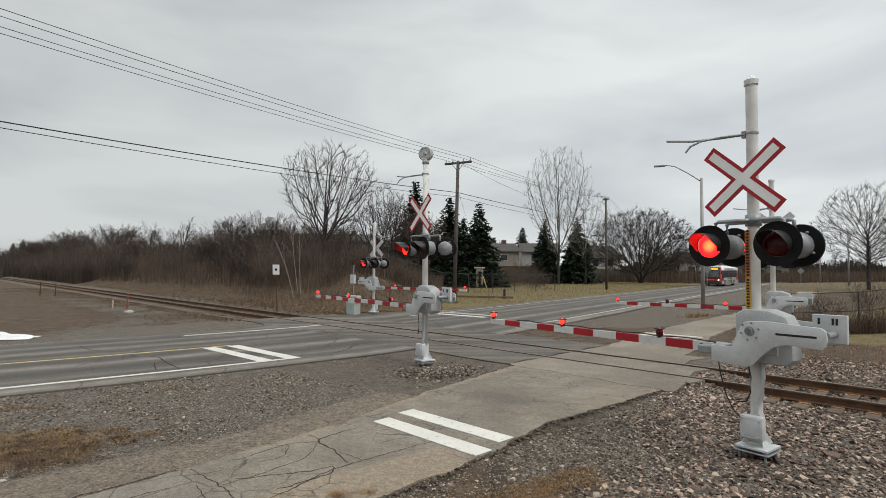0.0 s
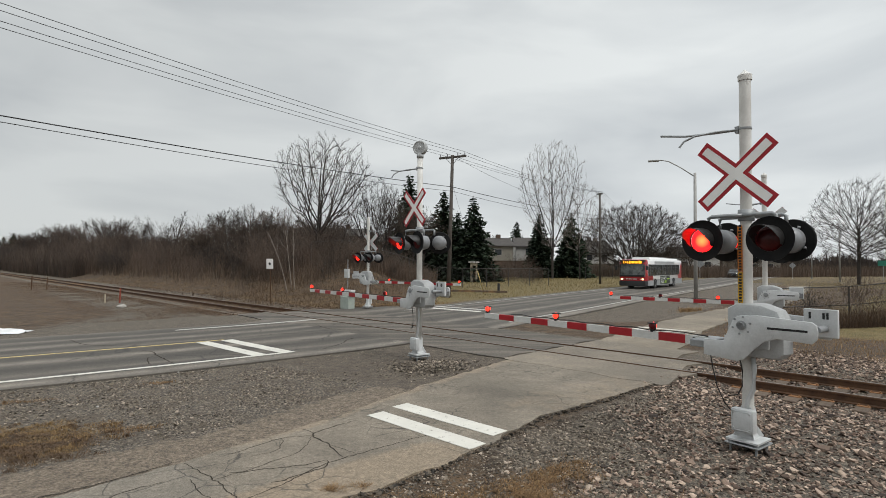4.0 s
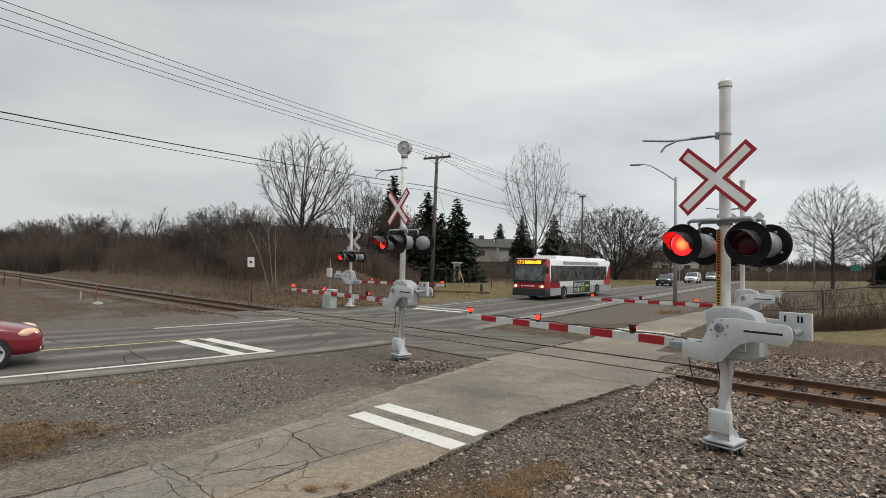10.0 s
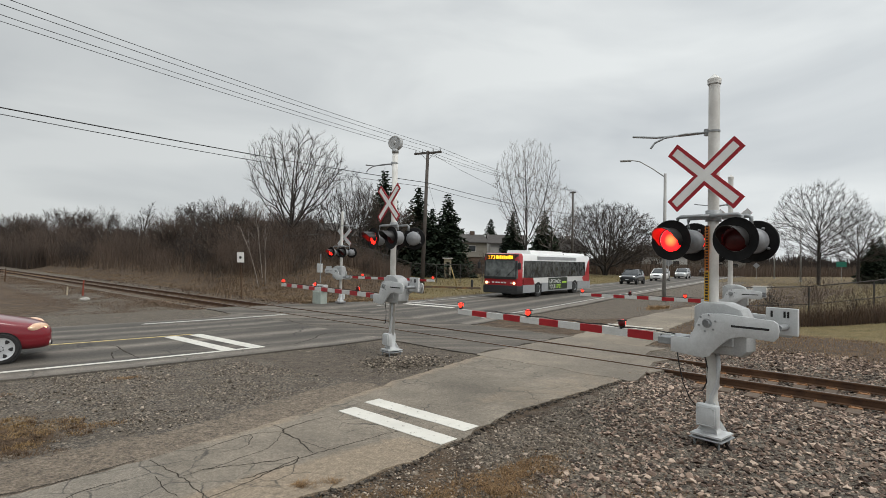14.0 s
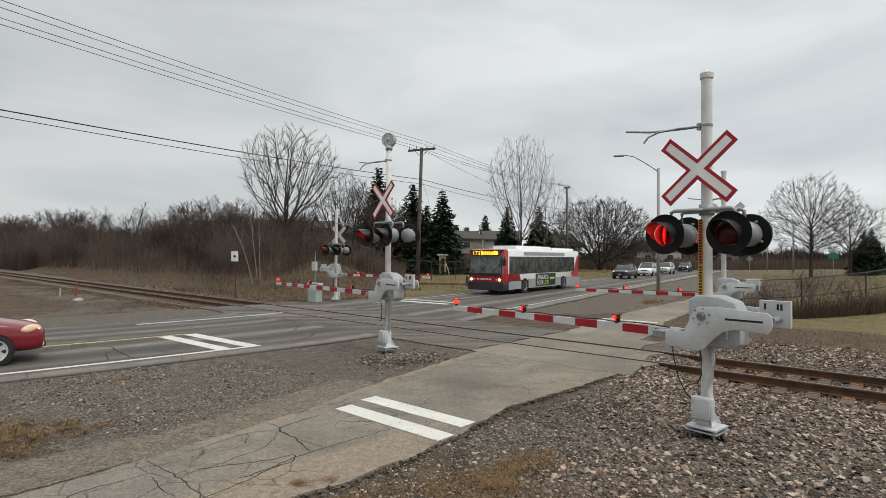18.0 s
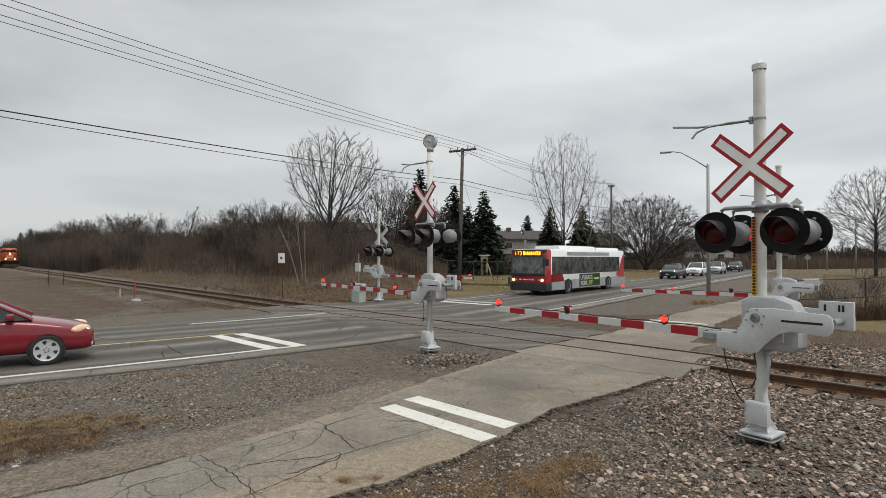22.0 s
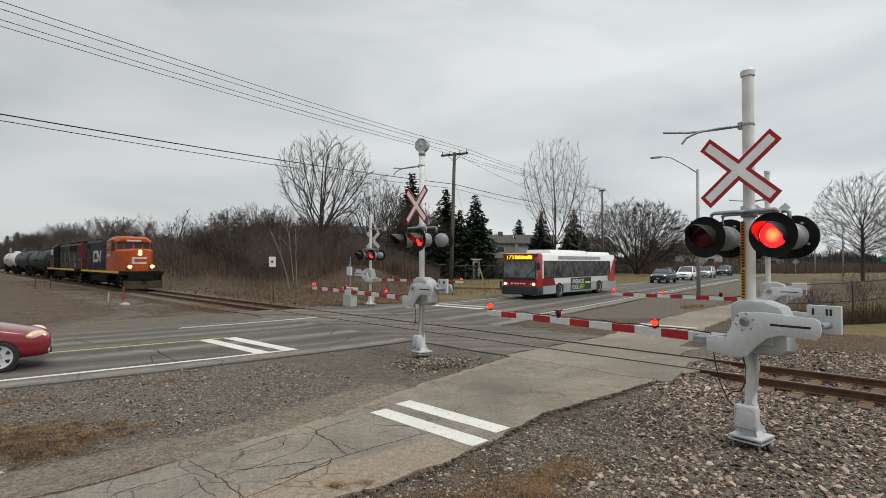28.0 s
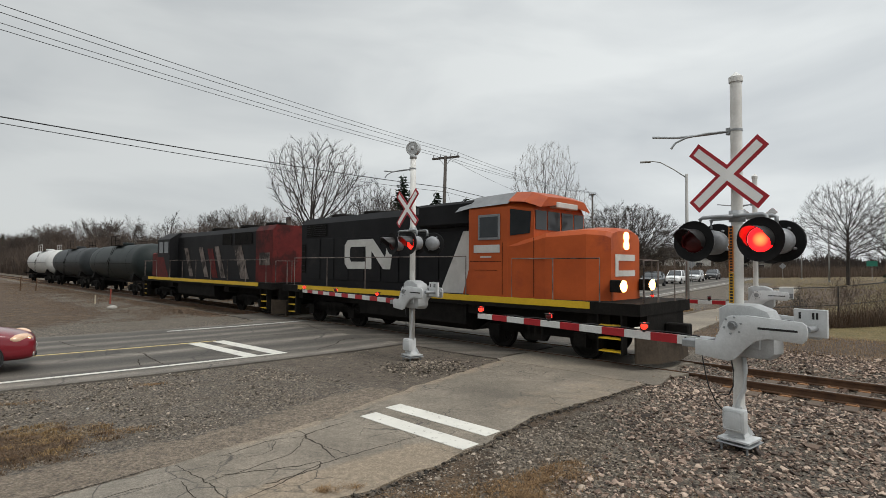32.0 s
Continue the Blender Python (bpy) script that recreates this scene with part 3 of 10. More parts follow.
cut(bm, tp(0, OC + APRON), -N)
solid("pavement", bm, M_CONC, "pale concrete footpath between road and grass", kind="structure")


def crack(pts, width, label, z=-0.006, seed=0):
    """An open crack, dark with dirt, that wanders along its points and thins towards its ends."""
    line = spline(pts, 0.06)
    bm = B()
    n = len(line)
    prev = None
    for i, p in enumerate(line):
        w = width * (0.35 + 0.65 * math.sin(math.pi * min(1, (i + 0.5) / n)) ** 0.5) * (0.65 + 0.7 * abs(noise.noise(p * 9 + Vector((0, 0, seed)))))
        d = (line[min(i + 1, n - 1)] - line[max(i - 1, 0)]).normalized()
        l = Vector((-d.y, d.x, 0))
        q = p + l * (0.035 * noise.noise(p * 7 + Vector((3, 0, seed))) + 0.02 * noise.noise(p * 21)) + Vector((0, 0, z))
        pair = (bm.verts.new(q - l * w / 2), bm.verts.new(q + l * w / 2))
        if prev:
            bm.faces.new((prev[0], pair[0], pair[1], prev[1]))
        prev = pair
    solid("pavement_crack", bm, M_CRACK, label, kind="structure")


for k, (w, pts) in enumerate((
        (0.018, [(-3.02, 6.53), (-2.5, 6.09), (-2.15, 5.69), (-1.85, 5.3)]),
        (0.022, [(-2.05, 5.4), (-1.68, 5.91), (-1.36, 6.48), (-0.94, 6.89), (-0.54, 7.26), (0.04, 7.75)]),
        (0.032, [(-1.3, 8.25), (-1.58, 7.91), (-1.73, 7.64), (-1.44, 7.21), (-1.17, 6.75)]),
        (0.020, [(-1.72, 7.59), (-2.11, 7.44), (-2.39, 7.1), (-2.64, 6.78)]),
        (0.026, [(-1.33, 6.65), (-1.31, 6.41), (-1.51, 6.23), (-1.78, 5.94)]),
        (0.022, [(-1.33, 6.65), (-1.57, 6.5), (-1.94, 6.37), (-2.36, 6.23)]),
        (0.016, [(-1.72, 7.59), (-1.77, 6.88), (-2.01, 6.59), (-2.14, 6.37), (-2.46, 6.06)]),
        (0.014, [(-1.44, 7.21), (-1.02, 6.89)]),
        (0.016, [(-1.73, 7.64), (-1.95, 7.9)]),
        (0.014, [(-2.11, 7.44), (-2.05, 7.0), (-2.3, 6.75)]),
        (0.018, [(-3.38, 5.35), (-3.29, 5.68), (-3.0, 5.98)]),
        (0.014, [(-2.74, 6.06), (-2.51, 5.76), (-2.28, 5.55)]),
        (0.026, [(-4.5, 5.25), (-3.78, 5.8), (-3.15, 6.55)]))):
    crack(pts, w, "open crack in the footpath, filled with dark dirt", seed=k)
for k, (w, pts) in enumerate((
        (0.05, [(-8.0, 14.71), (-7.6, 14.5), (-7.23, 13.99), (-6.25, 12.88)]),
        (0.035, [(-7.23, 13.99), (-7.19, 13.49), (-6.72, 12.74)]),
        (0.05, [(-11.25, 16.64), (-10.13, 15.72), (-9.0, 15.51)]),
        (0.045, [(-3.18, 15.11), (-2.83, 16.18), (-2.71, 17.15), (-1.71, 17.96)]),
        (0.05, [(-4.83, 21.31), (-3.97, 19.83), (-2.63, 19.17)]),
        (0.04, [(-9.6, 18.4), (-8.2, 19.0), (-6.9, 20.4), (-5.6, 21.0)]),
        (0.04, [(-6.3, 17.4), (-5.2, 18.3), (-3.6, 18.6)]))):
    crack(pts, w, "dark crack in the road's asphalt", 0.003, seed=20 + k)
# asphalt between the road and the footpath on both sides of the rails
SPLIT = -8.7
for a, b_, s0, s1 in ((OC - APRON, OC - 0.80, -24.6, -4.5), (OC - 0.63, OC + 0.63, -24.2, -4.9), (OC + 0.80, OC + APRON, -24.4, -5.6)):
    for t0, t1, surf, lab in ((s0, SPLIT - 0.004, M_CROSS, "patched grey asphalt between and beside the rails"), (SPLIT + 0.004, s1, M_CROSSP, "worn tan asphalt where the footpath crosses the rails")):
        bm = B()
        ol = [(t0, a), (t0, (a + b_) / 2), (t0, b_)] + [(t0 + (t1 - t0) * k / 24, b_) for k in range(1, 24)] + [(t1, b_), (t1 - 0.15, (a + b_) / 2), (t1, a)]
        if a < OC - 2:
            ol += [(t1 + (t0 - t1) * k / 40, a - 0.06 - 0.35 * abs(noise.noise(Vector(((t1 + (t0 - t1) * k / 40) * 0.8, 3, 1))))) for k in range(1, 40)]
        top = [bm.verts.new(tp(s, o, -0.003)) for s, o in ol]
        bot = [bm.verts.new(tp(s, o, -0.25)) for s, o in ol]
        bm.faces.new(top)
        for i in range(len(ol)):
            j = (i + 1) % len(ol)
            bm.faces.new((top[j], top[i], bot[i], bot[j]))
        bmesh.ops.recalc_face_normals(bm, faces=bm.faces[:])
        solid("crossing_panel", bm, surf, lab, kind="structure")


def paint_line(line, left, off, width, mat_, label, keep, z=0.005):
    bm = B()
    strip(bm, line, left, off - width / 2, off + width / 2, z, 0.006)
    for co, no in keep:
        cut(bm, co, no)
    if bm.faces:
        solid("road_line", bm, mat_, label, kind="structure")
    else:
        bm.free()


near_end = [(tp(0, OC - APRON - 3.45), N)]
far_start = [(tp(0, OC + 4.8), -N)]
paint_line(ROAD_LINE, ROAD_LEFT, -3.45, 0.14, M_WHITE, "white edge line of the road", near_end)
paint_line(ROAD_LINE, ROAD_LEFT, 3.45, 0.22, M_WORN, "worn white edge line of the road", [(tp(0, OC - 0.9), N), (Vector((-9.2, 19, 0)), Vector((-1, 0, 0)))])
paint_line(ROAD_LINE, ROAD_LEFT, 0.0, 0.11, M_YELLOW, "worn yellow middle line of the road", [(tp(0, OC - APRON - 3.9), N)])
paint_line(ROAD_LINE, ROAD_LEFT, -3.45, 0.15, M_WORN, "worn white edge line of the road beyond the rails", [(tp(0, OC + 4.6), -N)])
paint_line(ROAD_LINE, ROAD_LEFT, 3.45, 0.12, M_WORN, "worn white edge line of the road beyond the rails", far_start)


def bar(a, b, width, mat_, label, z):
    """A painted bar on the ground from a to b."""
    a, b = Vector((*a, 0)), Vector((*b, 0))
    d = (b - a).normalized()
    l = Vector((-d.y, d.x, 0)) * width / 2
    bm = B()
    k = max(2, int((b - a).length / 0.25))
    secs = []
    for i in range(k + 1):
        p = a.lerp(b, i / k)
        w = 1 + 0.06 * noise.noise(p * 3.1)
        secs.append([(p.x - l.x * w, p.y - l.y * w, z), (p.x + l.x * w, p.y + l.y * w, z), (p.x + l.x * w, p.y + l.y * w, z - 0.006), (p.x - l.x * w, p.y - l.y * w, z - 0.006)])
    loft(bm, secs)
    solid("stop_line", bm, mat_, label, kind="structure")


bar((-0.98, 8.68), (0.55, 7.13), 0.33, M_WHITE, "chipped white stop bar painted on the footpath", 0.0)
bar((-0.62, 9.2), (0.91, 7.68), 0.33, M_WHITE, "chipped white stop bar painted on the footpath", 0.0)
bar((-7.05, 16.3), (-4.6, 14.05), 0.36, M_WHITE, "white stop bar painted across the near lane", 0.009)
bar((-6.5, 16.75), (-3.95, 14.45), 0.36, M_WHITE, "white stop bar painted across the near lane", 0.009)
bar((-0.55, 29.3), (2.15, 27.0), 0.42, M_WHITE, "white stop bar across the far lane beyond the rails", 0.009)
bar((0.0, 30.2), (2.7, 27.9), 0.42, M_WORN, "worn white stop bar across the far lane beyond the rails", 0.009)
bar((7.40, 20.28), (8.95, 18.84), 0.22, M_WHITE, "white stop bar on the pale footpath", 0.0)
bar((7.80, 20.78), (9.32, 19.36), 0.22, M_WHITE, "white stop bar on the pale footpath", 0.0)

# ---- the track ----
M_RUST = mat("rusty_rail_steel", (0.072, 0.041, 0.026), (0.13, 0.072, 0.041), 3.0, 0.75, 0.35, 0.15, 60)
M_SHINE = mat("worn_rail_head", (0.21, 0.18, 0.155), (0.15, 0.115, 0.09), 3.0, 0.42, 0.7)
M_TIE = mat("weathered_tie_wood", (0.10, 0.076, 0.06), (0.17, 0.125, 0.088), 2.5, 0.9, 0, 0.5, 25, 0.25, stain=((0.27, 0.155, 0.075), 0.47), spread=0.2)
M_PLATE = mat("rusted_tie_plate", (0.29, 0.15, 0.07), (0.20, 0.10, 0.05), 6.0, 0.85, 0.1, 0.3, 80)


def island_mat(name, stops, rough=0.9, crisp=False):
    """Loose pieces joined in one mesh: each takes its own tone."""
    m = bpy.data.materials.new(name)
    m.use_nodes = True
    nt = m.node_tree
    b = nt.nodes["Principled BSDF"]
    g = nt.nodes.new("ShaderNodeNewGeometry")
    ramp = nt.nodes.new("ShaderNodeValToRGB")
    els = ramp.color_ramp.elements
    if crisp:
        ramp.color_ramp.interpolation = "CONSTANT"
    els[0].position, els[0].color = 0.0, (*stops[0], 1)
    els[1].position, els[1].color = 1.0, (*stops[-1], 1)
    for i, c in enumerate(stops[1:-1]):
        e = els.new((i + 1) / (len(stops) - 1))
        e.color = (*c, 1)
    nt.links.new(g.outputs["Random Per Island"], ramp.inputs[0])
    co = nt.nodes.new("ShaderNodeTexCoord").outputs["Object"]
    hsv = nt.nodes.new("ShaderNodeHueSaturation")
    nt.links.new(rng(nt, nz(nt, co, 45, 3), 0.3, 0.7, 0.8, 1.2), hsv.inputs["Value"])
    nt.links.new(ramp.outputs[0], hsv.inputs["Color"])
    nt.links.new(mulc(nt, hsv.outputs[0], (1.08, 0.98, 0.875)), b.inputs["Base Color"])
    b.inputs["Roughness"].default_value = rough
    return m


M_STONES = island_mat("ballast_stones", [(0.034, 0.027, 0.024), (0.171, 0.135, 0.114), (0.080, 0.059, 0.049), (0.291, 0.237, 0.203), (0.125, 0.095, 0.079), (0.410, 0.348, 0.302), (0.048, 0.036, 0.031), (0.217, 0.171, 0.145), (0.325, 0.271, 0.239), (0.098, 0.068, 0.055), (0.063, 0.049, 0.041), (0.148, 0.119, 0.100)], crisp=True)
M_CHIPS = island_mat("gravel_chips", [(0.040, 0.036, 0.031), (0.165, 0.150, 0.130), (0.082, 0.073, 0.062), (0.235, 0.215, 0.19), (0.112, 0.100, 0.084), (0.060, 0.053, 0.045), (0.33, 0.30, 0.265), (0.140, 0.126, 0.106), (0.052, 0.046, 0.039), (0.185, 0.168, 0.146), (0.095, 0.084, 0.07), (0.072, 0.062, 0.05)], crisp=True)
M_CRUMB = island_mat("crumbled_dark_asphalt", [(0.022, 0.020, 0.017), (0.070, 0.061, 0.050), (0.034, 0.030, 0.025), (0.115, 0.098, 0.078), (0.048, 0.042, 0.035)], crisp=True)

M_DULL = island_mat("dull_brown_ballast", [(0.040, 0.029, 0.021), (0.115, 0.083, 0.060), (0.069, 0.048, 0.034), (0.172, 0.129, 0.097), (0.092, 0.064, 0.046), (0.218, 0.172, 0.136)], crisp=True)

RAIL = [(-0.068, -0.17), (0.068, -0.17), (0.068, -0.155), (0.014, -0.135), (0.010, -0.045), (0.036, -0.035), (0.037, -0.004), (0.030, 0.003), (-0.030, 0.003),
        (-0.037, -0.004), (-0.036, -0.035), (-0.010, -0.045), (-0.014, -0.135), (-0.068, -0.155)]
track = thing("railway_track", Matrix.Identity(4), "single railway track with rusty rails and stained wooden ties", "railway track", kind="structure")
for o, name in ((-0.7525, "rail"), (0.7525, "rail")):
    bm = B()
    loft(bm, [[tp(s, OC + o + a, z + 0.012) for a, z in RAIL] for s in (-640, -60, -24, -5, 30, 70)])
    rail = part(name, bm, M_RUST, track, "rusty steel rail")
    bm = B()
    loft(bm, [[tp(s, OC + o + a, z) for a, z in ((-0.027, 0.0155), (0.027, 0.0155), (0.027, 0.019), (-0.027, 0.019))] for s in (-640, -24, -5, 70)])
    part("rail_head", bm, M_SHINE, rail, "worn steel running surface")
bm = B()
box(bm, -0.11, 0.11, -1.3, 1.3, -0.33, -0.155, bevel=0.012)
tie_me = mesh_of(bm, "tie", M_TIE)
bm = B()
box(bm, -0.10, 0.10, -0.17, 0.17, -0.157, -0.143)
for a in (-0.07, 0.07):
    for b_ in (-0.105, 0.105):
        box(bm, a - 0.012, a + 0.012, b_ - 0.014, b_ + 0.014, -0.143, -0.118)
plate_me = mesh_of(bm, "tie_plate", M_PLATE)
rnd = random.Random(5)
far_bm = B()
s = -230.0
while s < 27:
    jig = rnd.uniform(-0.04, 0.04)
    m = Matrix.Translation(tp(s, OC + jig)) @ pose(0, 0, rnd.uniform(-0.012, 0.0), 0, 0, TRACK_YAW + rnd.uniform(-1.2, 1.2))
    if -24.5 < s < -4.6:
        s += 0.53
        continue
    if s > -62:
        tie = share("tie", tie_me, track, m)
        if s > -5:
            for o in (-0.7525, 0.7525):
                share("tie_plate", plate_me, tie, pose(0, o, 0))
    else:
        box(far_bm, -0.11, 0.11, -1.3, 1.3, -0.33, -0.155, m)
    s += 0.53
part("far_ties", far_bm, M_TIE, track)


def scatter(name, label, mat_, count, place, size, seed, flat=0.65, sink=0.25):
    """Loose stones: squashed, turned low solids in one mesh."""
    r = random.Random(seed)
    base = [Vector(v).normalized() for v in ((1, 1, 1), (1, -1, -1), (-1, 1, -1), (-1, -1, 1), (1.4, 0, 0.2), (-1.3, 0.3, -0.2), (0.1, 1.4, 0.3), (-0.2, -1.3, 0.1))]
    tmp = bmesh.new()
    for v in base:
        tmp.verts.new(v)
    bmesh.ops.convex_hull(tmp, input=tmp.verts[:])
    tmp.verts.index_update()
    bv = [v.co.copy() for v in tmp.verts]
    bf = [tuple(v.index for v in f.verts) for f in tmp.faces]
    tmp.free()
    verts, faces = [], []
    for _ in range(count):
        p = place(r)
        if p is None:
            continue
        x, y, z = p
        sz = size * math.exp(r.gauss(0, 0.36)) / 2
        rot = Euler((r.uniform(-0.5, 0.5), r.uniform(-0.5, 0.5), r.uniform(0, 6.28))).to_matrix()
        k = len(verts)
        sc = (r.uniform(0.75, 1.35), r.uniform(0.7, 1.1), flat * r.uniform(0.7, 1.2))
        for v in bv:
            q = rot @ Vector((v.x * sc[0] * sz, v.y * sc[1] * sz, v.z * sc[2] * sz))
            verts.append((x + q.x, y + q.y, z + q.z + sz * flat * (0.5 - sink)))
        faces += [tuple(i + k for i in f) for f in bf]
    me = bpy.data.meshes.new(name)
    me.from_pydata(verts, [], faces)
    me.materials.append(mat_)
    return tagged(new(name, me), label, kind="stuff")


def ballast_place(r):
    s = r.uniform(-5.0, 9.0) if r.random() < 0.8 else r.uniform(-5, 20)
    o = r.uniform(4.2, 18.6)
    if o > 17 and r.random() < (o - 17) / 1.6:
        return None
    if 12.4 < o < 14.1 and r.random() < 0.4:
        return None
    p = tp(s, o)
    if o < 10.6 and s < -2.75 - 0.36 * (o - 5.0) + 0.3 * math.sin(o * 2.1) + r.gauss(0, 0.22):
        return None
    if o < 5.4 and r.random() > (o - 4.2) / 1.2:
        return None
    if o > 10.9 and s < -4.75 + 0.2 * math.sin(o * 3.7):
        return None
    return p.x, p.y, ground_z(p.x, p.y)


scatter("ballast", "loose crushed grey and brown ballast stones", M_STONES, 80000, ballast_place, 0.047, 11, 0.75, 0.2)


def left_ballast(r):
    s, o = -24.5 - 40 * r.random() ** 1.6, OC + r.uniform(-3.4, 2.8)
    p = tp(s, o)
    return p.x, p.y, ground_z(p.x, p.y)


scatter("ballast", "brown ballast stones along the rails", M_DULL, 14000, left_ballast, 0.06, 12)


def verge_place(r):
    x, y = r.uniform(-12.5, 2.5), r.uniform(5.0, 16)
    if noise.noise(Vector((x * 0.8, y * 0.8, 4))) < -0.08 and r.random() < 0.8:
        return None
    if zone_at(x, y)[0] < r.uniform(0.2, 0.9) or so(x, y)[1] > OC - APRON:
        return None
    p = Vector((x, y, 0))
    if dist_line(p, SAND_LINE) < 0.3 + 0.5 * r.random() or dist_line(p, ROAD_LINE) < 4.35:
        return None
    if min((q - p).length for q in NEAR_LEFT[::4]) < 0.3 or (p - Vector((-0.9, 9.6, 0))).dot(Vector((0.85, -0.53, 0))) > 0:
        return None
    if dark_fill(x, y) > 0.4 and r.random() < 0.85:
        return None
    return x, y, ground_z(x, y)


scatter("gravel", "loose grey gravel on the verge between road and footpath", M_CHIPS, 62000, verge_place, 0.031, 13)


def crumb_place(r):
    """Broken asphalt along the footpath's ballast side."""
    q = NEAR_RIGHT[r.randrange(len(NEAR_RIGHT) * 45 // 100, len(NEAR_RIGHT))]
    a, d = r.uniform(0, 6.28), abs(r.gauss(0.0, 0.13))
    x, y = q.x + d * math.cos(a) + 0.03, q.y + d * math.sin(a) - 0.03
    return (x, y, -0.012 - 0.05 * min(1, d / 0.2)) if so(x, y)[1] < OC - APRON else None


scatter("asphalt_crumbs", "crumbled dark asphalt along the footpath's broken edge", M_CRUMB, 3200, crumb_place, 0.034, 15, 0.6, 0.3)


def soil_chips(r):
    """Fine gravel in the brown soil beside the ballast."""
    x, y = r.uniform(-1.2, 5.0), r.uniform(4.6, 11.2)
    s, o = so(x, y)
    if seam_side(Vector((x, y, 0))) < 0.75 or s > -2.0 - 0.36 * (o - 5.0) or min((q - Vector((x, y, 0))).length for q in NEAR_RIGHT[::3]) < 0.12:
        return None
    return x, y, ground_z(x, y)


scatter("gravel", "fine grey gravel in brown soil between footpath and ballast", M_CHIPS, 30000, soil_chips, 0.028, 16)


def heap_place(r):
    a, d = r.uniform(0, 6.28), abs(r.gauss(0, 0.62))
    x, y = -0.1 + 0.9 * d * math.cos(a) + 0.45 * d * math.sin(a), 12.75 + 0.95 * d * math.sin(a) - 0.25 * d * math.cos(a)
    return x, y, ground_z(x, y) + 0.09 * max(0, 1 - d)


scatter("gravel", "small heap of brown stones round a mast's foot", M_CHIPS, 2200, heap_place, 0.042, 14)

# ---- crossing signals ----
M_MAST = mat("grey_mast_paint", (0.66, 0.65, 0.62), (0.52, 0.505, 0.475), 3.0, 0.5, 0.0, 0.08, 40, 0.06, stain=((0.33, 0.31, 0.28), 0.66))
M_CAST = mat("silver_grey_casting", (0.56, 0.57, 0.57), (0.48, 0.49, 0.49), 5.0, 0.45, 0.15, 0.12, 50, 0.08, stain=((0.30, 0.29, 0.275), 0.64))
M_MECH = mat("dull_grey_housing", (0.42, 0.43, 0.43), (0.33, 0.335, 0.335), 4.0, 0.5, 0.1, 0.12, 50, 0.1, stain=((0.24, 0.235, 0.22), 0.6))
M_GALV = mat("galvanised_steel", (0.33, 0.34, 0.345), (0.25, 0.26, 0.265), 6.0, 0.5, 0.5, 0.1, 60, 0.1)
M_VISOR = mat("glossy_black_visor", (0.016, 0.015, 0.015), (0.022, 0.021, 0.02), 5.0, 0.4, spec=0.5)
M_BLACK = mat("black_signal_paint", (0.009, 0.009, 0.0095), (0.015, 0.0145, 0.0145), 5.0, 0.6, spec=0.12)
M_DRUM = mat("grey_lamp_housing", (0.24, 0.245, 0.255), (0.19, 0.195, 0.20), 6.0, 0.45, 0.2)
M_SIGNW = mat("white_reflective_sheeting", (0.86, 0.845, 0.82), (0.78, 0.765, 0.74), 2.0, 0.45, fine=0.03)
M_SIGNR = mat("red_reflective_sheeting", (0.40, 0.022, 0.032), (0.34, 0.02, 0.028), 2.5, 0.45, fine=0.05)
M_ARMW = mat("white_gate_sheeting", (0.60, 0.60, 0.585), (0.52, 0.52, 0.50), 3.0, 0.5)
M_ARMR = mat("red_gate_sheeting", (0.36, 0.018, 0.024), (0.30, 0.015, 0.02), 3.0, 0.45)
M_STICK = mat("yellow_notice", (0.62, 0.36, 0.03), (0.56, 0.32, 0.03), 4.0, 0.5, fine=0.04)
M_STICK2 = mat("orange_notice", (0.55, 0.19, 0.03), (0.48, 0.16, 0.03), 4.0, 0.5, fine=0.04)
M_LENS_ON = mat("lit_red_lens", (1.0, 0.014, 0.008), (1.0, 0.014, 0.008), 1.0, 0.3, fine=0.0, glow=4.0)
M_CORE = mat("lit_lens_head_on", (1.0, 0.06, 0.018), (1.0, 0.06, 0.018), 1.0, 0.3, fine=0.0, glow=7.0)
_nt = M_CORE.node_tree
_len = _nt.nodes.new("ShaderNodeVectorMath")
_len.operation = "LENGTH"
_nt.links.new(_nt.nodes.new("ShaderNodeTexCoord").outputs["Object"], _len.inputs[0])
_ramp = _nt.nodes.new("ShaderNodeValToRGB")
_ramp.color_ramp.elements[0].position, _ramp.color_ramp.elements[0].color = 0.02, (1.0, 0.085, 0.022, 1)
_ramp.color_ramp.elements[1].position, _ramp.color_ramp.elements[1].color = 0.10, (1.0, 0.004, 0.006, 1)
_nt.links.new(_len.outputs["Value"], _ramp.inputs[0])
_nt.links.new(_ramp.outputs[0], _nt.nodes["Principled BSDF"].inputs["Emission Color"])
M_LENS_OFF = mat("dark_red_lens", (0.075, 0.004, 0.005), (0.05, 0.003, 0.004), 30.0, 0.3, fine=0.1)
M_BEAD = mat("lit_red_marker", (1.0, 0.035, 0.018), (1.0, 0.035, 0.018), 1.0, 0.3, fine=0.0, glow=2.2)
M_BEAD_OFF = mat("dark_red_marker", (0.12, 0.008, 0.01), (0.09, 0.006, 0.008), 1.0, 0.3)
M_RUBBER = mat("black_rubber", (0.018, 0.018, 0.018), (0.026, 0.025, 0.025), 8.0, 0.7)

FLASHERS = {"a": [], "b": []}
BEADS = {"a": [], "b": []}


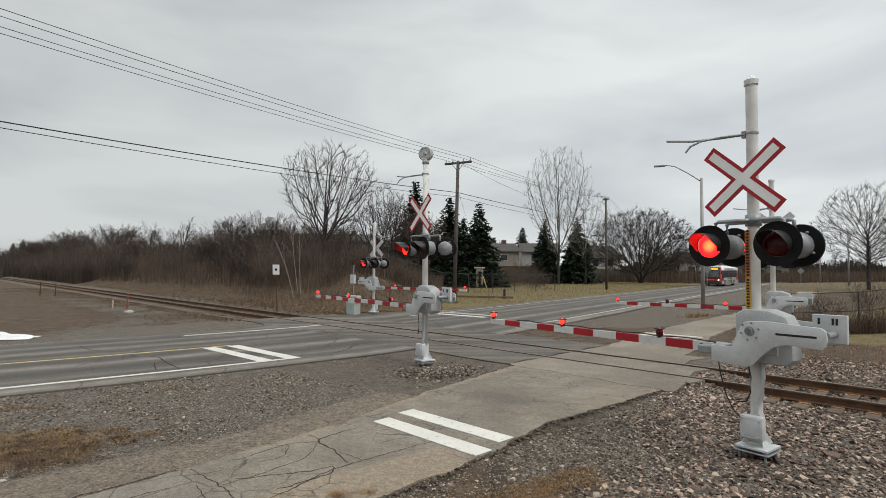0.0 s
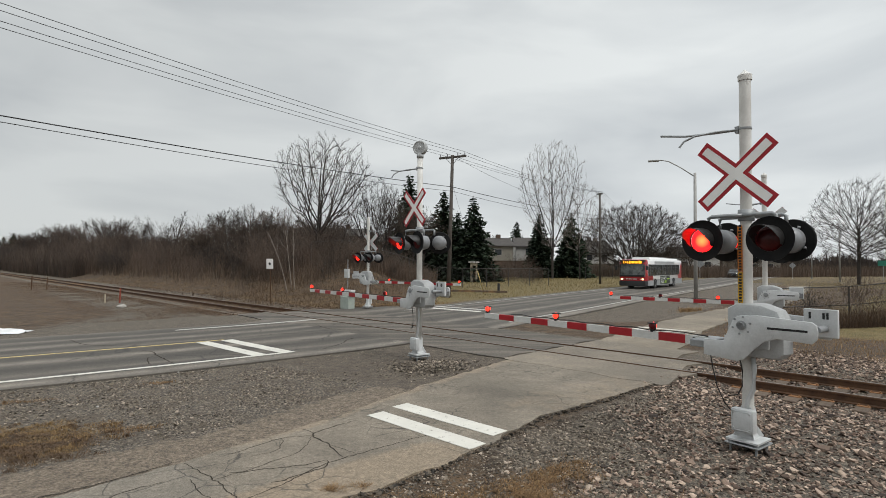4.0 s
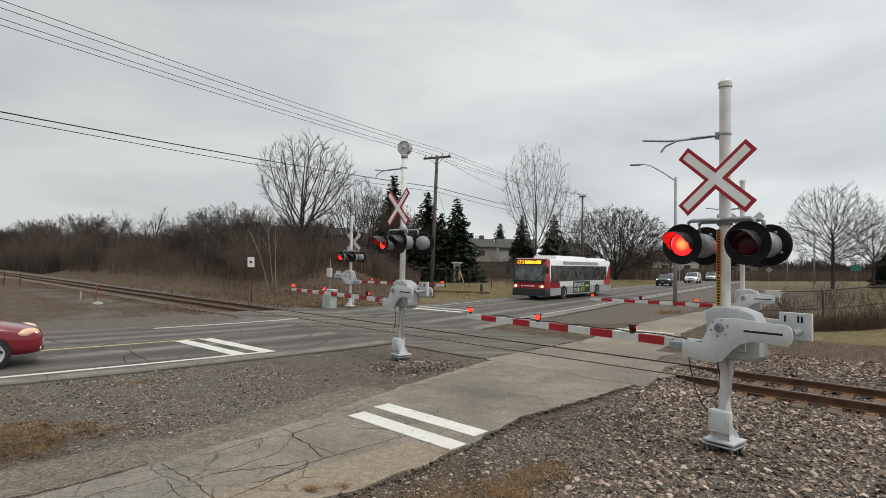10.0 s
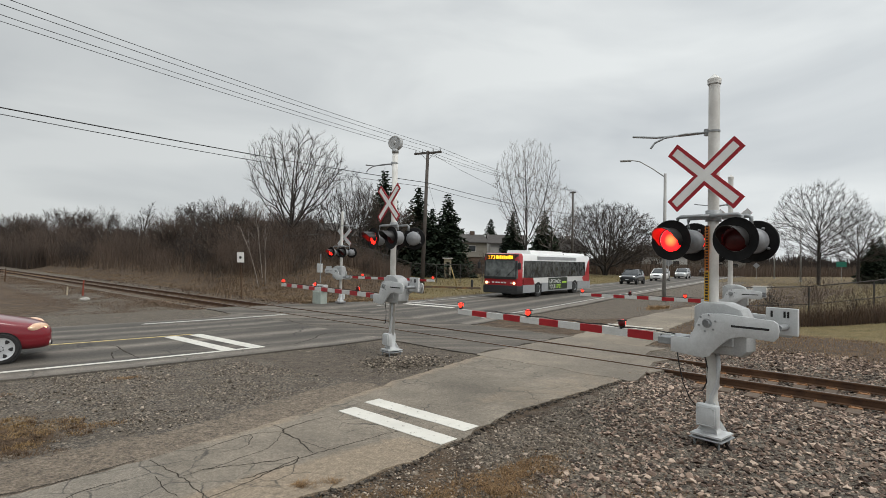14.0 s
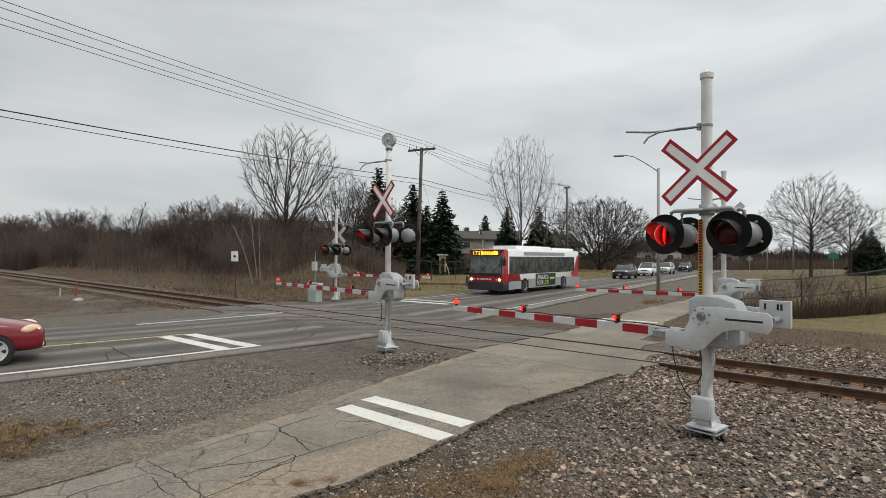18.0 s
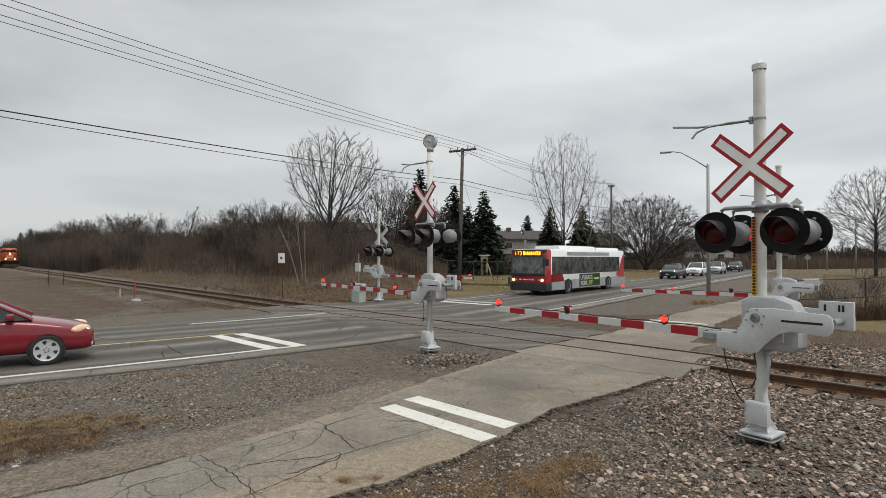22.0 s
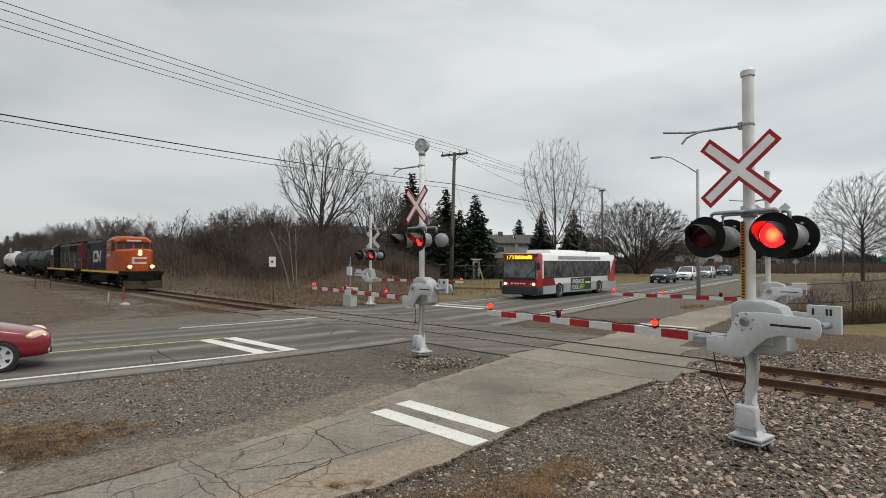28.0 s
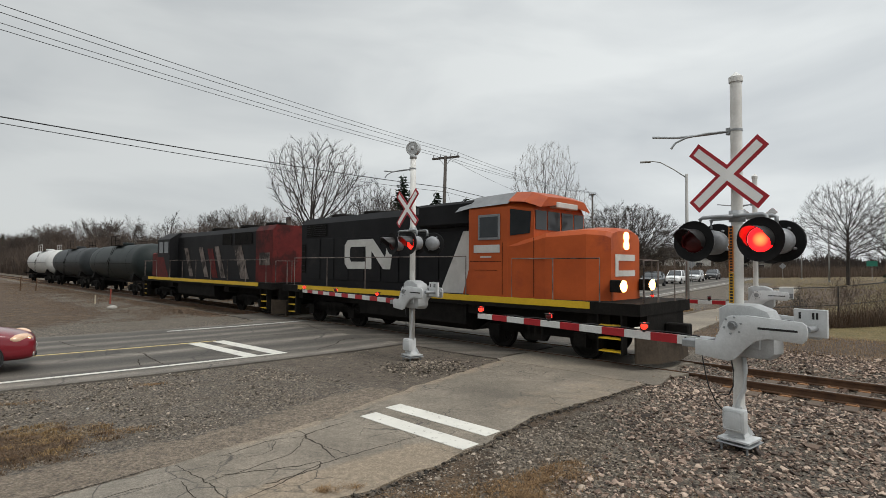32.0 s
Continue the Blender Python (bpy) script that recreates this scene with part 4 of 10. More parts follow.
def lamp(parent, y, x, turn, z, phase, head_on=False):
    """One flasher: black background disc, hood, grey drum; a turning insert with a lit and a dark face."""
    at = pose(x, y, z, 0, 0, turn)
    bm = B()
    lathe(bm, [(0.16, 0.0), (0.268, 0.0), (0.278, 0.012), (0.278, 0.02), (0.268, 0.014), (0.16, 0.012), (0.16, 0.0)], seg=36, close=False)
    bmesh.ops.remove_doubles(bm, verts=bm.verts[:], dist=1e-5)
    bmesh.ops.recalc_face_normals(bm, faces=bm.faces[:])
    disc = part("background", bm, M_BLACK, parent, "black round background disc", at=at, smooth=True)
    bm = B()
    lathe(bm, [(0.155, 0.0), (0.17, -0.03), (0.175, -0.20), (0.16, -0.26), (0.11, -0.30), (0.0001, -0.315)], seg=28, close=False)
    for a in (0.5, 2.1, 3.7, 5.3):
        cyl(bm, (-0.06, 0.19 * math.cos(a), 0.19 * math.sin(a)), (-0.02, 0.19 * math.cos(a), 0.19 * math.sin(a)), 0.018, seg=6)
    part("housing", bm, M_DRUM, disc, "grey metal lamp housing", smooth=True)
    bm = B()
    k, secs = 18, []
    for i in range(k + 1):
        a = radians(-28 + 236 * i / k)
        reach = 0.34 * (0.45 + 0.55 * max(0.0, math.sin(a)) ** 0.6) if math.sin(a) > 0 else 0.34 * 0.45 * (1 + math.sin(a))
        c, s_ = math.cos(a), math.sin(a)
        secs.append([(0.02, 0.168 * c, 0.168 * s_), (reach, 0.162 * c, 0.168 * s_ + 0.01 - 0.05 * reach), (reach, 0.156 * c, 0.162 * s_ + 0.01 - 0.05 * reach), (0.02, 0.162 * c, 0.162 * s_)])
    loft(bm, secs)
    part("hood", bm, M_VISOR, disc, "black curved visor", smooth=True)
    lens = part("lens", lens_mesh(), M_CORE if head_on else M_LENS_ON, disc, "round red lens, lit in turn", at=pose(-0.012, 0, 0))
    lens.data.materials.append(M_LENS_OFF)
    return disc, lens


def lens_mesh(r=0.158, dome=0.03):
    """A double lens that turns on its upright axis: the lit glass on one face, dark glass on the other."""
    bm = B()
    lathe(bm, [(0.0001, dome), (r * 0.5, dome * 0.85), (r * 0.66, dome * 0.7), (r, 0.002), (r, -0.002), (r * 0.66, -dome * 0.7), (0.0001, -dome)], seg=24, close=False)
    for f in bm.faces:
        c = f.calc_center_median()
        f.smooth = True
        f.material_index = 1 if c.x < 0.004 else 0
    return bm


def signal(name, x, y, heading, label, arm_len, arm_z, flip_phase, top="cap", H=4.92, arm_tip=0.0, buck_z=3.65, lamp_z=2.73, notice=True, hand=1, bracket=0.58, turned=(0, 0)):
    def gp(nm, bm, material, parent, label="", smooth=False, at=None):
        """A gate part; mirrored where the gate reaches to the other hand."""
        if hand < 0:
            bmesh.ops.scale(bm, vec=(1, -1, 1), verts=bm.verts[:])
            bmesh.ops.reverse_faces(bm, faces=bm.faces[:])
            if at is not None:
                p = at.translation
                e = at.to_euler()
                at = pose(p.x, -p.y, p.z, -math.degrees(e.x), 0, 0)
        return part(nm, bm, material, parent, label, smooth, at)
    th = thing(name, pose(x, y, 0.0, 0, 0, heading), label, "crossing signal", group="level crossing signals")
    # foot
    FOOT = Matrix.Diagonal((0.8, 0.8, 0.8, 1))
    bm = B()
    box(bm, -0.27, 0.27, -0.27, 0.27, 0.07, 0.095, bevel=0.008)
    for a in (-0.2, 0.2):
        for b_ in (-0.2, 0.2):
            cyl(bm, (a, b_, -0.15), (a, b_, 0.16), 0.02, seg=8)
            cyl(bm, (a, b_, 0.095), (a, b_, 0.125), 0.035, seg=6)
    bm.transform(FOOT)
    part("anchor_plate", bm, M_GALV, th, "galvanised anchor plate with bolts")
    bm = B()
    loft(bm, [[(c * w, s_ * w, z) for c, s_ in ((1, 1), (-1, 1), (-1, -1), (1, -1))] for w, z in ((0.25, 0.13), (0.25, 0.16), (0.13, 0.185), (0.09, 0.26), (0.085, 0.62), (0.075, 0.68))])
    for a in (0, 90, 180, 270):
        prism(bm, [(0.1, 0.2), (0.24, 0.2), (0.1, 0.42)], -0.012, 0.012, pose(0, 0, 0, 0, 0, a + 45))
    bm.transform(FOOT)
    part("base_casting", bm, M_CAST, th, "silver-grey cast mast base", smooth=True)
    bm = B()
    box(bm, 0.085, 0.235, -0.18, 0.18, 0.28, 0.66, bevel=0.035, seg=2)
    box(bm, 0.235, 0.25, -0.145, 0.145, 0.32, 0.62, bevel=0.02, seg=2)
    for q in (-0.12, 0.12):
        cyl(bm, (0.245, q, 0.345), (0.257, q, 0.345), 0.014, seg=6)
        cyl(bm, (0.245, q, 0.60), (0.257, q, 0.60), 0.014, seg=6)
    bm.transform(FOOT)
    part("junction_box", bm, M_CAST, th, "small grey cable box on the mast base", smooth=True)
    bm = B()
    cyl(bm, (0, 0, 0.48), (0, 0, H), 0.072, 0.072, seg=20)
    if top == "cap":
        lathe(bm, [(0.085, -0.02), (0.088, 0.05), (0.0001, 0.13)], pose(0, 0, H - 0.02, 0, -90, 0), seg=16, close=False)
        part("mast", bm, M_MAST, th, "round grey mast with a pointed cap", smooth=True)
    else:
        part("mast", bm, M_MAST, th, "round grey mast", smooth=True)
        bm = B()
        lathe(bm, [(0.0001, -0.09), (0.16, -0.09), (0.185, -0.06), (0.185, 0.05), (0.17, 0.065), (0.15, 0.066), (0.145, 0.055), (0.05, 0.055), (0.03, 0.075), (0.0001, 0.08)], pose(0, 0, H + 0.24, 0, 0, 30), seg=24, close=False)
        cyl(bm, (0, 0, H - 0.02), (0, 0, H + 0.08), 0.09, seg=16)
        part("bell", bm, M_MECH, th, "grey round warning bell", smooth=True)
    # crossbuck
    for i, a in enumerate((42, -42)):
        bm = B()
        box(bm, 0.0, 0.012, -0.605, 0.605, -0.102, 0.102)
        blade = part("crossbuck_blade", bm, M_SIGNR, th, "red-bordered white crossbuck blade", at=pose(0.115 + 0.003 * i, -0.07, buck_z - 0.03, a, 0, 0))
        bm = B()
        box(bm, 0.0165 - 0.002 * i, 0.0185 - 0.002 * i, -0.555, 0.555, -0.056, 0.056)
        part("white_face", bm, M_SIGNW, blade, "white reflective face")
        bm = B()
        box(bm, -0.004, -0.0005, -0.60, 0.60, -0.096, 0.096)
        part("bare_back", bm, M_CAST, blade, "bare metal back")
    bm = B()
    box(bm, 0.05, 0.115, -0.05, 0.05, buck_z - 0.12, buck_z - 0.06)
    part("sign_bracket", bm, M_GALV, th)
    bm = B()
    box(bm, 0.05, 0.115, -0.05, 0.05, buck_z + 0.06, buck_z + 0.12)
    part("sign_bracket", bm, M_GALV, th)
    # bracket arms above
    bm = B()
    bz = buck_z + bracket
    pipe(bm, [(0, -0.06, bz), (0.1, -0.35, bz - 0.01), (0.15, -0.75, bz + 0.01), (0.2, -1.1, bz + 0.07)], 0.016)
    pipe(bm, [(0, -0.06, bz), (0.2, -0.3, bz - 0.02), (0.34, -0.52, bz - 0.06), (0.4, -0.64, bz - 0.12), (0.43, -0.69, bz - 0.2)], 0.014)
    cyl(bm, (0, 0, bz - 0.014), (0, 0, bz + 0.014), 0.079, seg=16)
    box(bm, -0.03, 0.04, -0.12, -0.07, bz - 0.045, bz + 0.045)
    gp("bracket_arm", bm, M_GALV, th, "bent galvanised bracket arms", smooth=True)
    # lamp crossarm
    cz = lamp_z + 0.33
    bm = B()
    cyl(bm, (0, 0, cz - 0.07), (0, 0, cz + 0.08), 0.10, seg=16)
    for sx in (0.16, -0.16):
        pipe(bm, [(0, 0, cz), (sx * 0.6, 0.0, cz)], 0.035)
        for sy in (0.42, -0.42):
            pipe(bm, [(sx * 0.6, 0, cz), (sx, sy * 0.35, cz), (sx, sy * 0.9, cz), (sx, sy, cz - 0.02), (sx, sy, cz - 0.14)], 0.027)
    part("lamp_crossarm", bm, M_GALV, th, "galvanised lamp crossarm", smooth=True)
    for sx, turn in ((0.34, turned[0]), (-0.34, 180 + turned[1])):
        for sy in (0.42, -0.42):
            phase = "a" if (sy * (1 if sx > 0 else -1) < 0) != flip_phase else "b"
            disc, ins = lamp(th, sy, sx, turn, lamp_z, phase, notice)
            FLASHERS[phase].append((ins, disc))
    # gate mechanism
    pz = arm_z + 0.30
    bm = B()
    prism(bm, [(-0.20, pz - 0.42), (0.42, pz - 0.42), (0.5, pz - 0.34), (0.5, pz + 0.05), (0.42, pz + 0.20), (0.22, pz + 0.27), (-0.08, pz + 0.27), (-0.2, pz + 0.2)], -0.16, 0.17, pose(0, 0, 0, 0, 0, 90), 0.06)
    box(bm, 0.165, 0.19, -0.02, 0.34, pz - 0.3, pz + 0.12, bevel=0.01)
    mech = gp("gate_mechanism", bm, M_MECH, th, "silver-grey gate mechanism housing", smooth=True)
    for sy in (0.06, 0.26):
        bm = B()
        box(bm, 0.192, 0.2, sy - 0.015, sy + 0.015, pz - 0.06, pz + 0.1)
        gp("cover_slot", bm, M_RUBBER, mech)
    bm = B()
    cyl(bm, (-0.3, 0.05, pz), (0.34, 0.05, pz), 0.04, seg=12)
    gp("shaft", bm, M_GALV, th)
    # two arm castings, front and back
    ol = [(-0.48, -0.22), (-0.19, -0.22), (-0.06, 0.05), (0.0, 0.115), (0.29, 0.14), (0.98, 0.105), (1.035, 0.07), (1.05, -0.01), (1.035, -0.10), (0.98, -0.15),
          (0.55, -0.13), (0.38, -0.18), (0.24, -0.29), (0.10, -0.43), (0.0, -0.465), (-0.48, -0.43)]
    for xx in (0.28, -0.31):
        bm = B()
        prism(bm, [(a * (0.86 if a > 0 else 0.9), pz + c) for a, c in ol], -xx, -xx - 0.03, pose(0, 0, 0, 0, 0, 90), 0.006)
        web = gp("arm_casting", bm, M_CAST, th, "curved silver-grey gate arm casting", smooth=True)
        sg = 1 if xx > 0 else -1
        bm = B()
        cyl(bm, (xx + 0.01, 0.06, pz), (xx + 0.05 * sg + 0.01, 0.06, pz), 0.04, seg=12)
        cyl(bm, (xx + 0.01, 0.06, pz), (xx + 0.03 * sg + 0.01, 0.06, pz), 0.062, seg=16)
        for k in range(6):
            a = 2 * math.pi * k / 6 + 0.3
            cyl(bm, (xx + 0.02, 0.06 + 0.11 * math.cos(a), pz + 0.11 * math.sin(a)), (xx + 0.032 * sg + 0.01, 0.06 + 0.11 * math.cos(a), pz + 0.11 * math.sin(a)), 0.015, seg=6)
        gp("hub_bolt", bm, M_GALV, web)
        bm = B()
        box(bm, xx - 0.002 + (0.03 if sg > 0 else 0.0) - 0.002, xx + 0.004 + (0.03 if sg > 0 else 0) - 0.002, 0.36, 0.80, pz - 0.022, pz + 0.005)
        gp("slot", bm, M_RUBBER, web)
    # counterweights
    bm = B()
    box(bm, -0.12, -0.07, 0.63, 0.99, pz - 0.10, pz + 0.24, bevel=0.006)
    weight = gp("counterweight", bm, M_CAST, th, "flat silver-grey counterweight plates")
    for sy in (0.70, 0.845, 0.885):
        bm = B()
        box(bm, -0.069, -0.064, sy - 0.012, sy + 0.012, pz + 0.12, pz + 0.20)
        gp("notch", bm, M_RUBBER, weight)
    bm = B()
    lathe(bm, [(0.0001, -0.26), (0.04, -0.26), (0.04, 0.20), (0.0001, 0.20)], pose(0, 0.86, pz + 0.01), seg=16, close=False)
    gp("weight_bolt", bm, M_GALV, th, smooth=True)
    bm = B()
    prism(bm, [(0.44, pz - 0.14), (0.62, pz - 0.09), (0.98, pz - 0.07), (0.98, pz + 0.06), (0.44, pz + 0.09)], 0.13, 0.16, pose(0, 0, 0, 0, 0, 90))
    gp("weight_arm", bm, M_DRUM, th, "dark grey arm that carries the counterweight")
    # gate arm
    tipz = arm_tip
    bm = B()
    loft(bm, [[(-0.025, -yy, -hh), (0.025, -yy, -hh), (0.025, -yy, hh), (-0.025, -yy, hh)] for yy, hh in ((0.1, 0.062), (arm_len, 0.05))])
    arm = gp("gate_arm", bm, M_ARMW, th, "lowered gate arm with red and white reflective bands", at=pose(0.0, -0.42, arm_z, tipz, 0, 0))
    bm = B()
    box(bm, -0.28, 0.28, -0.22, 0.02, -0.05, 0.05, bevel=0.01)
    clamp = gp("arm_clamp", bm, M_GALV, arm, "galvanised arm clamp with bolts")
    for q in (-0.19, -0.12):
        for w_ in (-0.03, 0.03):
            bm = B()
            cyl(bm, (-0.045, q - 0.1, w_), (0.045, q - 0.1, w_), 0.013, seg=6)
            gp("clamp_bolt", bm, M_RUBBER, clamp)
    n = max(4, int(round((arm_len - 0.4) / 0.44)))
    n += n % 2
    w = (arm_len - 0.4) / n
    for k in range(n):
        if k % 2 == 0:
            y0 = 0.42 + k * w
            f = lambda v: 0.0635 - 0.012 * v / arm_len
            bm = B()
            loft(bm, [[(-0.028, -yy, -f(yy)), (0.028, -yy, -f(yy)), (0.028, -yy, f(yy)), (-0.028, -yy, f(yy))] for yy in (y0, y0 + w * 0.96)])
            gp("red_band", bm, M_ARMR, arm, "red reflective band")
    for fr, ph in ((0.985, "on"), (0.60, "a"), (0.20, "b")):
        yy = -arm_len * fr
        bm = B()
        cyl(bm, (0, yy, 0.05), (0, yy, 0.085), 0.035, seg=10)
        box(bm, -0.012, 0.012, yy - 0.055, yy + 0.055, 0.08, 0.19, bevel=0.008)
        box(bm, -0.07, 0.07, yy - 0.05, yy + 0.05, 0.175, 0.19, bevel=0.004)
        gp("arm_lamp", bm, M_RUBBER, arm, "small black gate arm lamp")
        bm = B()
        lathe(bm, [(0.0001, 0.058), (0.035, 0.05), (0.055, 0.024), (0.056, 0.001), (0.055, -0.024), (0.035, -0.05), (0.0001, -0.058)], seg=14, close=False)
        for f in bm.faces:
            f.smooth = True
            f.material_index = 1 if f.calc_center_median().x < 0 and ph != "on" else 0
        lens = gp("marker_lens", bm, M_BEAD, arm, "small red marker lens", at=pose(0, yy, 0.14))
        lens.data.materials.append(M_BEAD_OFF)
        if ph != "on":
            BEADS["a" if (ph == "a") != flip_phase else "b"].append(lens)
    bm = B()
    pts = [(0.0, -0.1, 0.07), (0.0, -0.4, 0.09)]
    pts += [(0.01 * math.sin(k * 2.1), -0.4 - k * 0.3, 0.07 + 0.02 * (k % 2)) for k in range(1, int((arm_len - 0.6) / 0.3))]
    pipe(bm, pts, 0.008, 5)
    gp("arm_cable", bm, M_RUBBER, arm, "thin black cable along the arm")
    # cables at the mast
    bm = B()
    pipe(bm, [(0.06, 0.09, pz - 0.4), (0.09, 0.12, pz - 0.6), (0.08, 0.1, pz - 0.85), (0.06, 0.02, 0.62), (0.08, 0.0, 0.48)], 0.03, 8)
    gp("conduit", bm, M_CAST, th, "flexible grey cable conduit", smooth=True)
    bm = B()
    pipe(bm, [(0.2, -0.02, pz - 0.4), (0.2, 0.02, pz - 0.6), (0.19, 0.01, pz - 0.8), (0.16, -0.06, pz - 0.93), (0.12, -0.2, pz - 0.97)], 0.009, 6)
    gp("cable_loop", bm, M_RUBBER, th, "thin hanging black cable", smooth=True)
    if notice:
        bm = B()
        pipe(bm, [(0.27, -0.36, pz - 0.42), (0.26, -0.33, pz - 0.62), (0.25, -0.28, pz - 0.85), (0.22, -0.2, pz - 1.05), (0.15, -0.1, pz - 1.2)], 0.008, 6)
        gp("hanging_cable", bm, M_RUBBER, th, "thin black cable hanging below the gate", smooth=True)
        bm = B()
        box(bm, 0.078, 0.082, -0.035, 0.035, lamp_z - 0.98, lamp_z - 0.42)
        st = part("notice", bm, M_STICK, th, "long yellow notice with black lettering up the mast", at=pose(0, -0.03, 0, 0, 0, -14))
        bm = B()
        box(bm, 0.078, 0.082, -0.035, 0.035, lamp_z - 0.415, lamp_z + 0.2)
        st2 = part("notice", bm, M_STICK2, th, "orange notice with black lettering", at=pose(0, -0.03, 0, 0, 0, -14))
        r = random.Random(3)
        for par, z0, z1 in ((st, lamp_z - 0.95, lamp_z - 0.45), (st2, lamp_z - 0.4, lamp_z + 0.18)):
            z = z0
            bm = B()
            while z < z1:
                hgt = r.uniform(0.018, 0.03)
                box(bm, 0.0822, 0.0835, -0.025 + r.uniform(0, 0.01), 0.022, z, z + hgt)
                z += hgt + 0.013
            part("lettering", bm, M_RUBBER, par, "plain black bars of lettering")
    return th


F_NEAR = math.degrees(math.atan2(-0.60, -0.80))
signal("crossing_signal", 4.12, 7.10, F_NEAR, "grey crossing signal with lowered gate over the footpath", 4.75, 1.33, False)
signal("crossing_signal", -0.45, 13.67, F_NEAR - 1.5, "grey crossing signal with bell and gate lowered over the road", 6.7, 1.42, False, top="bell", H=5.12, buck_z=3.85, lamp_z=2.92, notice=False, bracket=0.99, turned=(0, 48))
signal("crossing_signal", -3.70, 28.8, 53, "grey crossing signal beyond the rails with lowered gate", 5.6, 1.42, False, H=4.8, buck_z=3.55, lamp_z=2.70, notice=False, turned=(30, 0))
signal("crossing_signal", 10.05, 16.35, 50, "grey crossing signal beside the pale footpath beyond the rails", 4.5, 1.22, False, H=5.15, buck_z=3.74, lamp_z=2.75, notice=False, hand=-1)


# ---- vehicles: x forward, y left, on their wheels at z = 0 ----
M_GLASS = mat("tinted_window_glass", (0.02, 0.024, 0.027), (0.03, 0.034, 0.037), 1.5, 0.06, 0.0, fine=0.0)
M_TYRE = mat("tyre_rubber", (0.02, 0.02, 0.021), (0.03, 0.029, 0.028), 9.0, 0.85, 0, 0.2, 60)
M_RIM = mat("silver_wheel_paint", (0.50, 0.51, 0.52), (0.42, 0.43, 0.44), 8.0, 0.35, 0.2)
M_RIMD = mat("dark_wheel_paint", (0.10, 0.10, 0.105), (0.07, 0.07, 0.075), 8.0, 0.4, 0.6)
M_PLAST = mat("black_plastic_trim", (0.022, 0.022, 0.023), (0.03, 0.03, 0.03), 7.0, 0.6)
M_HEAD = mat("headlamp_glass", (0.66, 0.63, 0.58), (0.52, 0.50, 0.46), 14.0, 0.12, 0.2, coat=0.5)
M_HEADON = mat("lit_headlamp", (1.0, 0.93, 0.80), (1.0, 0.93, 0.80), 1.0, 0.3, fine=0.0, glow=14.0)
M_INDIC = mat("amber_lamp_glass", (0.55, 0.22, 0.05), (0.5, 0.2, 0.05), 5.0, 0.2, fine=0.0)
M_WARM = mat("lit_amber_headlamp", (1.0, 0.60, 0.28), (1.0, 0.60, 0.28), 1.0, 0.3, fine=0.0, glow=3.0)
M_PLATEW = mat("number_plate_white", (0.6, 0.6, 0.6), (0.55, 0.55, 0.56), 3.0, 0.5)


def paint(name, c, metal=0.0):
    return mat(name, c, tuple(v * 0.93 for v in c), 2.0, 0.28, metal, 0.0, 30, 0.03, coat=0.7, stain=(tuple(v * 0.75 + 0.02 for v in c), 0.66))


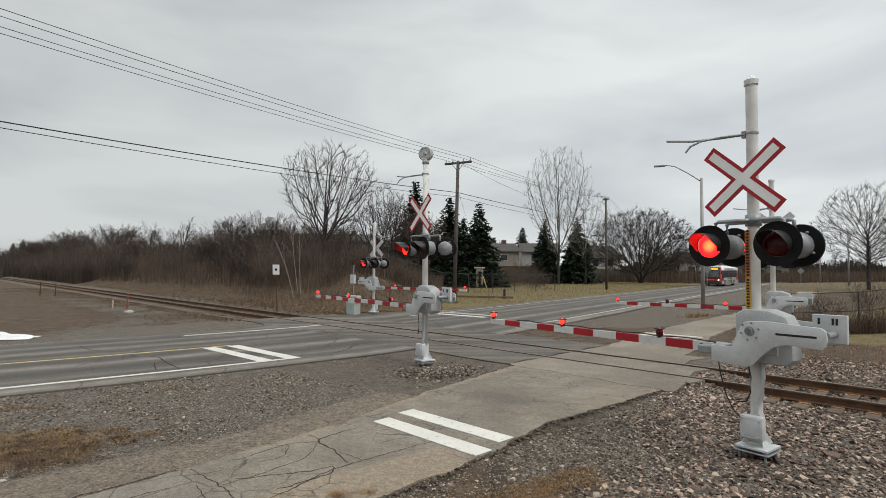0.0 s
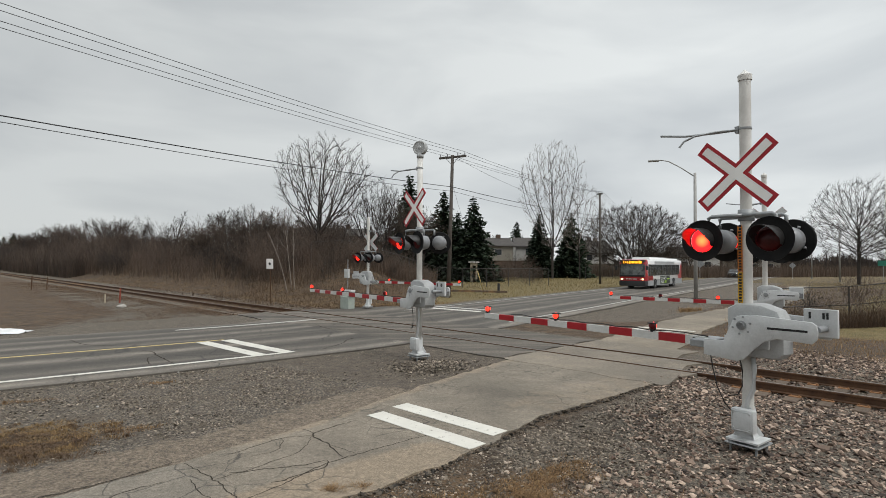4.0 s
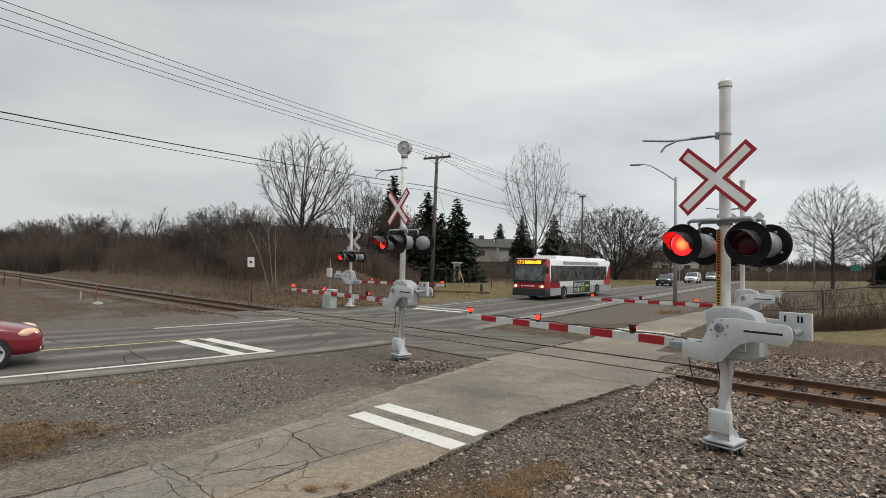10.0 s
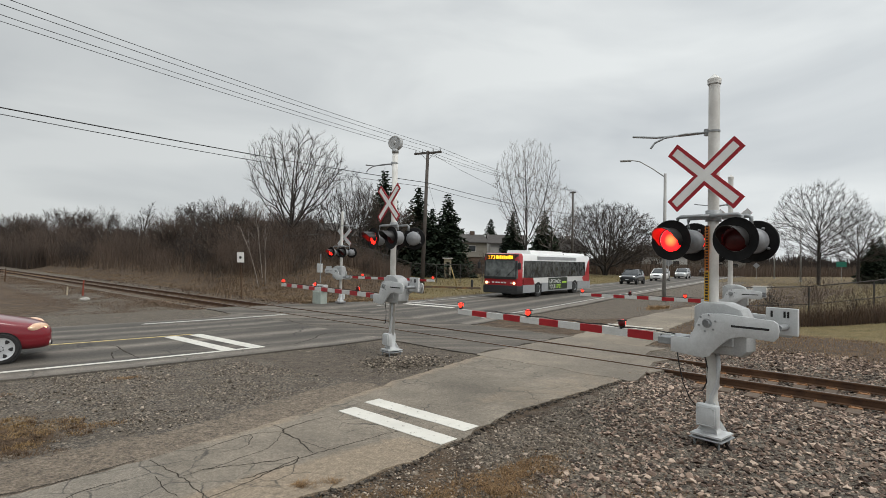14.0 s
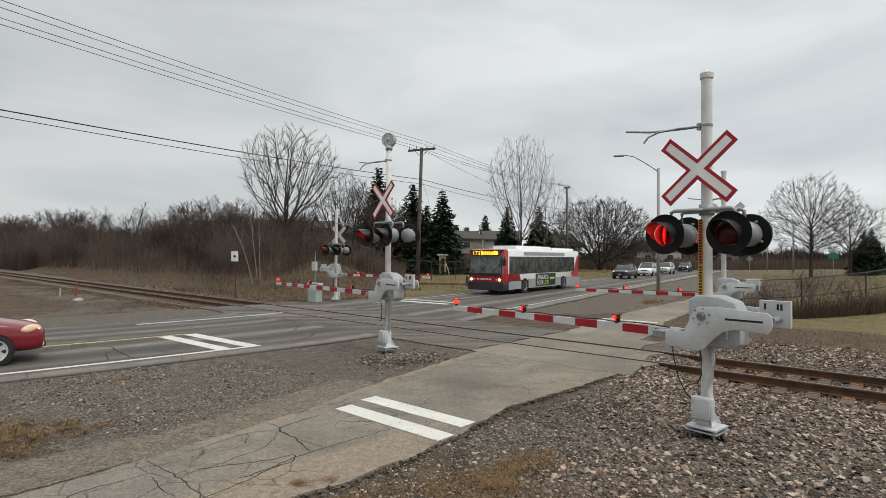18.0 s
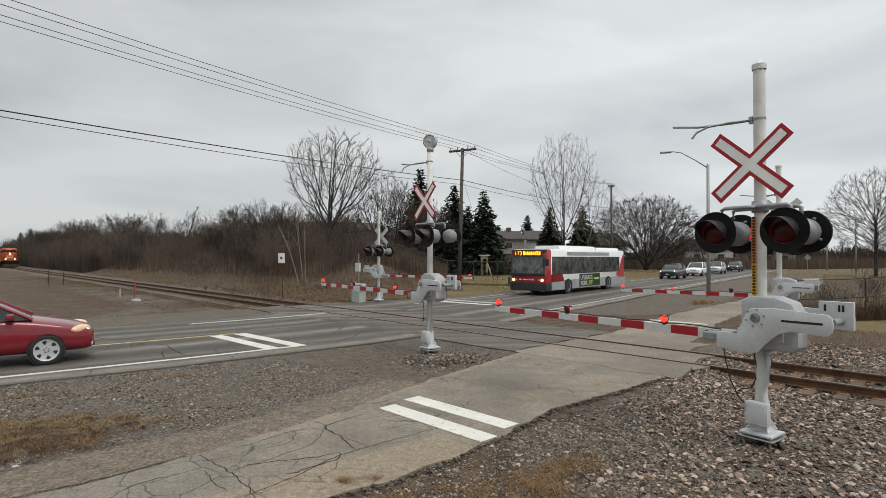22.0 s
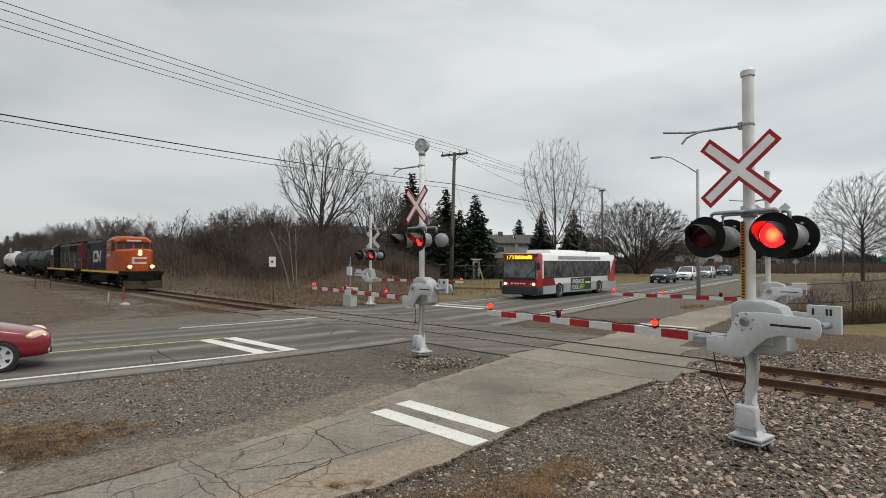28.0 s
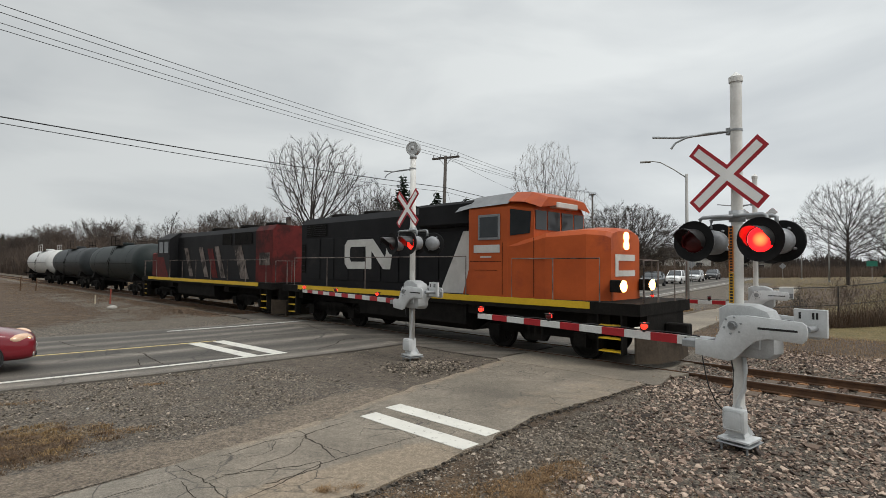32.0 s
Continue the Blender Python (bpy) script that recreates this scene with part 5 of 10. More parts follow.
def wheel(parent, x, y, r, w, rim_mat, spokes=5, at_side=1, rim_share=0.66):
    """A wheel part (its hub turns about y) with tyre and rim pieces."""
    bm = B()
    prof = [(r * rim_share, -w / 2), (r * 0.93, -w / 2), (r, -w * 0.32), (r, w * 0.32), (r * 0.93, w / 2), (r * rim_share, w / 2)]
    lathe(bm, prof, pose(0, 0, 0, 0, 0, 90), seg=32, close=False)
    wl_ = part("wheel", bm, M_TYRE, parent, "black rubber tyre on its rim", smooth=True, at=pose(x, y, r))
    bm = B()
    ri = r * rim_share
    sgn = at_side
    f = sgn * w * 0.36
    b_ = sgn * w * 0.12
    lathe(bm, [(ri * 1.02, sgn * w / 2), (ri * 0.93, sgn * w * 0.45), (ri * 0.90, b_)], pose(0, 0, 0, 0, 0, 90), seg=32, close=False)
    if rim_share > 0.7:
        # a full wheel cover, dished; its shaded openings are black inlays near its edge
        lathe(bm, [(ri * 0.95, sgn * w * 0.44), (ri * 0.80, f + sgn * 0.006), (ri * 0.45, f - sgn * 0.004), (ri * 0.22, f)], pose(0, 0, 0, 0, 0, 90), seg=32, close=False)
    else:
        for k in range(spokes):
            a = 2 * math.pi * k / spokes
            m = pose(0, 0, 0, 0, math.degrees(a), 0)
            wd = ri * ((0.62 if rim_share > 0.7 else 0.34) if spokes <= 7 else 0.12)
            loft_pts = [[(-wd / 2 * c, f - sgn * 0.02 * (1 - c2), z), (wd / 2 * c, f - sgn * 0.02 * (1 - c2), z), (wd / 2 * c, f - sgn * 0.05, z), (-wd / 2 * c, f - sgn * 0.05, z)] for z, c, c2 in ((ri * 0.1, 0.9, 1), (ri * 0.5, 0.72, 0.6), (ri * 0.93, 1.1, 0.8))]
            k0 = len(bm.verts)
            rings = [[bm.verts.new(m @ Vector(p)) for p in s_] for s_ in loft_pts]
            for p_, q_ in zip(rings, rings[1:]):
                for i in range(4):
                    bm.faces.new((p_[i], p_[(i + 1) % 4], q_[(i + 1) % 4], q_[i]))
    lathe(bm, [(0.0001, f + sgn * 0.01), (ri * 0.2, f + sgn * 0.005), (ri * 0.24, b_)], pose(0, 0, 0, 0, 0, 90), seg=16, close=False)
    bmesh.ops.recalc_face_normals(bm, faces=bm.faces[:])
    part("rim", bm, rim_mat, wl_, "spoked wheel rim" if rim_share <= 0.7 else "silver wheel cover", smooth=True)
    if rim_share > 0.7:
        # solid black inlays paint the dark of the openings onto the closed cover
        for k in range(spokes):
            a = 2 * math.pi * (k + 0.5) / spokes
            c, q = math.cos(a), math.sin(a)
            bm = B()
            ring = []
            for rr, aa in ((0.50, 0.0), (0.60, 0.15), (0.80, 0.24), (0.865, 0.12), (0.88, 0.0), (0.865, -0.12), (0.80, -0.24), (0.60, -0.15)):
                ring.append((ri * rr * math.cos(a + aa), f + sgn * 0.010, ri * rr * math.sin(a + aa)))
            loft(bm, [ring, [(x_, y_ - sgn * 0.03, z_) for x_, y_, z_ in ring]])
            part("cover_opening", bm, M_PLAST, wl_, "black inlay painted for a shaded opening in the wheel cover")
        for k in range(5):
            a = 2 * math.pi * k / 5
            bm = B()
            cyl(bm, (ri * 0.2 * math.cos(a), f - sgn * 0.01, ri * 0.2 * math.sin(a)), (ri * 0.2 * math.cos(a), f + sgn * 0.012, ri * 0.2 * math.sin(a)), ri * 0.05, seg=8)
            part("wheel_nut", bm, M_PLAST, wl_)
    # a flat black disc stands in for the shade behind the rim
    bm = B()
    lathe(bm, [(0.0001, b_ * 0.8), (ri * 0.92, b_ * 0.8)], pose(0, 0, 0, 0, 0, 90), seg=24, close=False)
    part("brake_shadow_disc", bm, M_PLAST, wl_, "flat black disc that paints the shade behind the rim")
    return wl_


def car(x, y, yaw, label, body, L=4.4, W=1.72, Hh=1.46, hood=0.80, kind="sedan", wheel_r=0.31, rim=None, lit=True, cowl=0.62, spokes=6, head=M_HEADON, lens=None, rim_share=0.66):
    """A passenger car, lofted from sections; x = 0 is the front bumper."""
    th = thing("car", pose(x, y, 0.004, 0, 0, yaw), label, "car", group="cars waiting at the crossing")
    th.scale = (1.05, 1.05, 1.05)
    suv = kind == "suv"
    zb = 0.24 if not suv else 0.30
    hw = W / 2
    # stations along the length (from the front): x, half width, bottom, waist (shoulder) height
    waist = cowl * Hh
    st = [(0.0, 0.66, zb + 0.06, hood - 0.24), (-0.05, 0.82, zb + 0.0, hood - 0.16), (-0.25, 0.94, zb - 0.02, hood - 0.08), (-0.65, 0.985, zb - 0.02, hood), (-1.15, 1.0, zb - 0.02, waist - 0.02),
          (-1.6, 1.0, zb - 0.02, waist), (-2.4, 1.0, zb - 0.02, waist + 0.02), (-3.2, 1.0, zb - 0.02, waist + 0.04), (-L + 0.55, 0.985, zb, waist + 0.05), (-L + 0.18, 0.93, zb + 0.06, waist + 0.02), (-L, 0.84, zb + 0.16, waist - 0.10)]
    secs = []
    for px, kf, z0, z1 in st:
        w = hw * kf
        zm = (z0 + z1) / 2
        half = [(w * 0.80, z0), (w * 0.96, z0 + 0.05), (w, zm - 0.04), (w * 0.995, zm + 0.08), (w * 0.965, z1 - 0.06), (w * 0.90, z1 - 0.012), (w * 0.55, z1 + 0.018), (0.0, z1 + 0.028)]
        ring = [(px, -a, z) for a, z in half] + [(px, a, z) for a, z in half[-2::-1]]
        secs.append(ring)
    bm = B()
    loft(bm, secs)
    bd = part("body", bm, body, th, "painted car body", smooth="all")
    md = bd.modifiers.new("round", "SUBSURF")
    md.levels = md.render_levels = 1
    # greenhouse
    rx0, rx1 = (-1.12, -1.95) if not suv else (-1.15, -1.95)
    rear = -L + (0.62 if not suv else 0.12)
    rr = -L + (1.45 if not suv else 0.55)
    g = []
    for px, z, k in ((rx0, waist - 0.02, 0.93), (rx1, Hh - 0.04, 0.74), ((rx1 + rr) / 2, Hh, 0.73), (rr, Hh - 0.04, 0.73), (rear, waist + 0.03, 0.88)):
        w = hw * k
        g.append((px, w, z))
    bm = B()
    base = [(g[0][0], hw * 0.93, waist - 0.03), (rx1, hw * 0.945, waist - 0.03), ((rx1 + rr) / 2, hw * 0.945, waist - 0.02), (rr, hw * 0.94, waist - 0.01), (rear, hw * 0.88, waist + 0.01)]
    secs = []
    for (px, w, z), (bx, bw, bz) in zip(g, base):
        secs.append([(bx, -bw, bz), (px, -w, z - 0.02), (px, -w * 0.86, z), (px, w * 0.86, z), (px, w, z - 0.02), (bx, bw, bz)])
    loft(bm, secs)
    part("glasshouse", bm, M_GLASS, th, "dark tinted car glass all round", smooth=True)
    # roof skin and pillars
    bm = B()
    secs = [[(px, -w * 1.0, z - 0.035), (px, -w * 0.86, z + 0.012), (px, 0, z + 0.022), (px, w * 0.86, z + 0.012), (px, w * 1.0, z - 0.035), (px, 0, z - 0.01)] for px, w, z in g[1:4]]
    loft(bm, secs)
    part("roof", bm, body, th, "painted roof panel", smooth=True)
    for sy in (-1, 1):
        for (p0, p1) in (((g[0][0], sy * hw * 0.93, waist - 0.02), (g[1][0], sy * g[1][1], g[1][2] - 0.01)), ((g[3][0], sy * g[3][1], g[3][2] - 0.01), (g[4][0], sy * g[4][1], g[4][2])),
                         (((rx1 + rr) / 2, sy * hw * 0.95, waist), ((rx1 + rr) / 2, sy * g[2][1], g[2][2] - 0.02))):
            bm = B()
            cyl(bm, p0, p1, 0.035, 0.03, seg=8)
            part("pillar", bm, body, th)
        bm = B()
        box(bm, -0.09, 0.05, -0.09, 0.09, -0.06, 0.06, pose(rx0 - 0.35, sy * (hw + 0.06), waist + 0.06, 0, 0, 0), bevel=0.03, seg=2)
        part("side_mirror", bm, body if not suv else M_PLAST, th, "door mirror", smooth=True)
        # lamps: a swept-back lens wrapped round the corner
        swing = -52 if not suv else -48
        hp = pose(-0.27, sy * hw * 0.745, hood - (0.175 if not suv else 0.19), 0, 0, 0) @ pose(0, 0, 0, sy * 4, 0, -sy * swing)
        bm = B()
        bmesh.ops.create_uvsphere(bm, u_segments=24, v_segments=12, radius=1.0)
        for v in bm.verts:
            # long lens: blunt towards the grille, drawn out along the wing
            v.co = Vector((v.co.x * 0.11, v.co.y * (0.25 if not suv else 0.26), v.co.z * ((0.115 if not suv else 0.08) - 0.026 * v.co.y * sy)))
        hl = part("headlamp", bm, lens or M_HEAD, th, "clear glass headlamp", smooth="all", at=hp)
        if lit:
            bm = B()
            k_ = 1.5 if suv else 1.0
            lathe(bm, [(0.0001, 0.118), (0.03 * k_, 0.112), (0.046 * k_, 0.085), (0.05 * k_, 0.04)], pose(0, sy * -0.08, 0.0), seg=16, close=False)
            part("lit_bulb", bm, head, hl, "lit headlamp bulb", smooth="all")
            bm = B()
            lathe(bm, [(0.0001, 0.098), (0.022, 0.093), (0.03, 0.04)], pose(0, sy * 0.07, 0.0), seg=12, close=False)
            part("side_bulb", bm, M_INDIC, hl, "amber turn lamp in the headlamp", smooth="all")
        bm = B()
        box(bm, -L - 0.005, -L + 0.2, sy * hw * 0.62, sy * hw * 0.9, waist - 0.16, waist + 0.0, bevel=0.02)
        part("tail_lamp", bm, M_BEAD_OFF, th, "red tail lamp")
        # arches
        for px in (-0.88, -L + 0.80):
            bm = B()
            lathe(bm, [(wheel_r * 1.09, sy * (hw - 0.22)), (wheel_r * 1.09, sy * (hw + 0.004)), (0.0001, sy * (hw + 0.004))][:2], pose(px, 0, wheel_r, 0, 0, 90), seg=28, close=False)
            lathe(bm, [(wheel_r * 1.09, sy * (hw - 0.012)), (0.0001, sy * (hw - 0.012))], pose(px, 0, wheel_r, 0, 0, 90), seg=28, close=False)
            part("wheel_arch", bm, M_PLAST, th, "black wheel arch")
            wheel(th, px, sy * (hw - 0.075), wheel_r, 0.19, rim or M_RIM, spokes, sy, rim_share)
    # front details
    bm = B()
    box(bm, -0.12, -0.03 if not suv else 0.012, -0.36, 0.36, hood - 0.30, hood - 0.20, bevel=0.02)
    part("grille", bm, M_PLAST, th, "black front grille")
    bm = B()
    box(bm, -0.06, 0.004, -0.5, 0.5, zb + 0.04, zb + 0.15, bevel=0.02)
    part("lower_grille", bm, M_PLAST, th, "black lower air intake")
    bm = B()
    box(bm, 0.01, 0.02, -0.15, 0.15, zb + 0.19, zb + 0.27)
    part("number_plate", bm, M_PLATEW, th, "white number plate")
    for sy in (-0.62, 0.62):
        bm = B()
        lathe(bm, [(0.0001, 0.012), (0.05, 0.01), (0.055, -0.05)], pose(-0.055, sy * hw / 0.86, zb + 0.12), seg=12, close=False)
        part("fog_lamp", bm, M_HEAD, th, "round fog lamp")
    return th


# the red car's lens colour has a warm amber reflection painted in
RED_CAR = car(-6.0, 11.6, 36, "shiny dark red sedan with lit headlamps, waiting on the near lane", paint("dark_red_car_paint", (0.18, 0.010, 0.018)), L=4.4, W=1.70, Hh=1.46, hood=0.85, cowl=0.675, head=M_WARM, lens=mat("amber_reflection_headlamp_glass", (0.72, 0.52, 0.38), (0.62, 0.36, 0.22), 9.0, 0.15, 0.1, coat=0.5), rim_share=0.74)
Q1 = car(20, 50, 233, "dark grey hatchback SUV with lit headlamps, waiting behind the bus", paint("dark_grey_car_paint", (0.016, 0.019, 0.022), 0.2), 4.55, 1.84, 1.62, 0.98, "suv", 0.35, M_RIMD, spokes=5)
Q2 = car(25, 57, 233, "white SUV with lit headlamps, waiting in the queue", paint("white_car_paint", (0.80, 0.80, 0.79)), 4.6, 1.85, 1.68, 1.0, "suv", 0.35, M_RIM, spokes=5)
Q3 = car(31, 65, 233, "silver SUV with lit headlamps, waiting in the queue", paint("silver_car_paint", (0.60, 0.61, 0.61), 0.3), 4.6, 1.83, 1.66, 1.0, "suv", 0.35, M_RIM, spokes=5)
Q4 = car(37, 73, 233, "dark SUV with lit headlamps, last in the queue", paint("charcoal_car_paint", (0.06, 0.062, 0.065), 0.4), 4.5, 1.83, 1.66, 1.0, "suv", 0.35, M_RIMD, spokes=5)
Q5 = car(60, 105, 233, "pale car with lit headlamps far down the road", MATS["white_car_paint"], 4.6, 1.8, 1.5, 0.9, "sedan", 0.33, M_RIM, spokes=5)


# ---- the bus ----
M_BUSW = paint("white_bus_paint", (0.78, 0.78, 0.77))
# grey reflections are painted into the windscreen colour as pale patches
M_SCREEN = mat("reflection_toned_windscreen_glass", (0.17, 0.185, 0.18), (0.045, 0.05, 0.05), 1.5, 0.1, 0.0, fine=0.0, spec=0.45)
# pale mottling paints the lighter interior seen through the side panes
M_BWIN = mat("bus_side_glass", (0.085, 0.09, 0.092), (0.010, 0.011, 0.012), 2.2, 0.14, 0.0, fine=0.0, spec=0.25)
M_BUSR = paint("red_bus_paint", (0.36, 0.018, 0.025))
M_BUSG = mat("grey_bus_skirt", (0.34, 0.35, 0.36), (0.28, 0.29, 0.30), 2.0, 0.4, 0.2, stain=((0.22, 0.21, 0.20), 0.58))
M_AMBER = mat("amber_sign_letters", (1.0, 0.42, 0.02), (1.0, 0.42, 0.02), 1.0, 0.4, fine=0.0, glow=2.2)
M_SIGNBK = mat("sign_glass", (0.10, 0.045, 0.008), (0.08, 0.035, 0.006), 1.0, 0.3, fine=0.0)
M_GREEN = mat("lime_print", (0.36, 0.62, 0.06), (0.34, 0.58, 0.06), 1.0, 0.5, fine=0.02)
M_WHITEP = mat("white_print", (0.66, 0.68, 0.66), (0.62, 0.64, 0.62), 1.0, 0.5, fine=0.02)
M_ADBK = mat("black_print", (0.012, 0.016, 0.012), (0.02, 0.03, 0.015), 1.0, 0.45, fine=0.05)


def text_mesh(body, size, material, width=None):
    """Lettering in the x-z plane, read from -y, standing on z = 0 and middle at x = 0."""
    cu = bpy.data.curves.new("lettering", "FONT")
    cu.body, cu.size, cu.align_x, cu.extrude = body, size, "CENTER", 0.002
    ob = bpy.data.objects.new("lettering", cu)
    scene.collection.objects.link(ob)
    bpy.context.view_layer.update()
    me = bpy.data.meshes.new_from_object(ob.evaluated_get(bpy.context.evaluated_depsgraph_get()))
    bpy.data.objects.remove(ob)
    bpy.data.curves.remove(cu)
    me.transform(Matrix.Rotation(radians(90), 4, "X"))
    if width:
        xs = [v.co.x for v in me.vertices]
        me.transform(Matrix.Diagonal((width / (max(xs) - min(xs)), 1, 1, 1)))
    me.materials.clear()
    me.materials.append(material)
    return me


def build_bus():
    L, W, Hb = 12.2, 2.55, 2.78
    hw = W / 2
    th = thing("city_bus", pose(5.4, 34.1, 0.004, 0, 0, 233), "white and red city bus with a lit amber sign", "bus")
    th.scale = (1.05, 1.05, 1.05)
    zb = 0.30

    def ring(x, w, z0, z1, r=0.16):
        pts = [(-w + 0.03, z0), (-w, z0 + 0.1), (-w, z1 - r), (-w + r * 0.35, z1 - r * 0.3), (-w + r, z1), (w - r, z1), (w - r * 0.35, z1 - r * 0.3), (w, z1 - r), (w, z0 + 0.1), (w - 0.03, z0)]
        return [(x, a, z) for a, z in pts]
    bm = B()
    loft(bm, [ring(-0.55, hw, zb + 0.52, Hb), ring(-L + 0.25, hw, zb + 0.52, Hb), ring(-L, hw - 0.12, zb + 0.55, Hb - 0.12)])
    part("body", bm, M_BUSW, th, "white bus body shell", smooth=True)
    bm = B()
    loft(bm, [ring(-0.55, hw + 0.004, zb + 0.45, Hb + 0.004), ring(-0.22, hw - 0.02, zb + 0.44, Hb - 0.03), ring(-0.06, hw - 0.10, zb + 0.44, Hb - 0.10), ring(0.0, hw - 0.22, zb + 0.46, Hb - 0.24)])
    part("front_mask", bm, M_BUSR, th, "red rounded bus front", smooth=True)
    bm = B()
    loft(bm, [ring(0.05, hw - 0.22, zb - 0.02, zb + 0.46, 0.08), ring(0.0, hw - 0.05, zb - 0.02, zb + 0.47, 0.08), ring(-0.3, hw + 0.008, zb - 0.02, zb + 0.45, 0.08), ring(-0.62, hw + 0.008, zb, zb + 0.45, 0.08)])
    part("bumper", bm, M_PLAST, th, "black front bumper", smooth=True)
    for sy in (-1, 1):
        bm = B()
        for x0, x1 in ((-0.62, -2.28), (-3.32, -8.52), (-9.56, -L + 0.03)):
            box(bm, x1, x0, sy * (hw - 0.03) if sy > 0 else -hw - 0.006, hw + 0.006 if sy > 0 else sy * (hw - 0.03), zb, zb + 0.58)
        part("skirt", bm, M_BUSG, th, "grey lower side skirt")
        # arches
        for ax in (-2.8, -9.04):
            bm = B()
            lathe(bm, [(0.0001, sy * (hw - 0.02)), (0.53, sy * (hw - 0.02)), (0.53, sy * (hw - 0.4))], pose(ax, 0, 0.5, 0, 0, 90), seg=28, close=False)
            part("wheel_arch", bm, M_PLAST, th, "black wheel arch")
            wheel(th, ax, sy * (hw - 0.13), 0.49, 0.27, M_RIM, 8, sy, 0.58)
        # red wedge behind the front wheel arch and red flame at the rear
        e = sy * (hw + 0.009)
        bm = B()
        f = [bm.verts.new(p) for p in ((-0.55, e, zb + 0.5), (-2.25, e, zb + 0.5), (-2.0, e, zb + 0.95), (-0.55, e, zb + 0.95))]
        bm.faces.new(f)
        bmesh.ops.solidify(bm, geom=bm.faces[:], thickness=0.006)
        part("red_panel", bm, M_BUSR, th, "red side panel")
        bm = B()
        f = [bm.verts.new(p) for p in ((-L + 0.26, e, zb + 0.5), (-L + 1.45, e, zb + 0.55), (-L + 1.25, e, zb + 0.78), (-L + 1.75, e, zb + 0.8), (-L + 1.0, e, zb + 1.25), (-L + 0.75, e, zb + 1.35), (-L + 0.55, e, zb + 2.1), (-L + 0.26, e, zb + 2.2))]
        bm.faces.new(f)
        bmesh.ops.triangulate(bm, faces=bm.faces[:])
        bmesh.ops.solidify(bm, geom=bm.faces[:], thickness=0.006)
        part("red_panel", bm, M_BUSR, th, "red maple-coloured rear panel")
        # windows
        edges = [-0.72, -1.95, -3.25, -5.0, -6.75, -8.1, -9.7, -11.05]
        for a, b_ in zip(edges, edges[1:]):
            bm = B()
            box(bm, b_ + 0.03, a - 0.03, min(e, e + sy * 0.006), max(e, e + sy * 0.006), zb + 0.98, zb + 1.98, bevel=0.002)
            win = part("window", bm, M_BWIN, th, "dark bus window, lighter interior painted into its glass")
            if b_ < -1.9:
                bm = B()
                box(bm, b_ + 0.05, a - 0.05, min(e, e + sy * 0.012), max(e, e + sy * 0.012), zb + 1.68, zb + 1.70)
                part("window_bar", bm, M_PLAST, win)
        for px_ in edges[1:-1]:
            bm = B()
            box(bm, px_ - 0.05, px_ + 0.05, min(e, e + sy * 0.013), max(e, e + sy * 0.013), zb + 0.96, zb + 2.0)
            part("window_post", bm, M_PLAST, th, "black post between the windows")
        bm = B()
        box(bm, -11.1, -0.68, min(e, e - sy * 0.004), max(e, e - sy * 0.004), zb + 0.94, zb + 2.02)
        part("window_band", bm, M_PLAST, th, "black window band")
        bm = B()
        box(bm, -9.2, -2.6, min(e, e + sy * 0.01), max(e, e + sy * 0.01), zb + 2.1, zb + 2.32)
        ba = part("roof_panel", bm, M_BUSG, th, "pale grey-green panel above the windows")
        # mirror
        bm = B()
        pipe(bm, [(-0.2, sy * (hw - 0.1), Hb - 0.3), (0.18, sy * (hw + 0.12), Hb - 0.42), (0.2, sy * (hw + 0.16), Hb - 0.6)], 0.02)
        box(bm, 0.14, 0.26, sy * (hw + 0.16) - 0.1, sy * (hw + 0.16) + 0.1, Hb - 1.0, Hb - 0.58, bevel=0.03)
        part("side_mirror", bm, M_PLAST, th, "black mirror on a bent arm", smooth=True)
    # the advertisement on the driver's side
    e = hw + 0.02
    bm = B()
    box(bm, -7.55, -4.35, e - 0.008, e, zb + 0.08, zb + 0.9)
    ad = part("advertisement", bm, M_ADBK, th, "black advertisement with white and lime lettering")
    for body, size, m_, px, pz, wd in (("UPGRADE", 0.40, M_WHITEP, -5.42, zb + 0.52, 1.85), ("YOUR", 0.40, M_WHITEP, -5.0, zb + 0.16, 1.0), ("LIFE!", 0.40, M_GREEN, -6.0, zb + 0.16, 0.85)):
        share("lettering", text_mesh(body, size, m_, wd), ad, pose(px, e + 0.004, pz, 0, 0, 180))
    bm = B()
    box(bm, -7.4, -6.6, e + 0.001, e + 0.003, zb + 0.5, zb + 0.62)
    part("lettering_bar", bm, M_GREEN, ad)
    # windscreen, sign, lamps
    bm = B()
    def fr(x, y, z):
        return (x, y, z)
    secs = []
    for y, x in ((-1.2, -0.105), (-1.13, -0.04), (-1.0, 0.005), (-0.5, 0.03), (0.5, 0.03), (1.0, 0.005), (1.13, -0.04), (1.2, -0.105)):
        secs.append([(x + 0.035, y, zb + 0.92), (x + 0.02, y, zb + 2.02), (x - 0.06, y, zb + 2.02), (x - 0.03, y, zb + 0.92)])
    loft(bm, secs)
    for y0, y1, z0, z1 in ((-1.14, 1.14, 0.86, 1.02), (-1.14, -1.06, 0.95, 2.02), (1.06, 1.14, 0.95, 2.02)):
        sb = B()
        box(sb, -0.1 if y1 - y0 < 1 else -0.04, 0.012 if y1 - y0 < 1 else 0.07, y0, y1, zb + z0, zb + z1, bevel=0.015)
        part("windscreen_trim", sb, M_PLAST, th, "black trim round the windscreen")
    part("windscreen", bm, M_SCREEN, th, "large windscreen with grey reflections painted into its glass", smooth=True)
    bm = B()
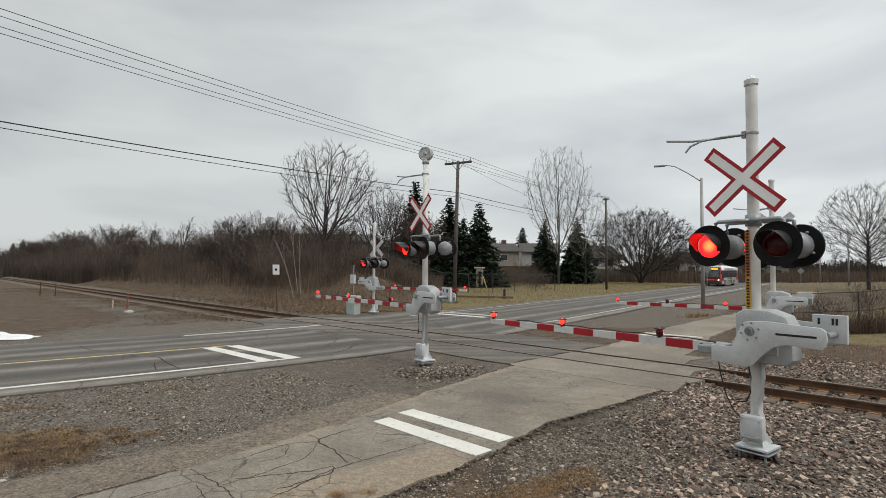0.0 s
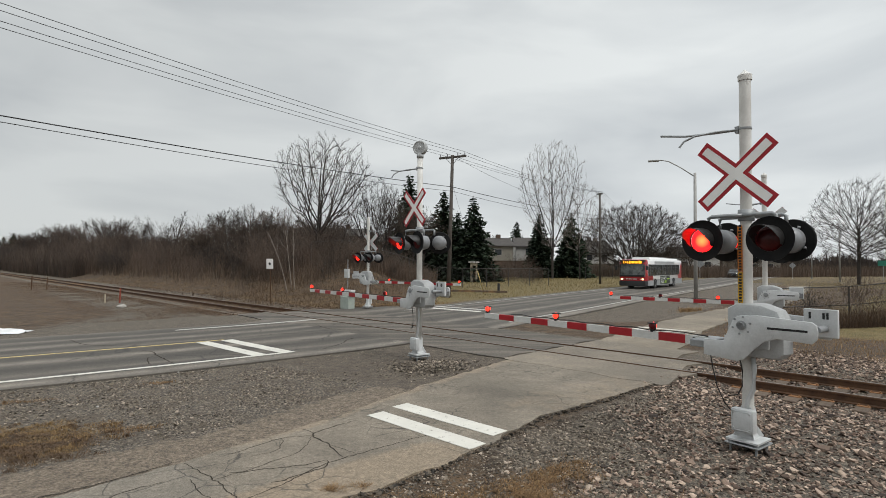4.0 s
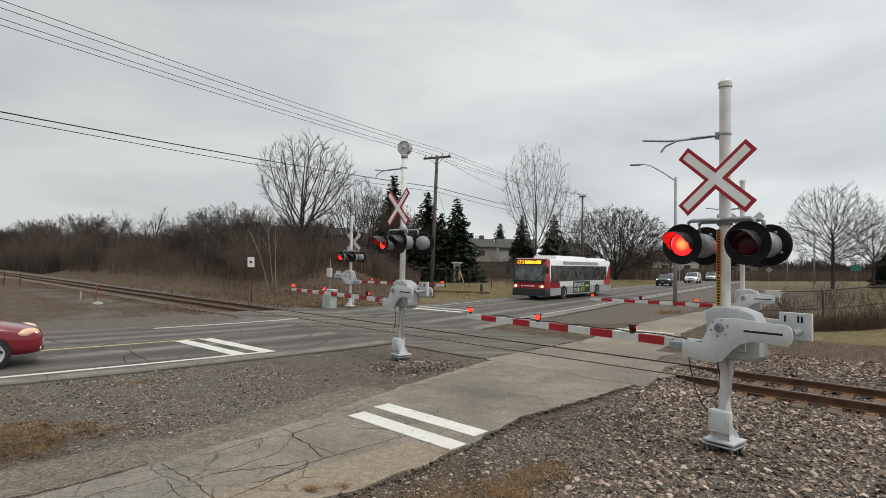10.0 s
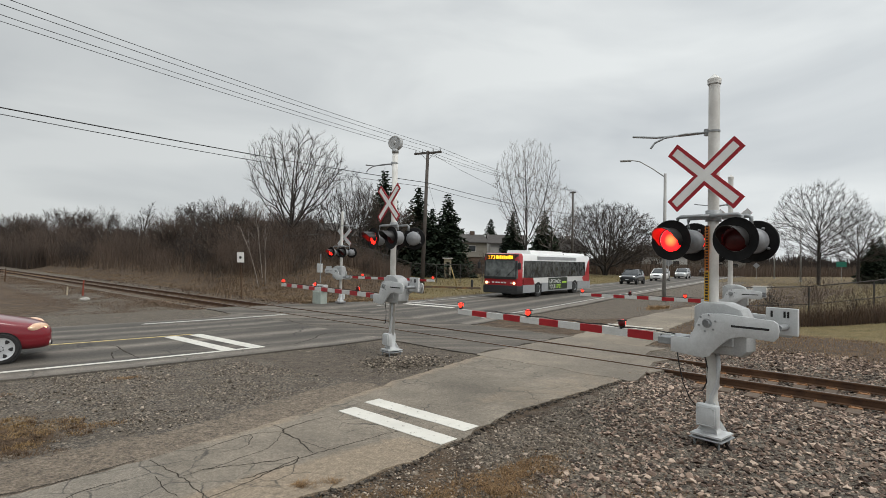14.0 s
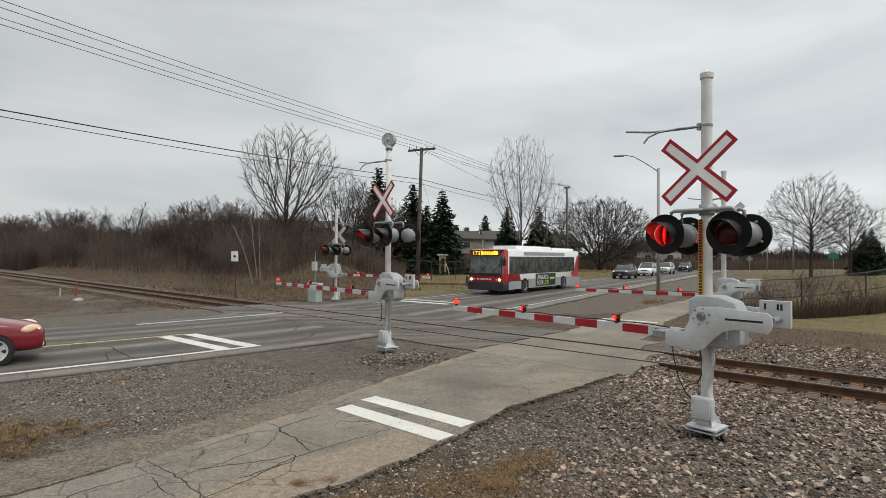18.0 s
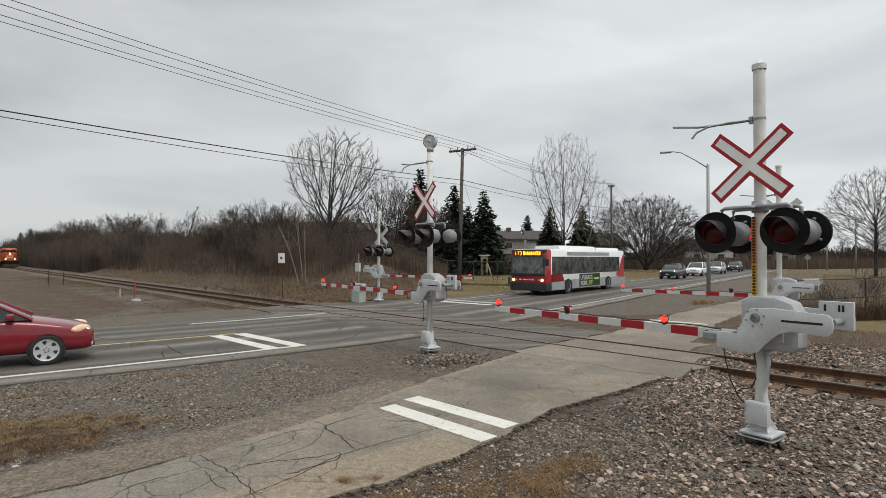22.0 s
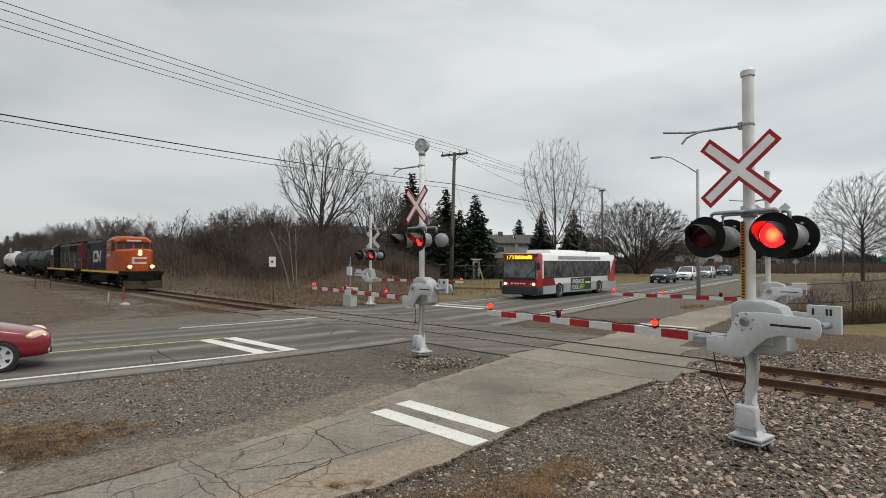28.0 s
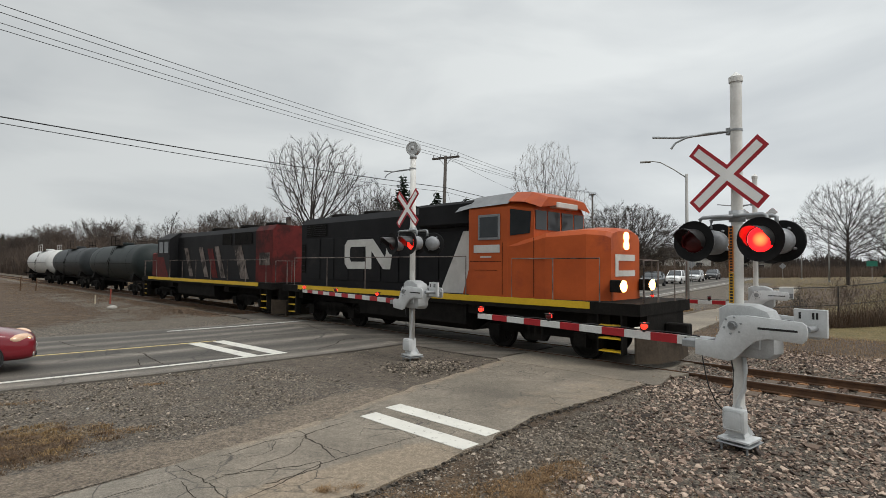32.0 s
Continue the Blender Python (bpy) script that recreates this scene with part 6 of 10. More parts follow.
    for y in (-0.45, 0.4):
        cyl(bm, (0.075, y, zb + 0.95), (0.06, y + 0.35, zb + 1.3), 0.012, seg=5)
        cyl(bm, (0.062, y + 0.2, zb + 1.12), (0.058, y + 0.62, zb + 1.52), 0.012, seg=5)
    part("wiper", bm, M_RUBBER, th, "black windscreen wipers")
    bm = B()
    secs = []
    for y, x in ((-1.2, -0.12), (-1.13, -0.06), (-1.0, 0.0), (-0.5, 0.015), (0.5, 0.015), (1.0, 0.0), (1.13, -0.06), (1.2, -0.12)):
        secs.append([(x + 0.012, y, zb + 2.0), (x + 0.012, y, zb + 2.42), (x - 0.1, y, zb + 2.42), (x - 0.1, y, zb + 2.0)])
    loft(bm, secs)
    part("sign_surround", bm, M_PLAST, th, "black glass round the sign", smooth=True)
    bm = B()
    box(bm, -0.14, 0.03, -1.02, 1.02, zb + 2.06, zb + 2.36, bevel=0.02)
    sg = part("destination_sign", bm, M_SIGNBK, th, "amber lit destination sign above the windscreen")
    share("lettering", text_mesh("173", 0.33, M_AMBER, 0.46), sg, pose(0.036, -0.62, zb + 2.1, 0, 0, 90))
    r = random.Random(2)
    bm = B()
    y = -0.28
    while y < 0.85:
        w = r.uniform(0.06, 0.12)
        box(bm, 0.032, 0.038, y, y + w, zb + 2.11, zb + 2.11 + r.uniform(0.18, 0.24))
        y += w + 0.035
    part("lettering", bm, M_AMBER, sg, "amber bars of lit lettering")
    for y in (-0.98, 0.98):
        bm = B()
        lathe(bm, [(0.0001, 0.05), (0.085, 0.03), (0.10, -0.03)], pose(0.0, y, zb + 0.62), seg=16, close=False)
        part("headlamp", bm, M_WARM, th, "lit round headlamp")
        bm = B()
        lathe(bm, [(0.0001, 0.02), (0.05, 0.01), (0.055, -0.03)], pose(0.02, y * 0.8, zb + 0.62), seg=14, close=False)
        part("headlamp", bm, M_HEAD, th, "unlit round headlamp")
    bm = B()
    for y in (-0.85, -0.2, 0.0, 0.2, 0.85):
        box(bm, -0.12, -0.08, y - 0.05, y + 0.05, Hb - 0.13, Hb - 0.09)
    tagged(part("marker_lamps", bm, M_AMBER, th, "row of small amber marker lamps"), kind="stuff")
    for y in (-0.55, -0.3, -0.12, 0.1, 0.3):
        bm = B()
        box(bm, 0.012, 0.06, y, y + 0.13, zb + 0.6, zb + 0.68)
        part("lettering_bar", bm, M_WHITEP, th, "plain white bar of lettering")
    for x0, x1, h in ((-2.4, -7.6, 0.26), (-7.9, -L + 0.35, 0.2)):
        bm = B()
        loft(bm, [[(x, a * k, Hb - 0.02 + (h if i else 0)) for a, i in ((-1.0, 0), (-0.9, 1), (0.9, 1), (1.0, 0))] for x, k in ((x0, 0.9), (x0 - 0.35, 1.0), (x1 + 0.3, 1.0), (x1, 0.95))])
        part("roof_unit", bm, M_BUSW, th, "white roof fairing", smooth=True)
    return th


BUS = build_bus()

# ---- the train: x forward, rail tops at z = 0 ----
M_LBLACK = mat("black_loco_paint", (0.007, 0.007, 0.008), (0.012, 0.012, 0.013), 1.2, 0.55, 0.0, 0.0, 30, 0.1, stain=((0.022, 0.02, 0.019), 0.58), spec=0.12)
M_LORANGE = mat("orange_red_loco_paint", (0.40, 0.078, 0.017), (0.32, 0.060, 0.014), 1.5, 0.5, 0.0, 0.0, 30, 0.06, stain=((0.26, 0.05, 0.018), 0.56), spec=0.2)
M_LRED = mat("faded_red_loco_paint", (0.125, 0.02, 0.018), (0.085, 0.016, 0.015), 1.8, 0.65, 0.0, 0.0, 30, 0.12, stain=((0.045, 0.014, 0.013), 0.5), spec=0.12)
M_LWHITE = mat("dirty_white_paint", (0.52, 0.51, 0.48), (0.42, 0.41, 0.385), 1.8, 0.55, stain=((0.30, 0.28, 0.26), 0.58))
M_LFADE = mat("faded_white_stripe", (0.22, 0.185, 0.165), (0.11, 0.085, 0.075), 2.2, 0.7, stain=((0.03, 0.025, 0.023), 0.47), spec=0.15)
M_LYELL = mat("yellow_sill_paint", (0.62, 0.40, 0.02), (0.54, 0.35, 0.02), 2.0, 0.5, stain=((0.38, 0.25, 0.03), 0.62))
M_UNDER = mat("grimy_underframe", (0.008, 0.0075, 0.007), (0.015, 0.0135, 0.012), 3.0, 0.85, 0.0, 0.3, 20, 0.2, spec=0.08)
M_PLOUGH = mat("dusty_plough_paint", (0.035, 0.028, 0.022), (0.06, 0.046, 0.034), 3.0, 0.85, 0.0, 0.2, 20, 0.2, spec=0.1)
M_ROOFG = mat("grey_roof_paint", (0.20, 0.205, 0.21), (0.15, 0.155, 0.16), 2.0, 0.6)
M_LAMP = mat("lit_train_headlamp", (1.0, 0.50, 0.15), (1.0, 0.50, 0.15), 1.0, 0.3, fine=0.0, glow=6.5)
M_TANKD = mat("dark_grey_tank_paint", (0.022, 0.026, 0.028), (0.032, 0.036, 0.038), 1.0, 0.5, 0.0, 0.0, 25, 0.12, stain=((0.05, 0.05, 0.048), 0.6), spec=0.2)
M_TANKB = mat("black_green_tank_paint", (0.012, 0.017, 0.017), (0.018, 0.024, 0.0235), 1.0, 0.5, 0.0, 0.0, 25, 0.12, stain=((0.033, 0.036, 0.034), 0.6), spec=0.2)
M_TANKW = mat("white_tank_paint", (0.55, 0.55, 0.53), (0.47, 0.465, 0.45), 1.0, 0.45, 0.0, 0.0, 25, 0.08, stain=((0.33, 0.31, 0.29), 0.6))
WHEELSETS = []


def truck(parent, x, axles, spread):
    bm = B()
    for sy in (-1, 1):
        y = sy * 1.02
        prism(bm, [(x - spread / 2 - 0.6, 0.52), (x - spread / 2 - 0.3, 0.72), (x - 0.5, 0.66), (x - 0.3, 0.35), (x + 0.3, 0.35), (x + 0.5, 0.66), (x + spread / 2 + 0.3, 0.72), (x + spread / 2 + 0.6, 0.52), (x + 0.7, 0.85), (x - 0.7, 0.85)], y - 0.07, y + 0.07)
        for k in range(axles):
            ax = x - spread / 2 + spread * k / (axles - 1)
            box(bm, ax - 0.18, ax + 0.18, y - 0.13, y + 0.13, 0.34, 0.68)
        for k in (-0.22, 0.0, 0.22):
            cyl(bm, (x + k, y, 0.4), (x + k, y, 0.78), 0.085, seg=8)
    box(bm, x - 0.25, x + 0.25, -1.0, 1.0, 0.5, 0.85)
    tr = part("truck", bm, M_UNDER, parent, "grimy black wheel truck")
    for k in range(axles):
        ax = x - spread / 2 + spread * k / (axles - 1)
        bm = B()
        for sy in (-1, 1):
            lathe(bm, [(0.14, sy * 0.64), (0.47, sy * 0.66), (0.50, sy * 0.685), (0.475, sy * 0.70), (0.475, sy * 0.82), (0.40, sy * 0.83), (0.36, sy * 0.78), (0.14, sy * 0.80)], pose(0, 0, 0, 0, 0, 90), seg=24)
            for j in range(4):
                w = math.pi / 2 * j
                cyl(bm, (0.26 * math.cos(w), sy * 0.78, 0.26 * math.sin(w)), (0.26 * math.cos(w), sy * 0.82, 0.26 * math.sin(w)), 0.05, seg=6)
        cyl(bm, (0, -0.7, 0), (0, 0.7, 0), 0.09, seg=10)
        ws = part("wheelset", bm, M_UNDER, tr, "pair of steel wheels on an axle", at=pose(ax, 0, 0.478))
        WHEELSETS.append(ws)
    return tr


def handrail(parent, x0, x1, y, z0=1.5, z1=2.55, step=1.75, mat_=None):
    bm = B()
    k = max(1, int(abs(x1 - x0) / step))
    pipe(bm, [(x0, y, z0), (x0, y, z1), (x1, y, z1), (x1, y, z0)], 0.018, 6)
    for i in range(1, k):
        x = x0 + (x1 - x0) * i / k
        cyl(bm, (x, y, z0), (x, y, z1), 0.016, seg=6)
    return part("handrail", bm, mat_ or M_LFADE, parent, "pale tubular handrail")


def steps(parent, x, y, flip):
    bm = B()
    for k in range(4):
        box(bm, x - 0.28, x + 0.28, y - 0.12, y + 0.12, 0.35 + 0.3 * k, 0.38 + 0.3 * k)
    part("step", bm, M_LYELL, parent, "yellow-edged boarding steps")
    bm = B()
    for dx in (-0.3, 0.3):
        box(bm, x + dx - 0.02, x + dx + 0.02, y - 0.13, y + 0.13, 0.3, 1.4)
    part("step_side", bm, M_UNDER, parent)


def hood_shell(x0, x1, hw, zt, ch=0.22, z0=1.5):
    bm = B()
    loft(bm, [[(x, -hw, z0), (x, -hw, zt - ch), (x, -hw + ch * 0.8, zt), (x, hw - ch * 0.8, zt), (x, hw, zt - ch), (x, hw, z0)] for x in (x0, x1)])
    return bm


def loco_frame(th, L):
    bm = B()
    box(bm, -L, 0.0, -1.5, 1.5, 1.22, 1.5)
    part("frame_sill", bm, M_UNDER, th, "black locomotive frame")
    for sy in (-1, 1):
        bm = B()
        box(bm, -L + 1.25, -1.25, min(sy * 1.502, sy * 1.512), max(sy * 1.502, sy * 1.512), 1.33, 1.50)
        part("sill_stripe", bm, M_LYELL, th, "yellow stripe along the sill")
        for x in (-0.75, -L + 0.75):
            steps(th, x, sy * 1.36, 1)
    bm = B()
    loft(bm, [[(x, a, z) for a, z in ((-1.0, 0.42), (-1.38, 0.62), (-1.4, 1.2), (1.4, 1.2), (1.38, 0.62), (1.0, 0.42))] for x in (-L / 2 - 2.6, -L / 2 + 2.6)])
    part("fuel_tank", bm, M_UNDER, th, "black belly fuel tank")
    for sy in (-1, 1):
        bm = B()
        box(bm, -L / 2 - 2.2, -L / 2 + 2.2, sy * 1.2 - 0.17, sy * 1.2 + 0.17, 1.0, 1.28, bevel=0.04)
        part("air_reservoir", bm, M_UNDER, th, "black air reservoir under the frame")
    # dark boxes added to fill the shaded, see-through gaps below the sill
    bm = B()
    box(bm, -L + 0.6, -0.6, -0.85, 0.85, 0.86, 1.24)
    for x in (-L + 1.1, -L + 5.0, -L / 2, -5.0, -1.1):
        box(bm, x - 0.3, x + 0.3, -1.35, 1.35, 0.95, 1.22)
    part("underframe", bm, M_UNDER, th, "dark filler boxes added for the shade under the frame")
    truck(th, -3.1, 2, 2.75)
    truck(th, -L + 3.1, 2, 2.75)
    for x0, sg in ((0.0, 1), (-L, -1)):
        bm = B()
        loft(bm, [[(x0 + sg * (d + bow), w, z0), (x0 + sg * (d + bow * 0.6), w, z1), (x0 + sg * (d + bow * 0.6 - 0.05), w, z1), (x0 + sg * (d + bow - 0.05), w, z0)] for w, d, bow, z0, z1 in ((-1.42, -0.12, 0.0, 0.14, 0.78), (-0.9, 0.02, 0.16, 0.12, 0.74), (0.0, 0.08, 0.26, 0.12, 0.70), (0.9, 0.02, 0.16, 0.12, 0.74), (1.42, -0.12, 0.0, 0.14, 0.78))])
        part("pilot", bm, M_PLOUGH, th, "dusty black snowplough")
        bm = B()
        box(bm, min(x0 - sg * 0.18, x0 - sg * 0.02), max(x0 - sg * 0.18, x0 - sg * 0.02), -1.1, 1.1, 0.6, 1.24)
        part("end_plate", bm, M_UNDER, th, "black end plate behind the coupler")
        bm = B()
        box(bm, min(x0, x0 + sg * 0.55), max(x0, x0 + sg * 0.55), -0.14, 0.14, 0.72, 1.0, bevel=0.03)
        part("coupler", bm, M_UNDER, th, "knuckle coupler")
        bm = B()
        pipe(bm, [(x0, -1.3, 1.5), (x0, -1.3, 2.5), (x0, -0.5, 2.5), (x0, -0.5, 1.5)], 0.02, 6)
        part("end_rail", bm, M_LFADE, th, "pale end handrail")
        bm = B()
        pipe(bm, [(x0, 1.3, 1.5), (x0, 1.3, 2.5), (x0, 0.5, 2.5), (x0, 0.5, 1.5)], 0.02, 6)
        part("end_rail", bm, M_LFADE, th, "pale end handrail")


def decal(th, name, outline, y, material, label="", thick=0.008):
    """A flat painted shape on the side at y: outline in x, z."""
    bm = B()
    prism(bm, outline, y, y + thick * (-1 if y < 0 else 1))
    return part(name, bm, material, th, label)


def build_loco_lead():
    L = 15.9
    th = thing("locomotive", pose(0, 0, 0), "black and orange-red diesel locomotive with a wide cab, headlamps lit", "locomotive", group="train")
    loco_frame(th, L)
    # long hood
    part("long_hood", hood_shell(-5.1, -L + 0.75, 1.05, 4.28, 0.25), M_LBLACK, th, "black long hood", smooth=True)
    bm = B()
    box(bm, -7.6, -5.15, -1.3, 1.3, 3.55, 4.3, bevel=0.08)
    part("hood_shoulder", bm, M_LBLACK, th)
    for sy in (-1, 1):
        y = sy * 1.06
        for x0, x1, z0, z1 in ((-14.7, -13.2, 3.5, 4.0), (-L + 0.85, -L + 1.1, 2.0, 3.2)):
            bm = B()
            box(bm, x0, x1, min(y, y + sy * 0.02), max(y, y + sy * 0.02), z0, z1)
            gr = part("intake_grille", bm, M_UNDER, th, "dark intake grille")
            for k in range(6):
                z = z0 + (z1 - z0) * (k + 0.5) / 6
                bm = B()
                box(bm, x0 + 0.02, x1 - 0.02, min(y, y + sy * 0.035), max(y, y + sy * 0.035), z - 0.012, z + 0.012)
                part("slat", bm, M_LBLACK, gr)
        for k in range(9):
            x = -L + 1.3 + k * 0.98
            bm = B()
            box(bm, x, x + 0.9, min(y, y + sy * 0.014), max(y, y + sy * 0.014), 1.75, 3.4, bevel=0.006)
            part("hood_door", bm, M_LBLACK, th)
        # pale mark on the hood: a rounded hollow block and a folded band
        c = y + sy * 0.015
        x0, z0 = -11.95, 2.2
        ol = [(0, 0.2), (0.2, 0), (1.36, 0), (1.36, 0.27), (0.42, 0.27), (0.34, 0.35), (0.34, 0.75), (0.42, 0.83), (1.30, 0.83), (1.30, 1.1), (0.2, 1.1), (0, 0.9)]
        decal(th, "pale_mark", [(x0 + a, z0 + b_) for a, b_ in ol], c, M_LWHITE, "pale rounded open block painted on the hood")
        ol = [(1.36, 0), (1.66, 0), (1.66, 0.66), (2.34, 0), (2.72, 0), (2.95, 1.1), (2.62, 1.1), (2.45, 0.42), (1.75, 1.1), (1.30, 1.1)]
        decal(th, "pale_mark", [(x0 + a, z0 + b_) for a, b_ in ol], c, M_LWHITE, "pale folded band painted on the hood")
        decal(th, "white_slash", [(-6.75, 1.5), (-5.75, 1.5), (-5.12, 3.4), (-5.75, 3.4)], c, M_LWHITE, "dirty white slanting stripe")
        handrail(th, -5.3, -L + 0.9, sy * 1.46, z1=2.62, step=2.4)
        decal(th, "orange_skirt", [(-5.75, 1.5), (-5.1, 1.5), (-5.1, 3.4), (-5.14, 3.4)], c + sy * 0.01, M_LORANGE, "orange-red slanting panel")
    for x in (-9.0, -11.2, -13.4):
        bm = B()
        cyl(bm, (x, 0, 4.27), (x, 0, 4.42), 0.62, seg=20)
        part("roof_fan", bm, M_UNDER, th, "black roof fan", smooth=True)
    # cab
    bm = B()
    def cabring(x, hw, z0, zs, zt):
        return [(x, -hw, z0), (x, -hw, zs), (x, -hw * 0.72, zt), (x, hw * 0.72, zt), (x, hw, zs), (x, hw, z0)]
    loft(bm, [cabring(-5.15, 1.50, 1.5, 3.98, 4.34), cabring(-3.75, 1.50, 1.5, 3.98, 4.38), cabring(-3.0, 1.30, 2.9, 3.88, 4.24)])
    cab = part("cab", bm, M_LORANGE, th, "orange-red wide cab")
    bm = B()
    loft(bm, [[(x, -hw, z - 0.36), (x, -hw * 0.72, z), (x, 0, z + 0.03), (x, hw * 0.72, z), (x, hw, z - 0.36), (x, hw * 0.72, z - 0.05), (x, -hw * 0.72, z - 0.05)] for x, hw, z in ((-5.7, 1.5, 4.30), (-5.1, 1.53, 4.38), (-3.7, 1.53, 4.42))])
    part("cab_roof", bm, M_ROOFG, th, "grey cab roof")
    bm = B()
    loft(bm, [[(x, -hw, z - 0.30), (x, -hw * 0.72, z), (x, 0, z + 0.03), (x, hw * 0.72, z), (x, hw, z - 0.30), (x, 0, z - 0.12)] for x, hw, z in ((-3.7, 1.53, 4.42), (-3.2, 1.46, 4.38), (-2.78, 1.30, 4.22))])
    part("roof_brow", bm, M_LORANGE, th, "orange-red brow over the windscreens")
    # nose: wide at the cab, bevelled corners, its top rising from the sides to the middle
    bm = B()
    def nosering(x, hw, zs, zm):
        return [(x, -hw, 1.5), (x, -hw, zs - 0.12), (x, -hw + 0.10, zs), (x, -hw * 0.45, zm), (x, hw * 0.45, zm), (x, hw - 0.10, zs), (x, hw, zs - 0.12), (x, hw, 1.5)]
    loft(bm, [nosering(-3.9, 1.495, 3.0, 3.02), nosering(-3.4, 1.49, 3.02, 3.1), nosering(-2.55, 1.44, 3.22, 3.3), nosering(-1.55, 1.14, 3.28, 3.36), nosering(-1.16, 0.88, 3.24, 3.34), nosering(-1.05, 0.80, 3.18, 3.26)])
    part("nose", bm, M_LORANGE, th, "orange-red wide tapering nose")
    for sy in (-1, 1):
        y = sy * 1.497
        # joints between the painted panels and the door's outline
        for x0, x1, z0, z1 in ((-5.1, -3.95, 2.46, 2.475), (-3.92, -3.905, 1.55, 3.0), (-4.95, -4.1, 2.22, 2.232), (-2.9, -2.885, 1.55, 3.1)):
            bm = B()
            w_ = y if x0 < -3 else sy * 1.46
            box(bm, x0, x1, min(w_, w_ + sy * 0.008), max(w_, w_ + sy * 0.008), z0, z1)
            part("panel_joint", bm, M_UNDER, cab)
        y = sy * 1.505
        bm = B()
        box(bm, -4.78, -3.98, min(y, y + sy * 0.03), max(y, y + sy * 0.03), 3.08, 3.80, bevel=0.02)
        wf = part("window_frame", bm, M_ROOFG, th, "grey frame of a cab side window")
        bm = B()
        box(bm, -4.71, -4.05, min(y + sy * 0.031, y + sy * 0.036), max(y + sy * 0.031, y + sy * 0.036), 3.15, 3.73)
        part("cab_window", bm, M_GLASS, wf, "dark cab side window")
        decal(th, "number_bars", [(-4.95, 2.72), (-4.0, 2.72), (-4.0, 2.94), (-4.95, 2.94)], y, M_LWHITE, "plain pale bar where a number stands")
        decal(th, "small_bars", [(-4.7, 2.58), (-4.3, 2.58), (-4.3, 2.62), (-4.7, 2.62)], y, M_LWHITE, "small pale bar below the number")
        # windscreens: one in the cab's slanting corner, one beside the middle post
        bm = B()
        f = [bm.verts.new(p) for p in ((-3.66, sy * 1.49, 3.18), (-3.10, sy * 1.345, 3.24), (-3.07, sy * 1.335, 3.82), (-3.66, sy * 1.485, 3.92))]
        bm.faces.new(f if sy < 0 else f[::-1])
        bmesh.ops.solidify(bm, geom=bm.faces[:], thickness=-0.025)
        part("cab_window", bm, M_GLASS, th, "dark cab corner window")
    for y0, y1 in ((-1.24, -0.72), (-0.66, -0.05), (0.05, 0.66), (0.72, 1.24)):
        bm = B()
        loft(bm, [[(-3.03, y0, 3.34), (-3.03, y1, 3.34), (-3.03, y1, 3.86), (-3.03, y0, 3.86)], [(-2.98, y0, 3.34), (-2.98, y1, 3.34), (-2.98, y1, 3.86), (-2.98, y0, 3.86)]])
        part("windscreen", bm, M_GLASS, th, "dark cab windscreen")
    bm = B()
    box(bm, -3.1, -2.76, -0.55, 0.55, 3.96, 4.12, bevel=0.02)
    part("number_board", bm, M_LWHITE, th, "pale number board over the windscreen")
    for z in (2.90, 3.12):
        bm = B()
        lathe(bm, [(0.0001, 0.07), (0.12, 0.04), (0.13, -0.02)], pose(-1.05, 0.0, z), seg=14, close=False)
        part("headlamp", bm, M_LAMP, th, "lit nose headlamp")
    for sy in (-0.82, 0.82):
        bm = B()
        box(bm, -1.02, -0.72, sy - 0.14, sy + 0.14, 1.72, 2.02, bevel=0.02)
        dl = part("ditch_lamp", bm, M_UNDER, th, "ditch lamp housing")
        bm = B()
        lathe(bm, [(0.0001, 0.06), (0.14, 0.035), (0.15, -0.02)], pose(-0.72, sy, 1.87), seg=14, close=False)
        part("lit_glass", bm, M_LAMP, dl, "lit ditch lamp")
    bm = B()
    prism(bm, [(-0.55, 2.1), (0.55, 2.1), (0.55, 2.25), (-0.38, 2.25), (-0.38, 2.5), (0.55, 2.5), (0.55, 2.66), (-0.55, 2.66)], 0.0, 0.01, pose(-1.035, -0.05, 0, 0, 0, 90))
    part("nose_mark", bm, M_LWHITE, th, "pale painted block on the nose")
    handrail(th, -1.0, -3.6, -1.48, step=1.3)
    handrail(th, -1.0, -3.6, 1.48, step=1.3)
    bm = B()
    cyl(bm, (-2.3, 0.55, 4.34), (-2.3, 0.55, 4.34 + 0.01), 0.05, seg=6)
    for dx in (0.0, 0.12, 0.24):
        lathe(bm, [(0.03, -0.2), (0.04, 0.0), (0.09, 0.18)], pose(-5.0, 0.5 + dx, 4.5), seg=10)
    cyl(bm, (-5.0, 0.6, 4.33), (-5.0, 0.6, 4.5), 0.03, seg=6)
    part("air_horn", bm, M_UNDER, th, "roof air horn")
    return th


